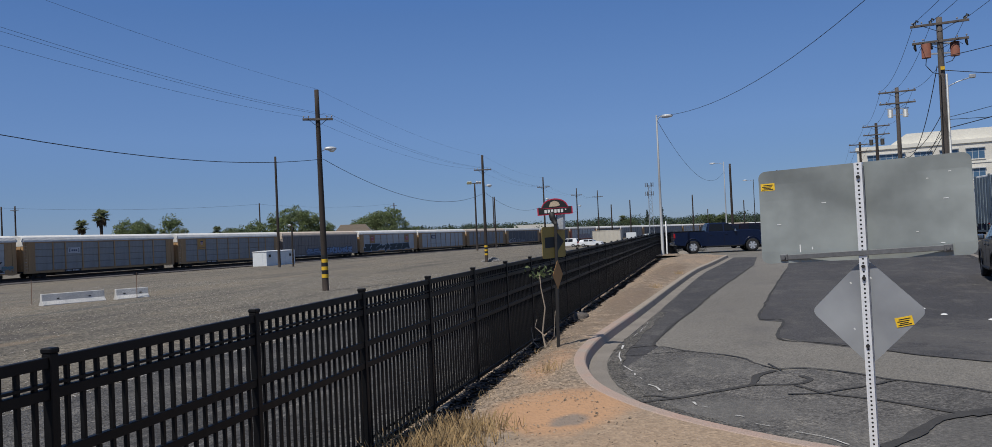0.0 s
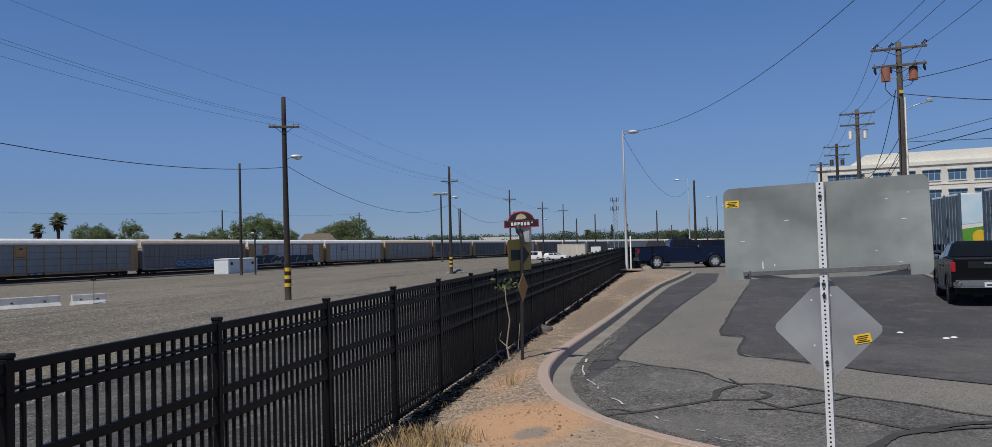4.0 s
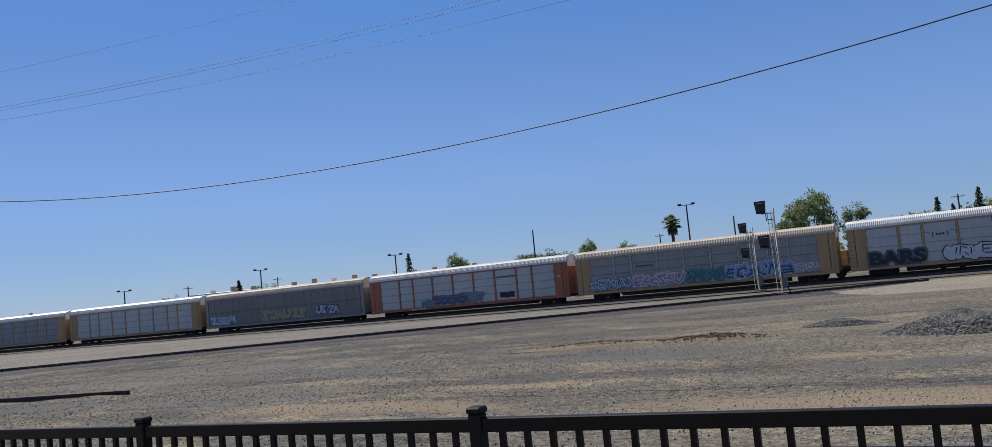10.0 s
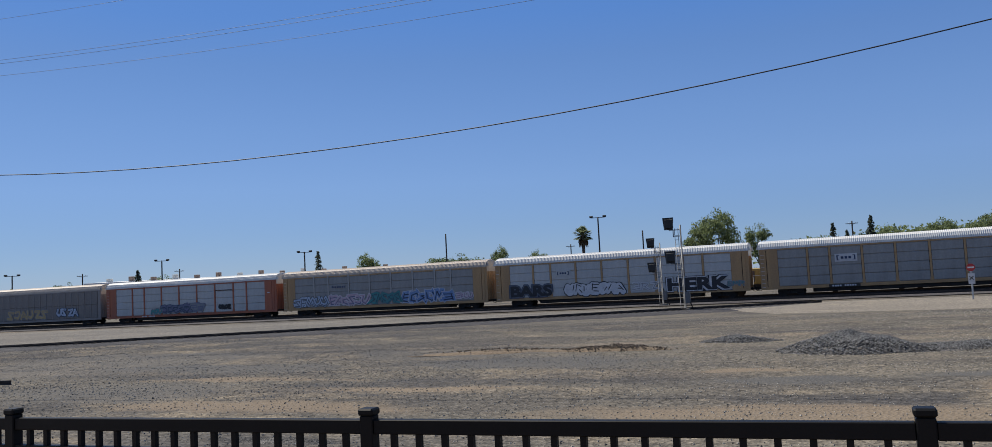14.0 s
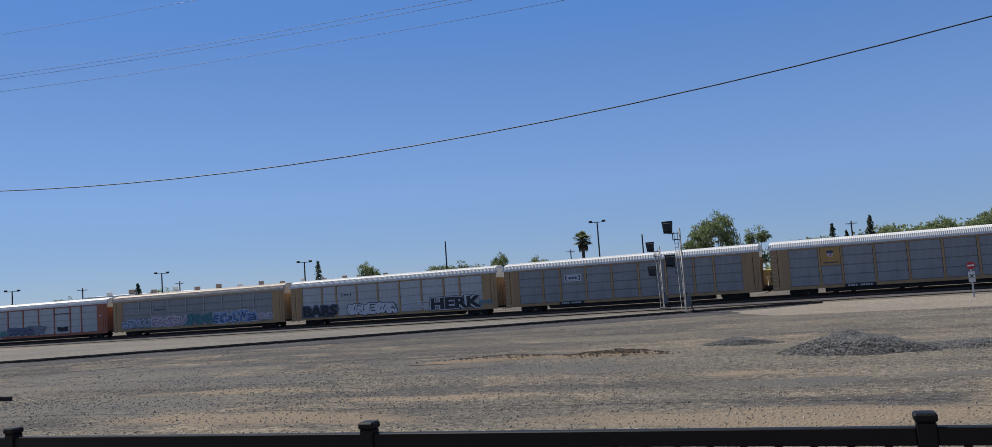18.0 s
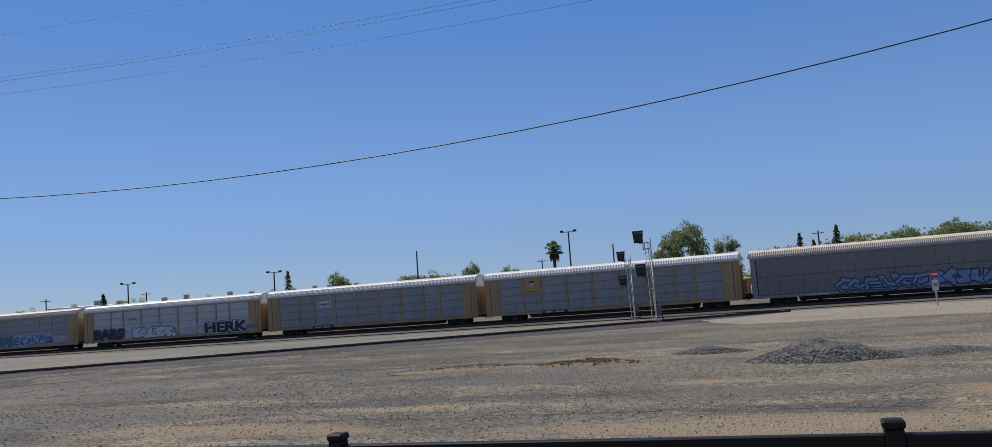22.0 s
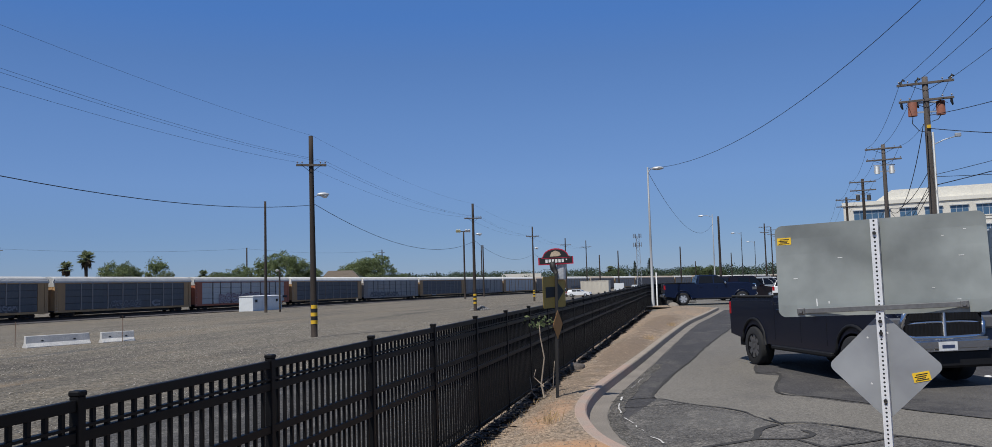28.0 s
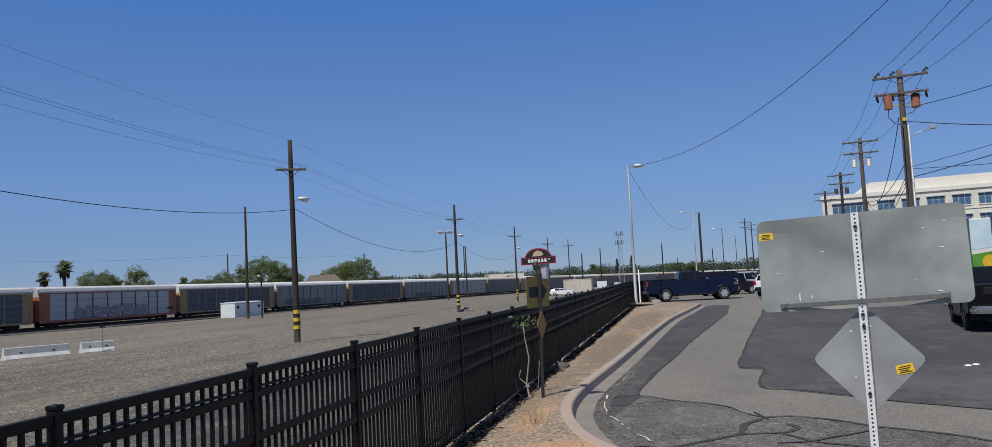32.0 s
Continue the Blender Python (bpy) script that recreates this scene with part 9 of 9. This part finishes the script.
def broadleaf(name, seed, leaf, h, w, label, n=1500, airy=0.0):
    """A crown of many leaf sprays gathered round limbs, with gaps and an uneven edge."""
    rnd = random.Random(seed)
    ob = thing("tree", label, "tree", pose(0, 0, -50))
    bm = fresh()
    tube(bm, [(0, 0, -0.3), (0.1, 0, h * 0.2), (0, 0.1, h * 0.42)], [0.30, 0.22, 0.15], 8)
    part("trunk", bm, TRUNK, ob)
    tips = []
    for i in range(9):
        a = rnd.uniform(0, 6.28)
        reach = w / 2 * rnd.uniform(0.35, 0.85)
        z = h * rnd.uniform(0.45, 0.9)
        tip = Vector((reach * math.cos(a), reach * math.sin(a), z))
        bm = fresh()
        tube(bm, [(0, 0, h * rnd.uniform(0.22, 0.38)), tip * 0.55 + Vector((0, 0, h * 0.12)), tip], [0.10, 0.06, 0.02], 5)
        part("limb", bm, TRUNK, ob)
        tips.append(tip)
    bm = fresh()
    lobes = [(Vector((0.04 * w, 0, h * 0.82)), 0.18 * h)]
    for i in range(12):
        a = i * 2.4 + rnd.uniform(-0.4, 0.4)
        ring, up = (rnd.uniform(0.17, 0.26), rnd.uniform(0.70, 0.80)) if i < 5 else (rnd.uniform(0.30, 0.38), rnd.uniform(0.42, 0.66))
        lobes.append((Vector((ring * math.cos(a) * w, ring * math.sin(a) * w, h * up)), w * rnd.uniform(0.14, 0.19)))
    for c, r in lobes:
        for i in range(16):  # sprays over the rounded top and sides of each bough
            u, a = rnd.uniform(-0.6, 1.0), rnd.uniform(0, 6.28)
            q = math.sqrt(1 - u * u) * rnd.uniform(0.7, 1.05)
            p = c + Vector((q * math.cos(a), q * math.sin(a), u * 0.9)) * r
            leaves(bm, n // 208, p, (r * 0.24, r * 0.24, r * 0.16), 0.36, rnd)
    tagged(part("crown", bm, leaf, ob), kind="stuff")
    return ob


NEEDLE = leaf_mat("needle_green", (0.13, 0.155, 0.115))


def conifer(seed, h, w, label):
    """An open, ragged cone of drooping branches with gaps between them."""
    rnd = random.Random(seed)
    ob = thing("tree", label, "tree", pose(0, 0, -50))
    bm = fresh()
    tube(bm, [(0, 0, -0.3), (0.05, 0, h * 0.5), (0, 0, h * 0.98)], [0.2, 0.12, 0.02], 8)
    part("trunk", bm, TRUNK, ob)
    bm = fresh()
    for i in range(110):
        t = (i + rnd.random()) / 110
        z, a = h * (0.10 + 0.88 * t), rnd.uniform(0, 6.28)
        reach = w / 2 * (1 - t) ** 0.8 * rnd.uniform(0.35, 1.2) + 0.1
        n = max(3, int(reach * 5))
        for j in range(n):
            q = (j + 1) / n
            leaves(bm, 5, (reach * q * math.cos(a), reach * q * math.sin(a), z + 0.25 * reach * q - 0.45 * reach * q * q), (0.08, 0.08, 0.05), 0.42, rnd)
    tagged(part("crown", bm, NEEDLE, ob), kind="stuff")
    return ob


DRYFROND = leaf_mat("dry_frond", (0.20, 0.15, 0.10))


def palm(seed, h, w, label):
    rnd = random.Random(seed)
    ob = thing("palm_tree", label, "palm tree", pose(0, 0, -50))
    bm = fresh()
    tube(bm, [(0, 0, -0.3), (0.1, 0, h * 0.5), (0, 0.05, h - w * 0.52)], [0.28, 0.22, 0.24], 8)
    part("trunk", bm, TRUNK, ob)
    bm = fresh()
    for i in range(70):  # skirt of dead fronds under the crown
        a, drop = rnd.uniform(0, 6.28), rnd.uniform(0.3, 0.6)
        c, s = math.cos(a), math.sin(a)
        r, z = w * rnd.uniform(0.12, 0.26), h - w * 0.55
        q = Vector((-s, c, 0)) * 0.14
        lo = Vector((c * r, s * r, z - w * drop))
        hi = Vector((c * 0.2, s * 0.2, z))
        bm.faces.new([bm.verts.new(p) for p in (hi, lo.lerp(hi, 0.4) + q + Vector((c, s, 0)) * 0.12, lo, lo.lerp(hi, 0.4) - q + Vector((c, s, 0)) * 0.12)])
    part("dead_frond_skirt", bm, DRYFROND, ob, "brown skirt of dead fronds")
    for i in range(60):
        a, up = rnd.uniform(0, 6.28), rnd.uniform(-0.6, 1.35)
        bm = fresh()
        ln = w / 2 * rnd.uniform(0.8, 1.05)
        base = Vector((0, 0, h - w * 0.55))
        d = Vector((math.cos(a) * math.cos(up), math.sin(a) * math.cos(up), math.sin(up)))
        side = d.cross(Vector((0, 0, 1))).normalized()
        tip = base + d * ln * 0.55
        tube(bm, [base, tip], 0.05, 4)
        for j in range(9):  # fan of leaflets
            b = (j - 4) * 0.28
            e = tip + (d * math.cos(b) + side * math.sin(b)) * ln * 0.48 - Vector((0, 0, 0.12 * ln * abs(b)))
            v = [bm.verts.new(p) for p in (tip, tip.lerp(e, 0.5) + side * 0.13, e, tip.lerp(e, 0.5) - side * 0.13)]
            bm.faces.new(v)
        part("frond", bm, LEAF3, ob)
    return ob


KINDS = {
    "a": (broadleaf("a", 1, LEAF, 10, 9, "broad green street tree behind the train", 6600), 10, 9),
    "b": (broadleaf("b", 2, LEAF3, 10, 8, "olive-green tree behind the train", 6200), 10, 8),
    "c": (broadleaf("c", 3, LEAF2, 10, 10, "dark green round-crowned tree behind the railway", 7000), 10, 10),
    "d": (broadleaf("d", 4, LEAF, 10, 6, "slender green tree with open crown", 4000), 10, 6),
    "k": (conifer(5, 10, 4.2, "dark pointed conifer behind the railway"), 10, 4.2),
    "p": (palm(6, 10, 3.1, "fan palm with a bare trunk"), 10, 3.6),
}
USED = set()


def plant(kind, az, el, width, d, i):
    """Stand a tree at a bearing so that its top reaches the given height over the eye's level (degrees)."""
    proto, h0, w0 = KINDS[kind]
    x, y = polar(az, d)
    base = -1.2
    h = (1.63 + d * math.tan(radians(el)) - base) 
    w = max(0.35 * h, d * math.tan(radians(width)) * (1.2 if kind in "abcd" else 0.8))
    m = pose(x, y, base, 0, 0, (i * 67) % 360) @ Matrix.Diagonal((w / w0, w / w0, h / h0, 1))
    if kind in USED:
        ob = copy_thing(proto, m)
    else:
        USED.add(kind)
        proto.matrix_basis = m
        ob = proto
    return ob


ROW_1 = (("p", 40.2, 2.32, 1.5), ("p", 39.1, 2.35, 1.45), ("a", 37.6, 2.20, 1.90), ("d", 35.1, 2.40, 1.50), ("c", 30.95, 1.55, 2.20), ("p", 32.33, 1.25, 0.8), ("b", 31.6, 1.40, 1.40), ("a", 29.9, 1.55, 1.60), ("b", 29.2, 1.40, 1.30), ("a", 36.7, 1.80, 1.30), ("b", 34.6, 2.10, 1.30), ("b", 26.7, 1.40, 1.50), ("a", 25.4, 1.30, 1.30), ("d", 28.4, 1.70, 1.30), ("a", 27.1, 2.25, 2.60), ("c", 26.2, 1.80, 2.00))
ROW_2 = (("a", 21.5, 2.00, 2.60), ("a", 22.6, 1.70, 2.20), ("c", 20.0, 1.35, 1.90))
ROW_3 = (("a", 72.8, 2.48, 1.6), ("c", 71.2, 2.08, 2.1), ("b", 68.2, 2.13, 1.2), ("d", 66.2, 1.68, 0.7), ("d", 64.5, 1.78, 0.7), ("a", 62.85, 2.13, 1.8), ("b", 61.3, 1.98, 1.3), ("p", 56.4, 1.9, 0.9), ("p", 53.49, 1.65, 0.8), ("c", 51.0, 2.08, 2.0), ("d", 47.1, 1.53, 0.7), ("b", 44.26, 1.78, 1.7), ("b", 46.0, 1.38, 1.5), ("a", 58.0, 1.68, 1.5))
ROW_4 = (("c", 139.1, 1.75, 1.5), ("c", 133.7, 2.0, 2.1), ("k", 135.1, 2.1, 1.6), ("k", 123.99, 2.85, 1.3), ("a", 120.7, 2.12, 1.5), ("c", 114.9, 2.55, 3.8), ("b", 116.3, 2.2, 1.6), ("a", 111.8, 2.18, 1.3), ("a", 109.2, 1.8, 1.6), ("p", 106.12, 3.0, 0.7), ("b", 104.0, 2.2, 1.3), ("c", 98.7, 3.0, 2.2), ("a", 97.4, 3.55, 2.9), ("d", 94.7, 2.2, 1.4))
ROW_5 = (("k", 88.0, 3.1, 1.6), ("a", 87.0, 1.93, 1.9), ("k", 90.2, 2.8, 1.0), ("k", 89.4, 2.3, 0.8), ("a", 89.9, 1.58, 1.0), ("a", 86.3, 1.63, 1.8), ("b", 83.6, 2.23, 2.0), ("a", 82.0, 2.03, 2.0), ("b", 80.2, 2.23, 2.0), ("a", 78.6, 2.13, 1.8), ("b", 77.2, 2.43, 1.8), ("c", 75.2, 2.33, 1.8), ("a", 91.8, 1.38, 1.0), ("c", 85.6, 2.03, 2.2), ("a", 84.2, 2.18, 2.2), ("c", 82.9, 2.28, 2.4), ("a", 81.1, 2.33, 2.2), ("c", 79.3, 2.38, 2.2), ("b", 78.0, 2.43, 2.0), ("c", 76.4, 2.63, 1.6), ("a", 74.0, 2.43, 2.2), ("a", 72.6, 2.03, 1.6), ("b", 70.9, 1.73, 1.2), ("d", 67.9, 1.58, 1.0))
n = 0
for row, dist in ((ROW_1, 215), (ROW_2, 270), (ROW_3, 185), (ROW_4, 190), (ROW_5, 180)):
    for kind, az, el, width in row:
        n += 1
        plant(kind, az, el, width, dist + (n * 37) % 25, n)
for i, (kind, az, el, w) in enumerate((("k", 2.88, 1.6, 0.9), ("k", 3.86, 1.45, 0.8), ("c", 0.0, 1.2, 1.2), ("c", -1.3, 1.12, 1.3), ("c", 5.2, 1.2, 1.2), ("p", 5.5, 0.95, 0.8), ("a", 0.3, 0.75, 0.9), ("a", -1.0, 0.85, 0.9), ("c", -1.6, 0.8, 0.9), ("c", 1.6, 0.7, 0.9))):
    plant(kind, az, el, w, 640, i)
# the far belt of woods on the horizon
WOODS = leaf_mat("far_leaf", (0.095, 0.13, 0.082))
rnd = random.Random(77)
bm = fresh()
for i in range(1500):
    az, d = rnd.uniform(-9, 34), rnd.uniform(660, 760)
    x, y = polar(az, d)
    top = d * math.tan(radians(0.98 + 0.35 * noise.noise((az * 0.8, 0, 3)) + 0.35 * noise.noise((az * 2.6, 0, 8)) + (0.1 if az > 4 else 0)))
    for j in range(5):
        leaves(bm, 11, (x + rnd.gauss(0, 3), y, top * rnd.uniform(0.15, 0.9)), (1.8, 1.8, 1.0), 1.25, rnd)
for i in range(110):  # single crowns that stand out of the belt
    az, d = rnd.uniform(-9, 34), rnd.uniform(600, 655)
    x, y = polar(az, d)
    r, top = rnd.uniform(3.0, 6.0), d * math.tan(radians(rnd.uniform(0.75, 1.2)))
    for j in range(9):
        a = rnd.uniform(0, 6.28)
        leaves(bm, 12, (x + r * 0.7 * math.cos(a), y + r * 0.7 * math.sin(a), top - r * rnd.uniform(0.2, 1.8)), (1.5, 1.5, 1.1), 1.5, rnd)
tagged(new("far_woods", mesh_of(bm, "far_woods", WOODS)), "belt of dark green woods on the horizon", "woods", kind="stuff")
bm = fresh()
for i in range(900):
    az, d = rnd.uniform(34, 150), rnd.uniform(240, 300)
    x, y = polar(az, d)
    top = max(2.0, 5.5 + 3.0 * noise.noise((az * 0.25, 4, 3)))
    for j in range(3):
        leaves(bm, 4, (x + rnd.gauss(0, 2), y + rnd.gauss(0, 2), top * rnd.uniform(0.1, 0.9)), (1.6, 1.6, 0.9), 1.6, rnd)
for i in range(330):
    az, d = rnd.uniform(72.5, 92), rnd.uniform(225, 275)
    x, y = polar(az, d)
    top = 1.63 + d * math.tan(radians(2.0 + 1.3 * noise.noise((az * 0.75, 2, 9)) - 0.5 * max(0, (az - 86) / 6)))
    for j in range(7):
        leaves(bm, 5, (x + rnd.gauss(0, 1.5), y + rnd.gauss(0, 1.5), top * (1 - 0.75 * rnd.random() ** 1.5)), (1.1, 1.1, 0.7), 1.1, rnd)
tagged(new("far_hedge", mesh_of(bm, "far_hedge", LEAF)), "low green scrub beyond the railway", "woods", kind="stuff")
# road studs
for x, y in ((4.27, 18.85), (4.39, 17.72), (4.92, 16.76), (5.09, 16.9)):
    ob = thing("road_stud", "small white ceramic road stud", "road stud", pose(x, y, road_z(y) + 0.003))
    bm = fresh()
    tube(bm, [(0, 0, 0), (0, 0, 0.012), (0, 0, 0.02)], [0.06, 0.055, 0.03], 10)
    part("dome", bm, WHITEPAINT, ob)


# ---- what moves ----
# the pickup: seconds, place on the plan, turn
DRIVE = [(0, 15.0, 62.0, 90), (18.5, 15.0, 62.0, 90), (20, 12.0, 62.0, 92), (21.2, 7.0, 59.5, 115), (22.2, 3.6, 54.0, 150), (23.2, 2.2, 47.0, 174), (24.2, 1.75, 40.2, 179), (25.1, 1.85, 35.2, 179.5), (25.5, 1.78, 32.6, 180), (26.0, 1.50, 29.2, 181),
         (26.5, 1.36, 26.2, 182), (27.0, 1.40, 23.2, 186), (27.5, 1.85, 20.3, 195), (28.0, 2.72, 17.8, 202), (28.5, 3.85, 15.6, 211), (29.0, 5.95, 14.25, 228), (29.5, 8.3, 13.0, 241), (30.0, 10.8, 12.0, 247), (31.0, 16.3, 10.0, 252), (32.0, 22.0, 8.4, 254)]


def drive_at(t):
    for a, b in zip(DRIVE, DRIVE[1:]):
        if a[0] <= t <= b[0]:
            k = (t - a[0]) / (b[0] - a[0])
            return [p + (q - p) * k for p, q in zip(a[1:], b[1:])]
    return list(DRIVE[-1][1:])


def motions():
    for k, car in WAGONS:
        walk(car, wagon_rows(k))
    walk(TRUCK, [(t, pose(x, y, road_z(y), 0, 0, a)) for t, x, y, a in DRIVE])
    # the windsock: seconds, swing away from level to hanging, lean
    walk(SOCK, [(t, pose(0, 0, 14.4, 0, 0, 51) @ Matrix.Rotation(radians(lean), 4, "Y") @ Matrix.Rotation(radians(swing), 4, "X"))
                for t, swing, lean in ((0, 68, -6), (6, 72, -4), (7, 70, -6), (10, 60, -8), (14, 66, -2), (18, 45, -16), (22, 30, -24), (23.7, 14, -27), (24.4, 20, -8), (25, 12, -17), (27, 30, -14), (32, 38, -12))])
    spin, run = [(0.0, 0.0)], 0.0
    t, last = 18.5, drive_at(18.5)
    spin.append((t, 0.0))
    while t < 31.99:
        t += 2 / 30
        here = drive_at(t)
        run += math.hypot(here[0] - last[0], here[1] - last[1])
        last = here
        spin.append((t, -math.degrees(run / TRUCK_R)))
    for hub in TRUCK_WHEELS:
        x, y, z = hub.matrix_basis.translation
        walk(hub, [(t, pose(x, y, z, a)) for t, a in spin])


motions()
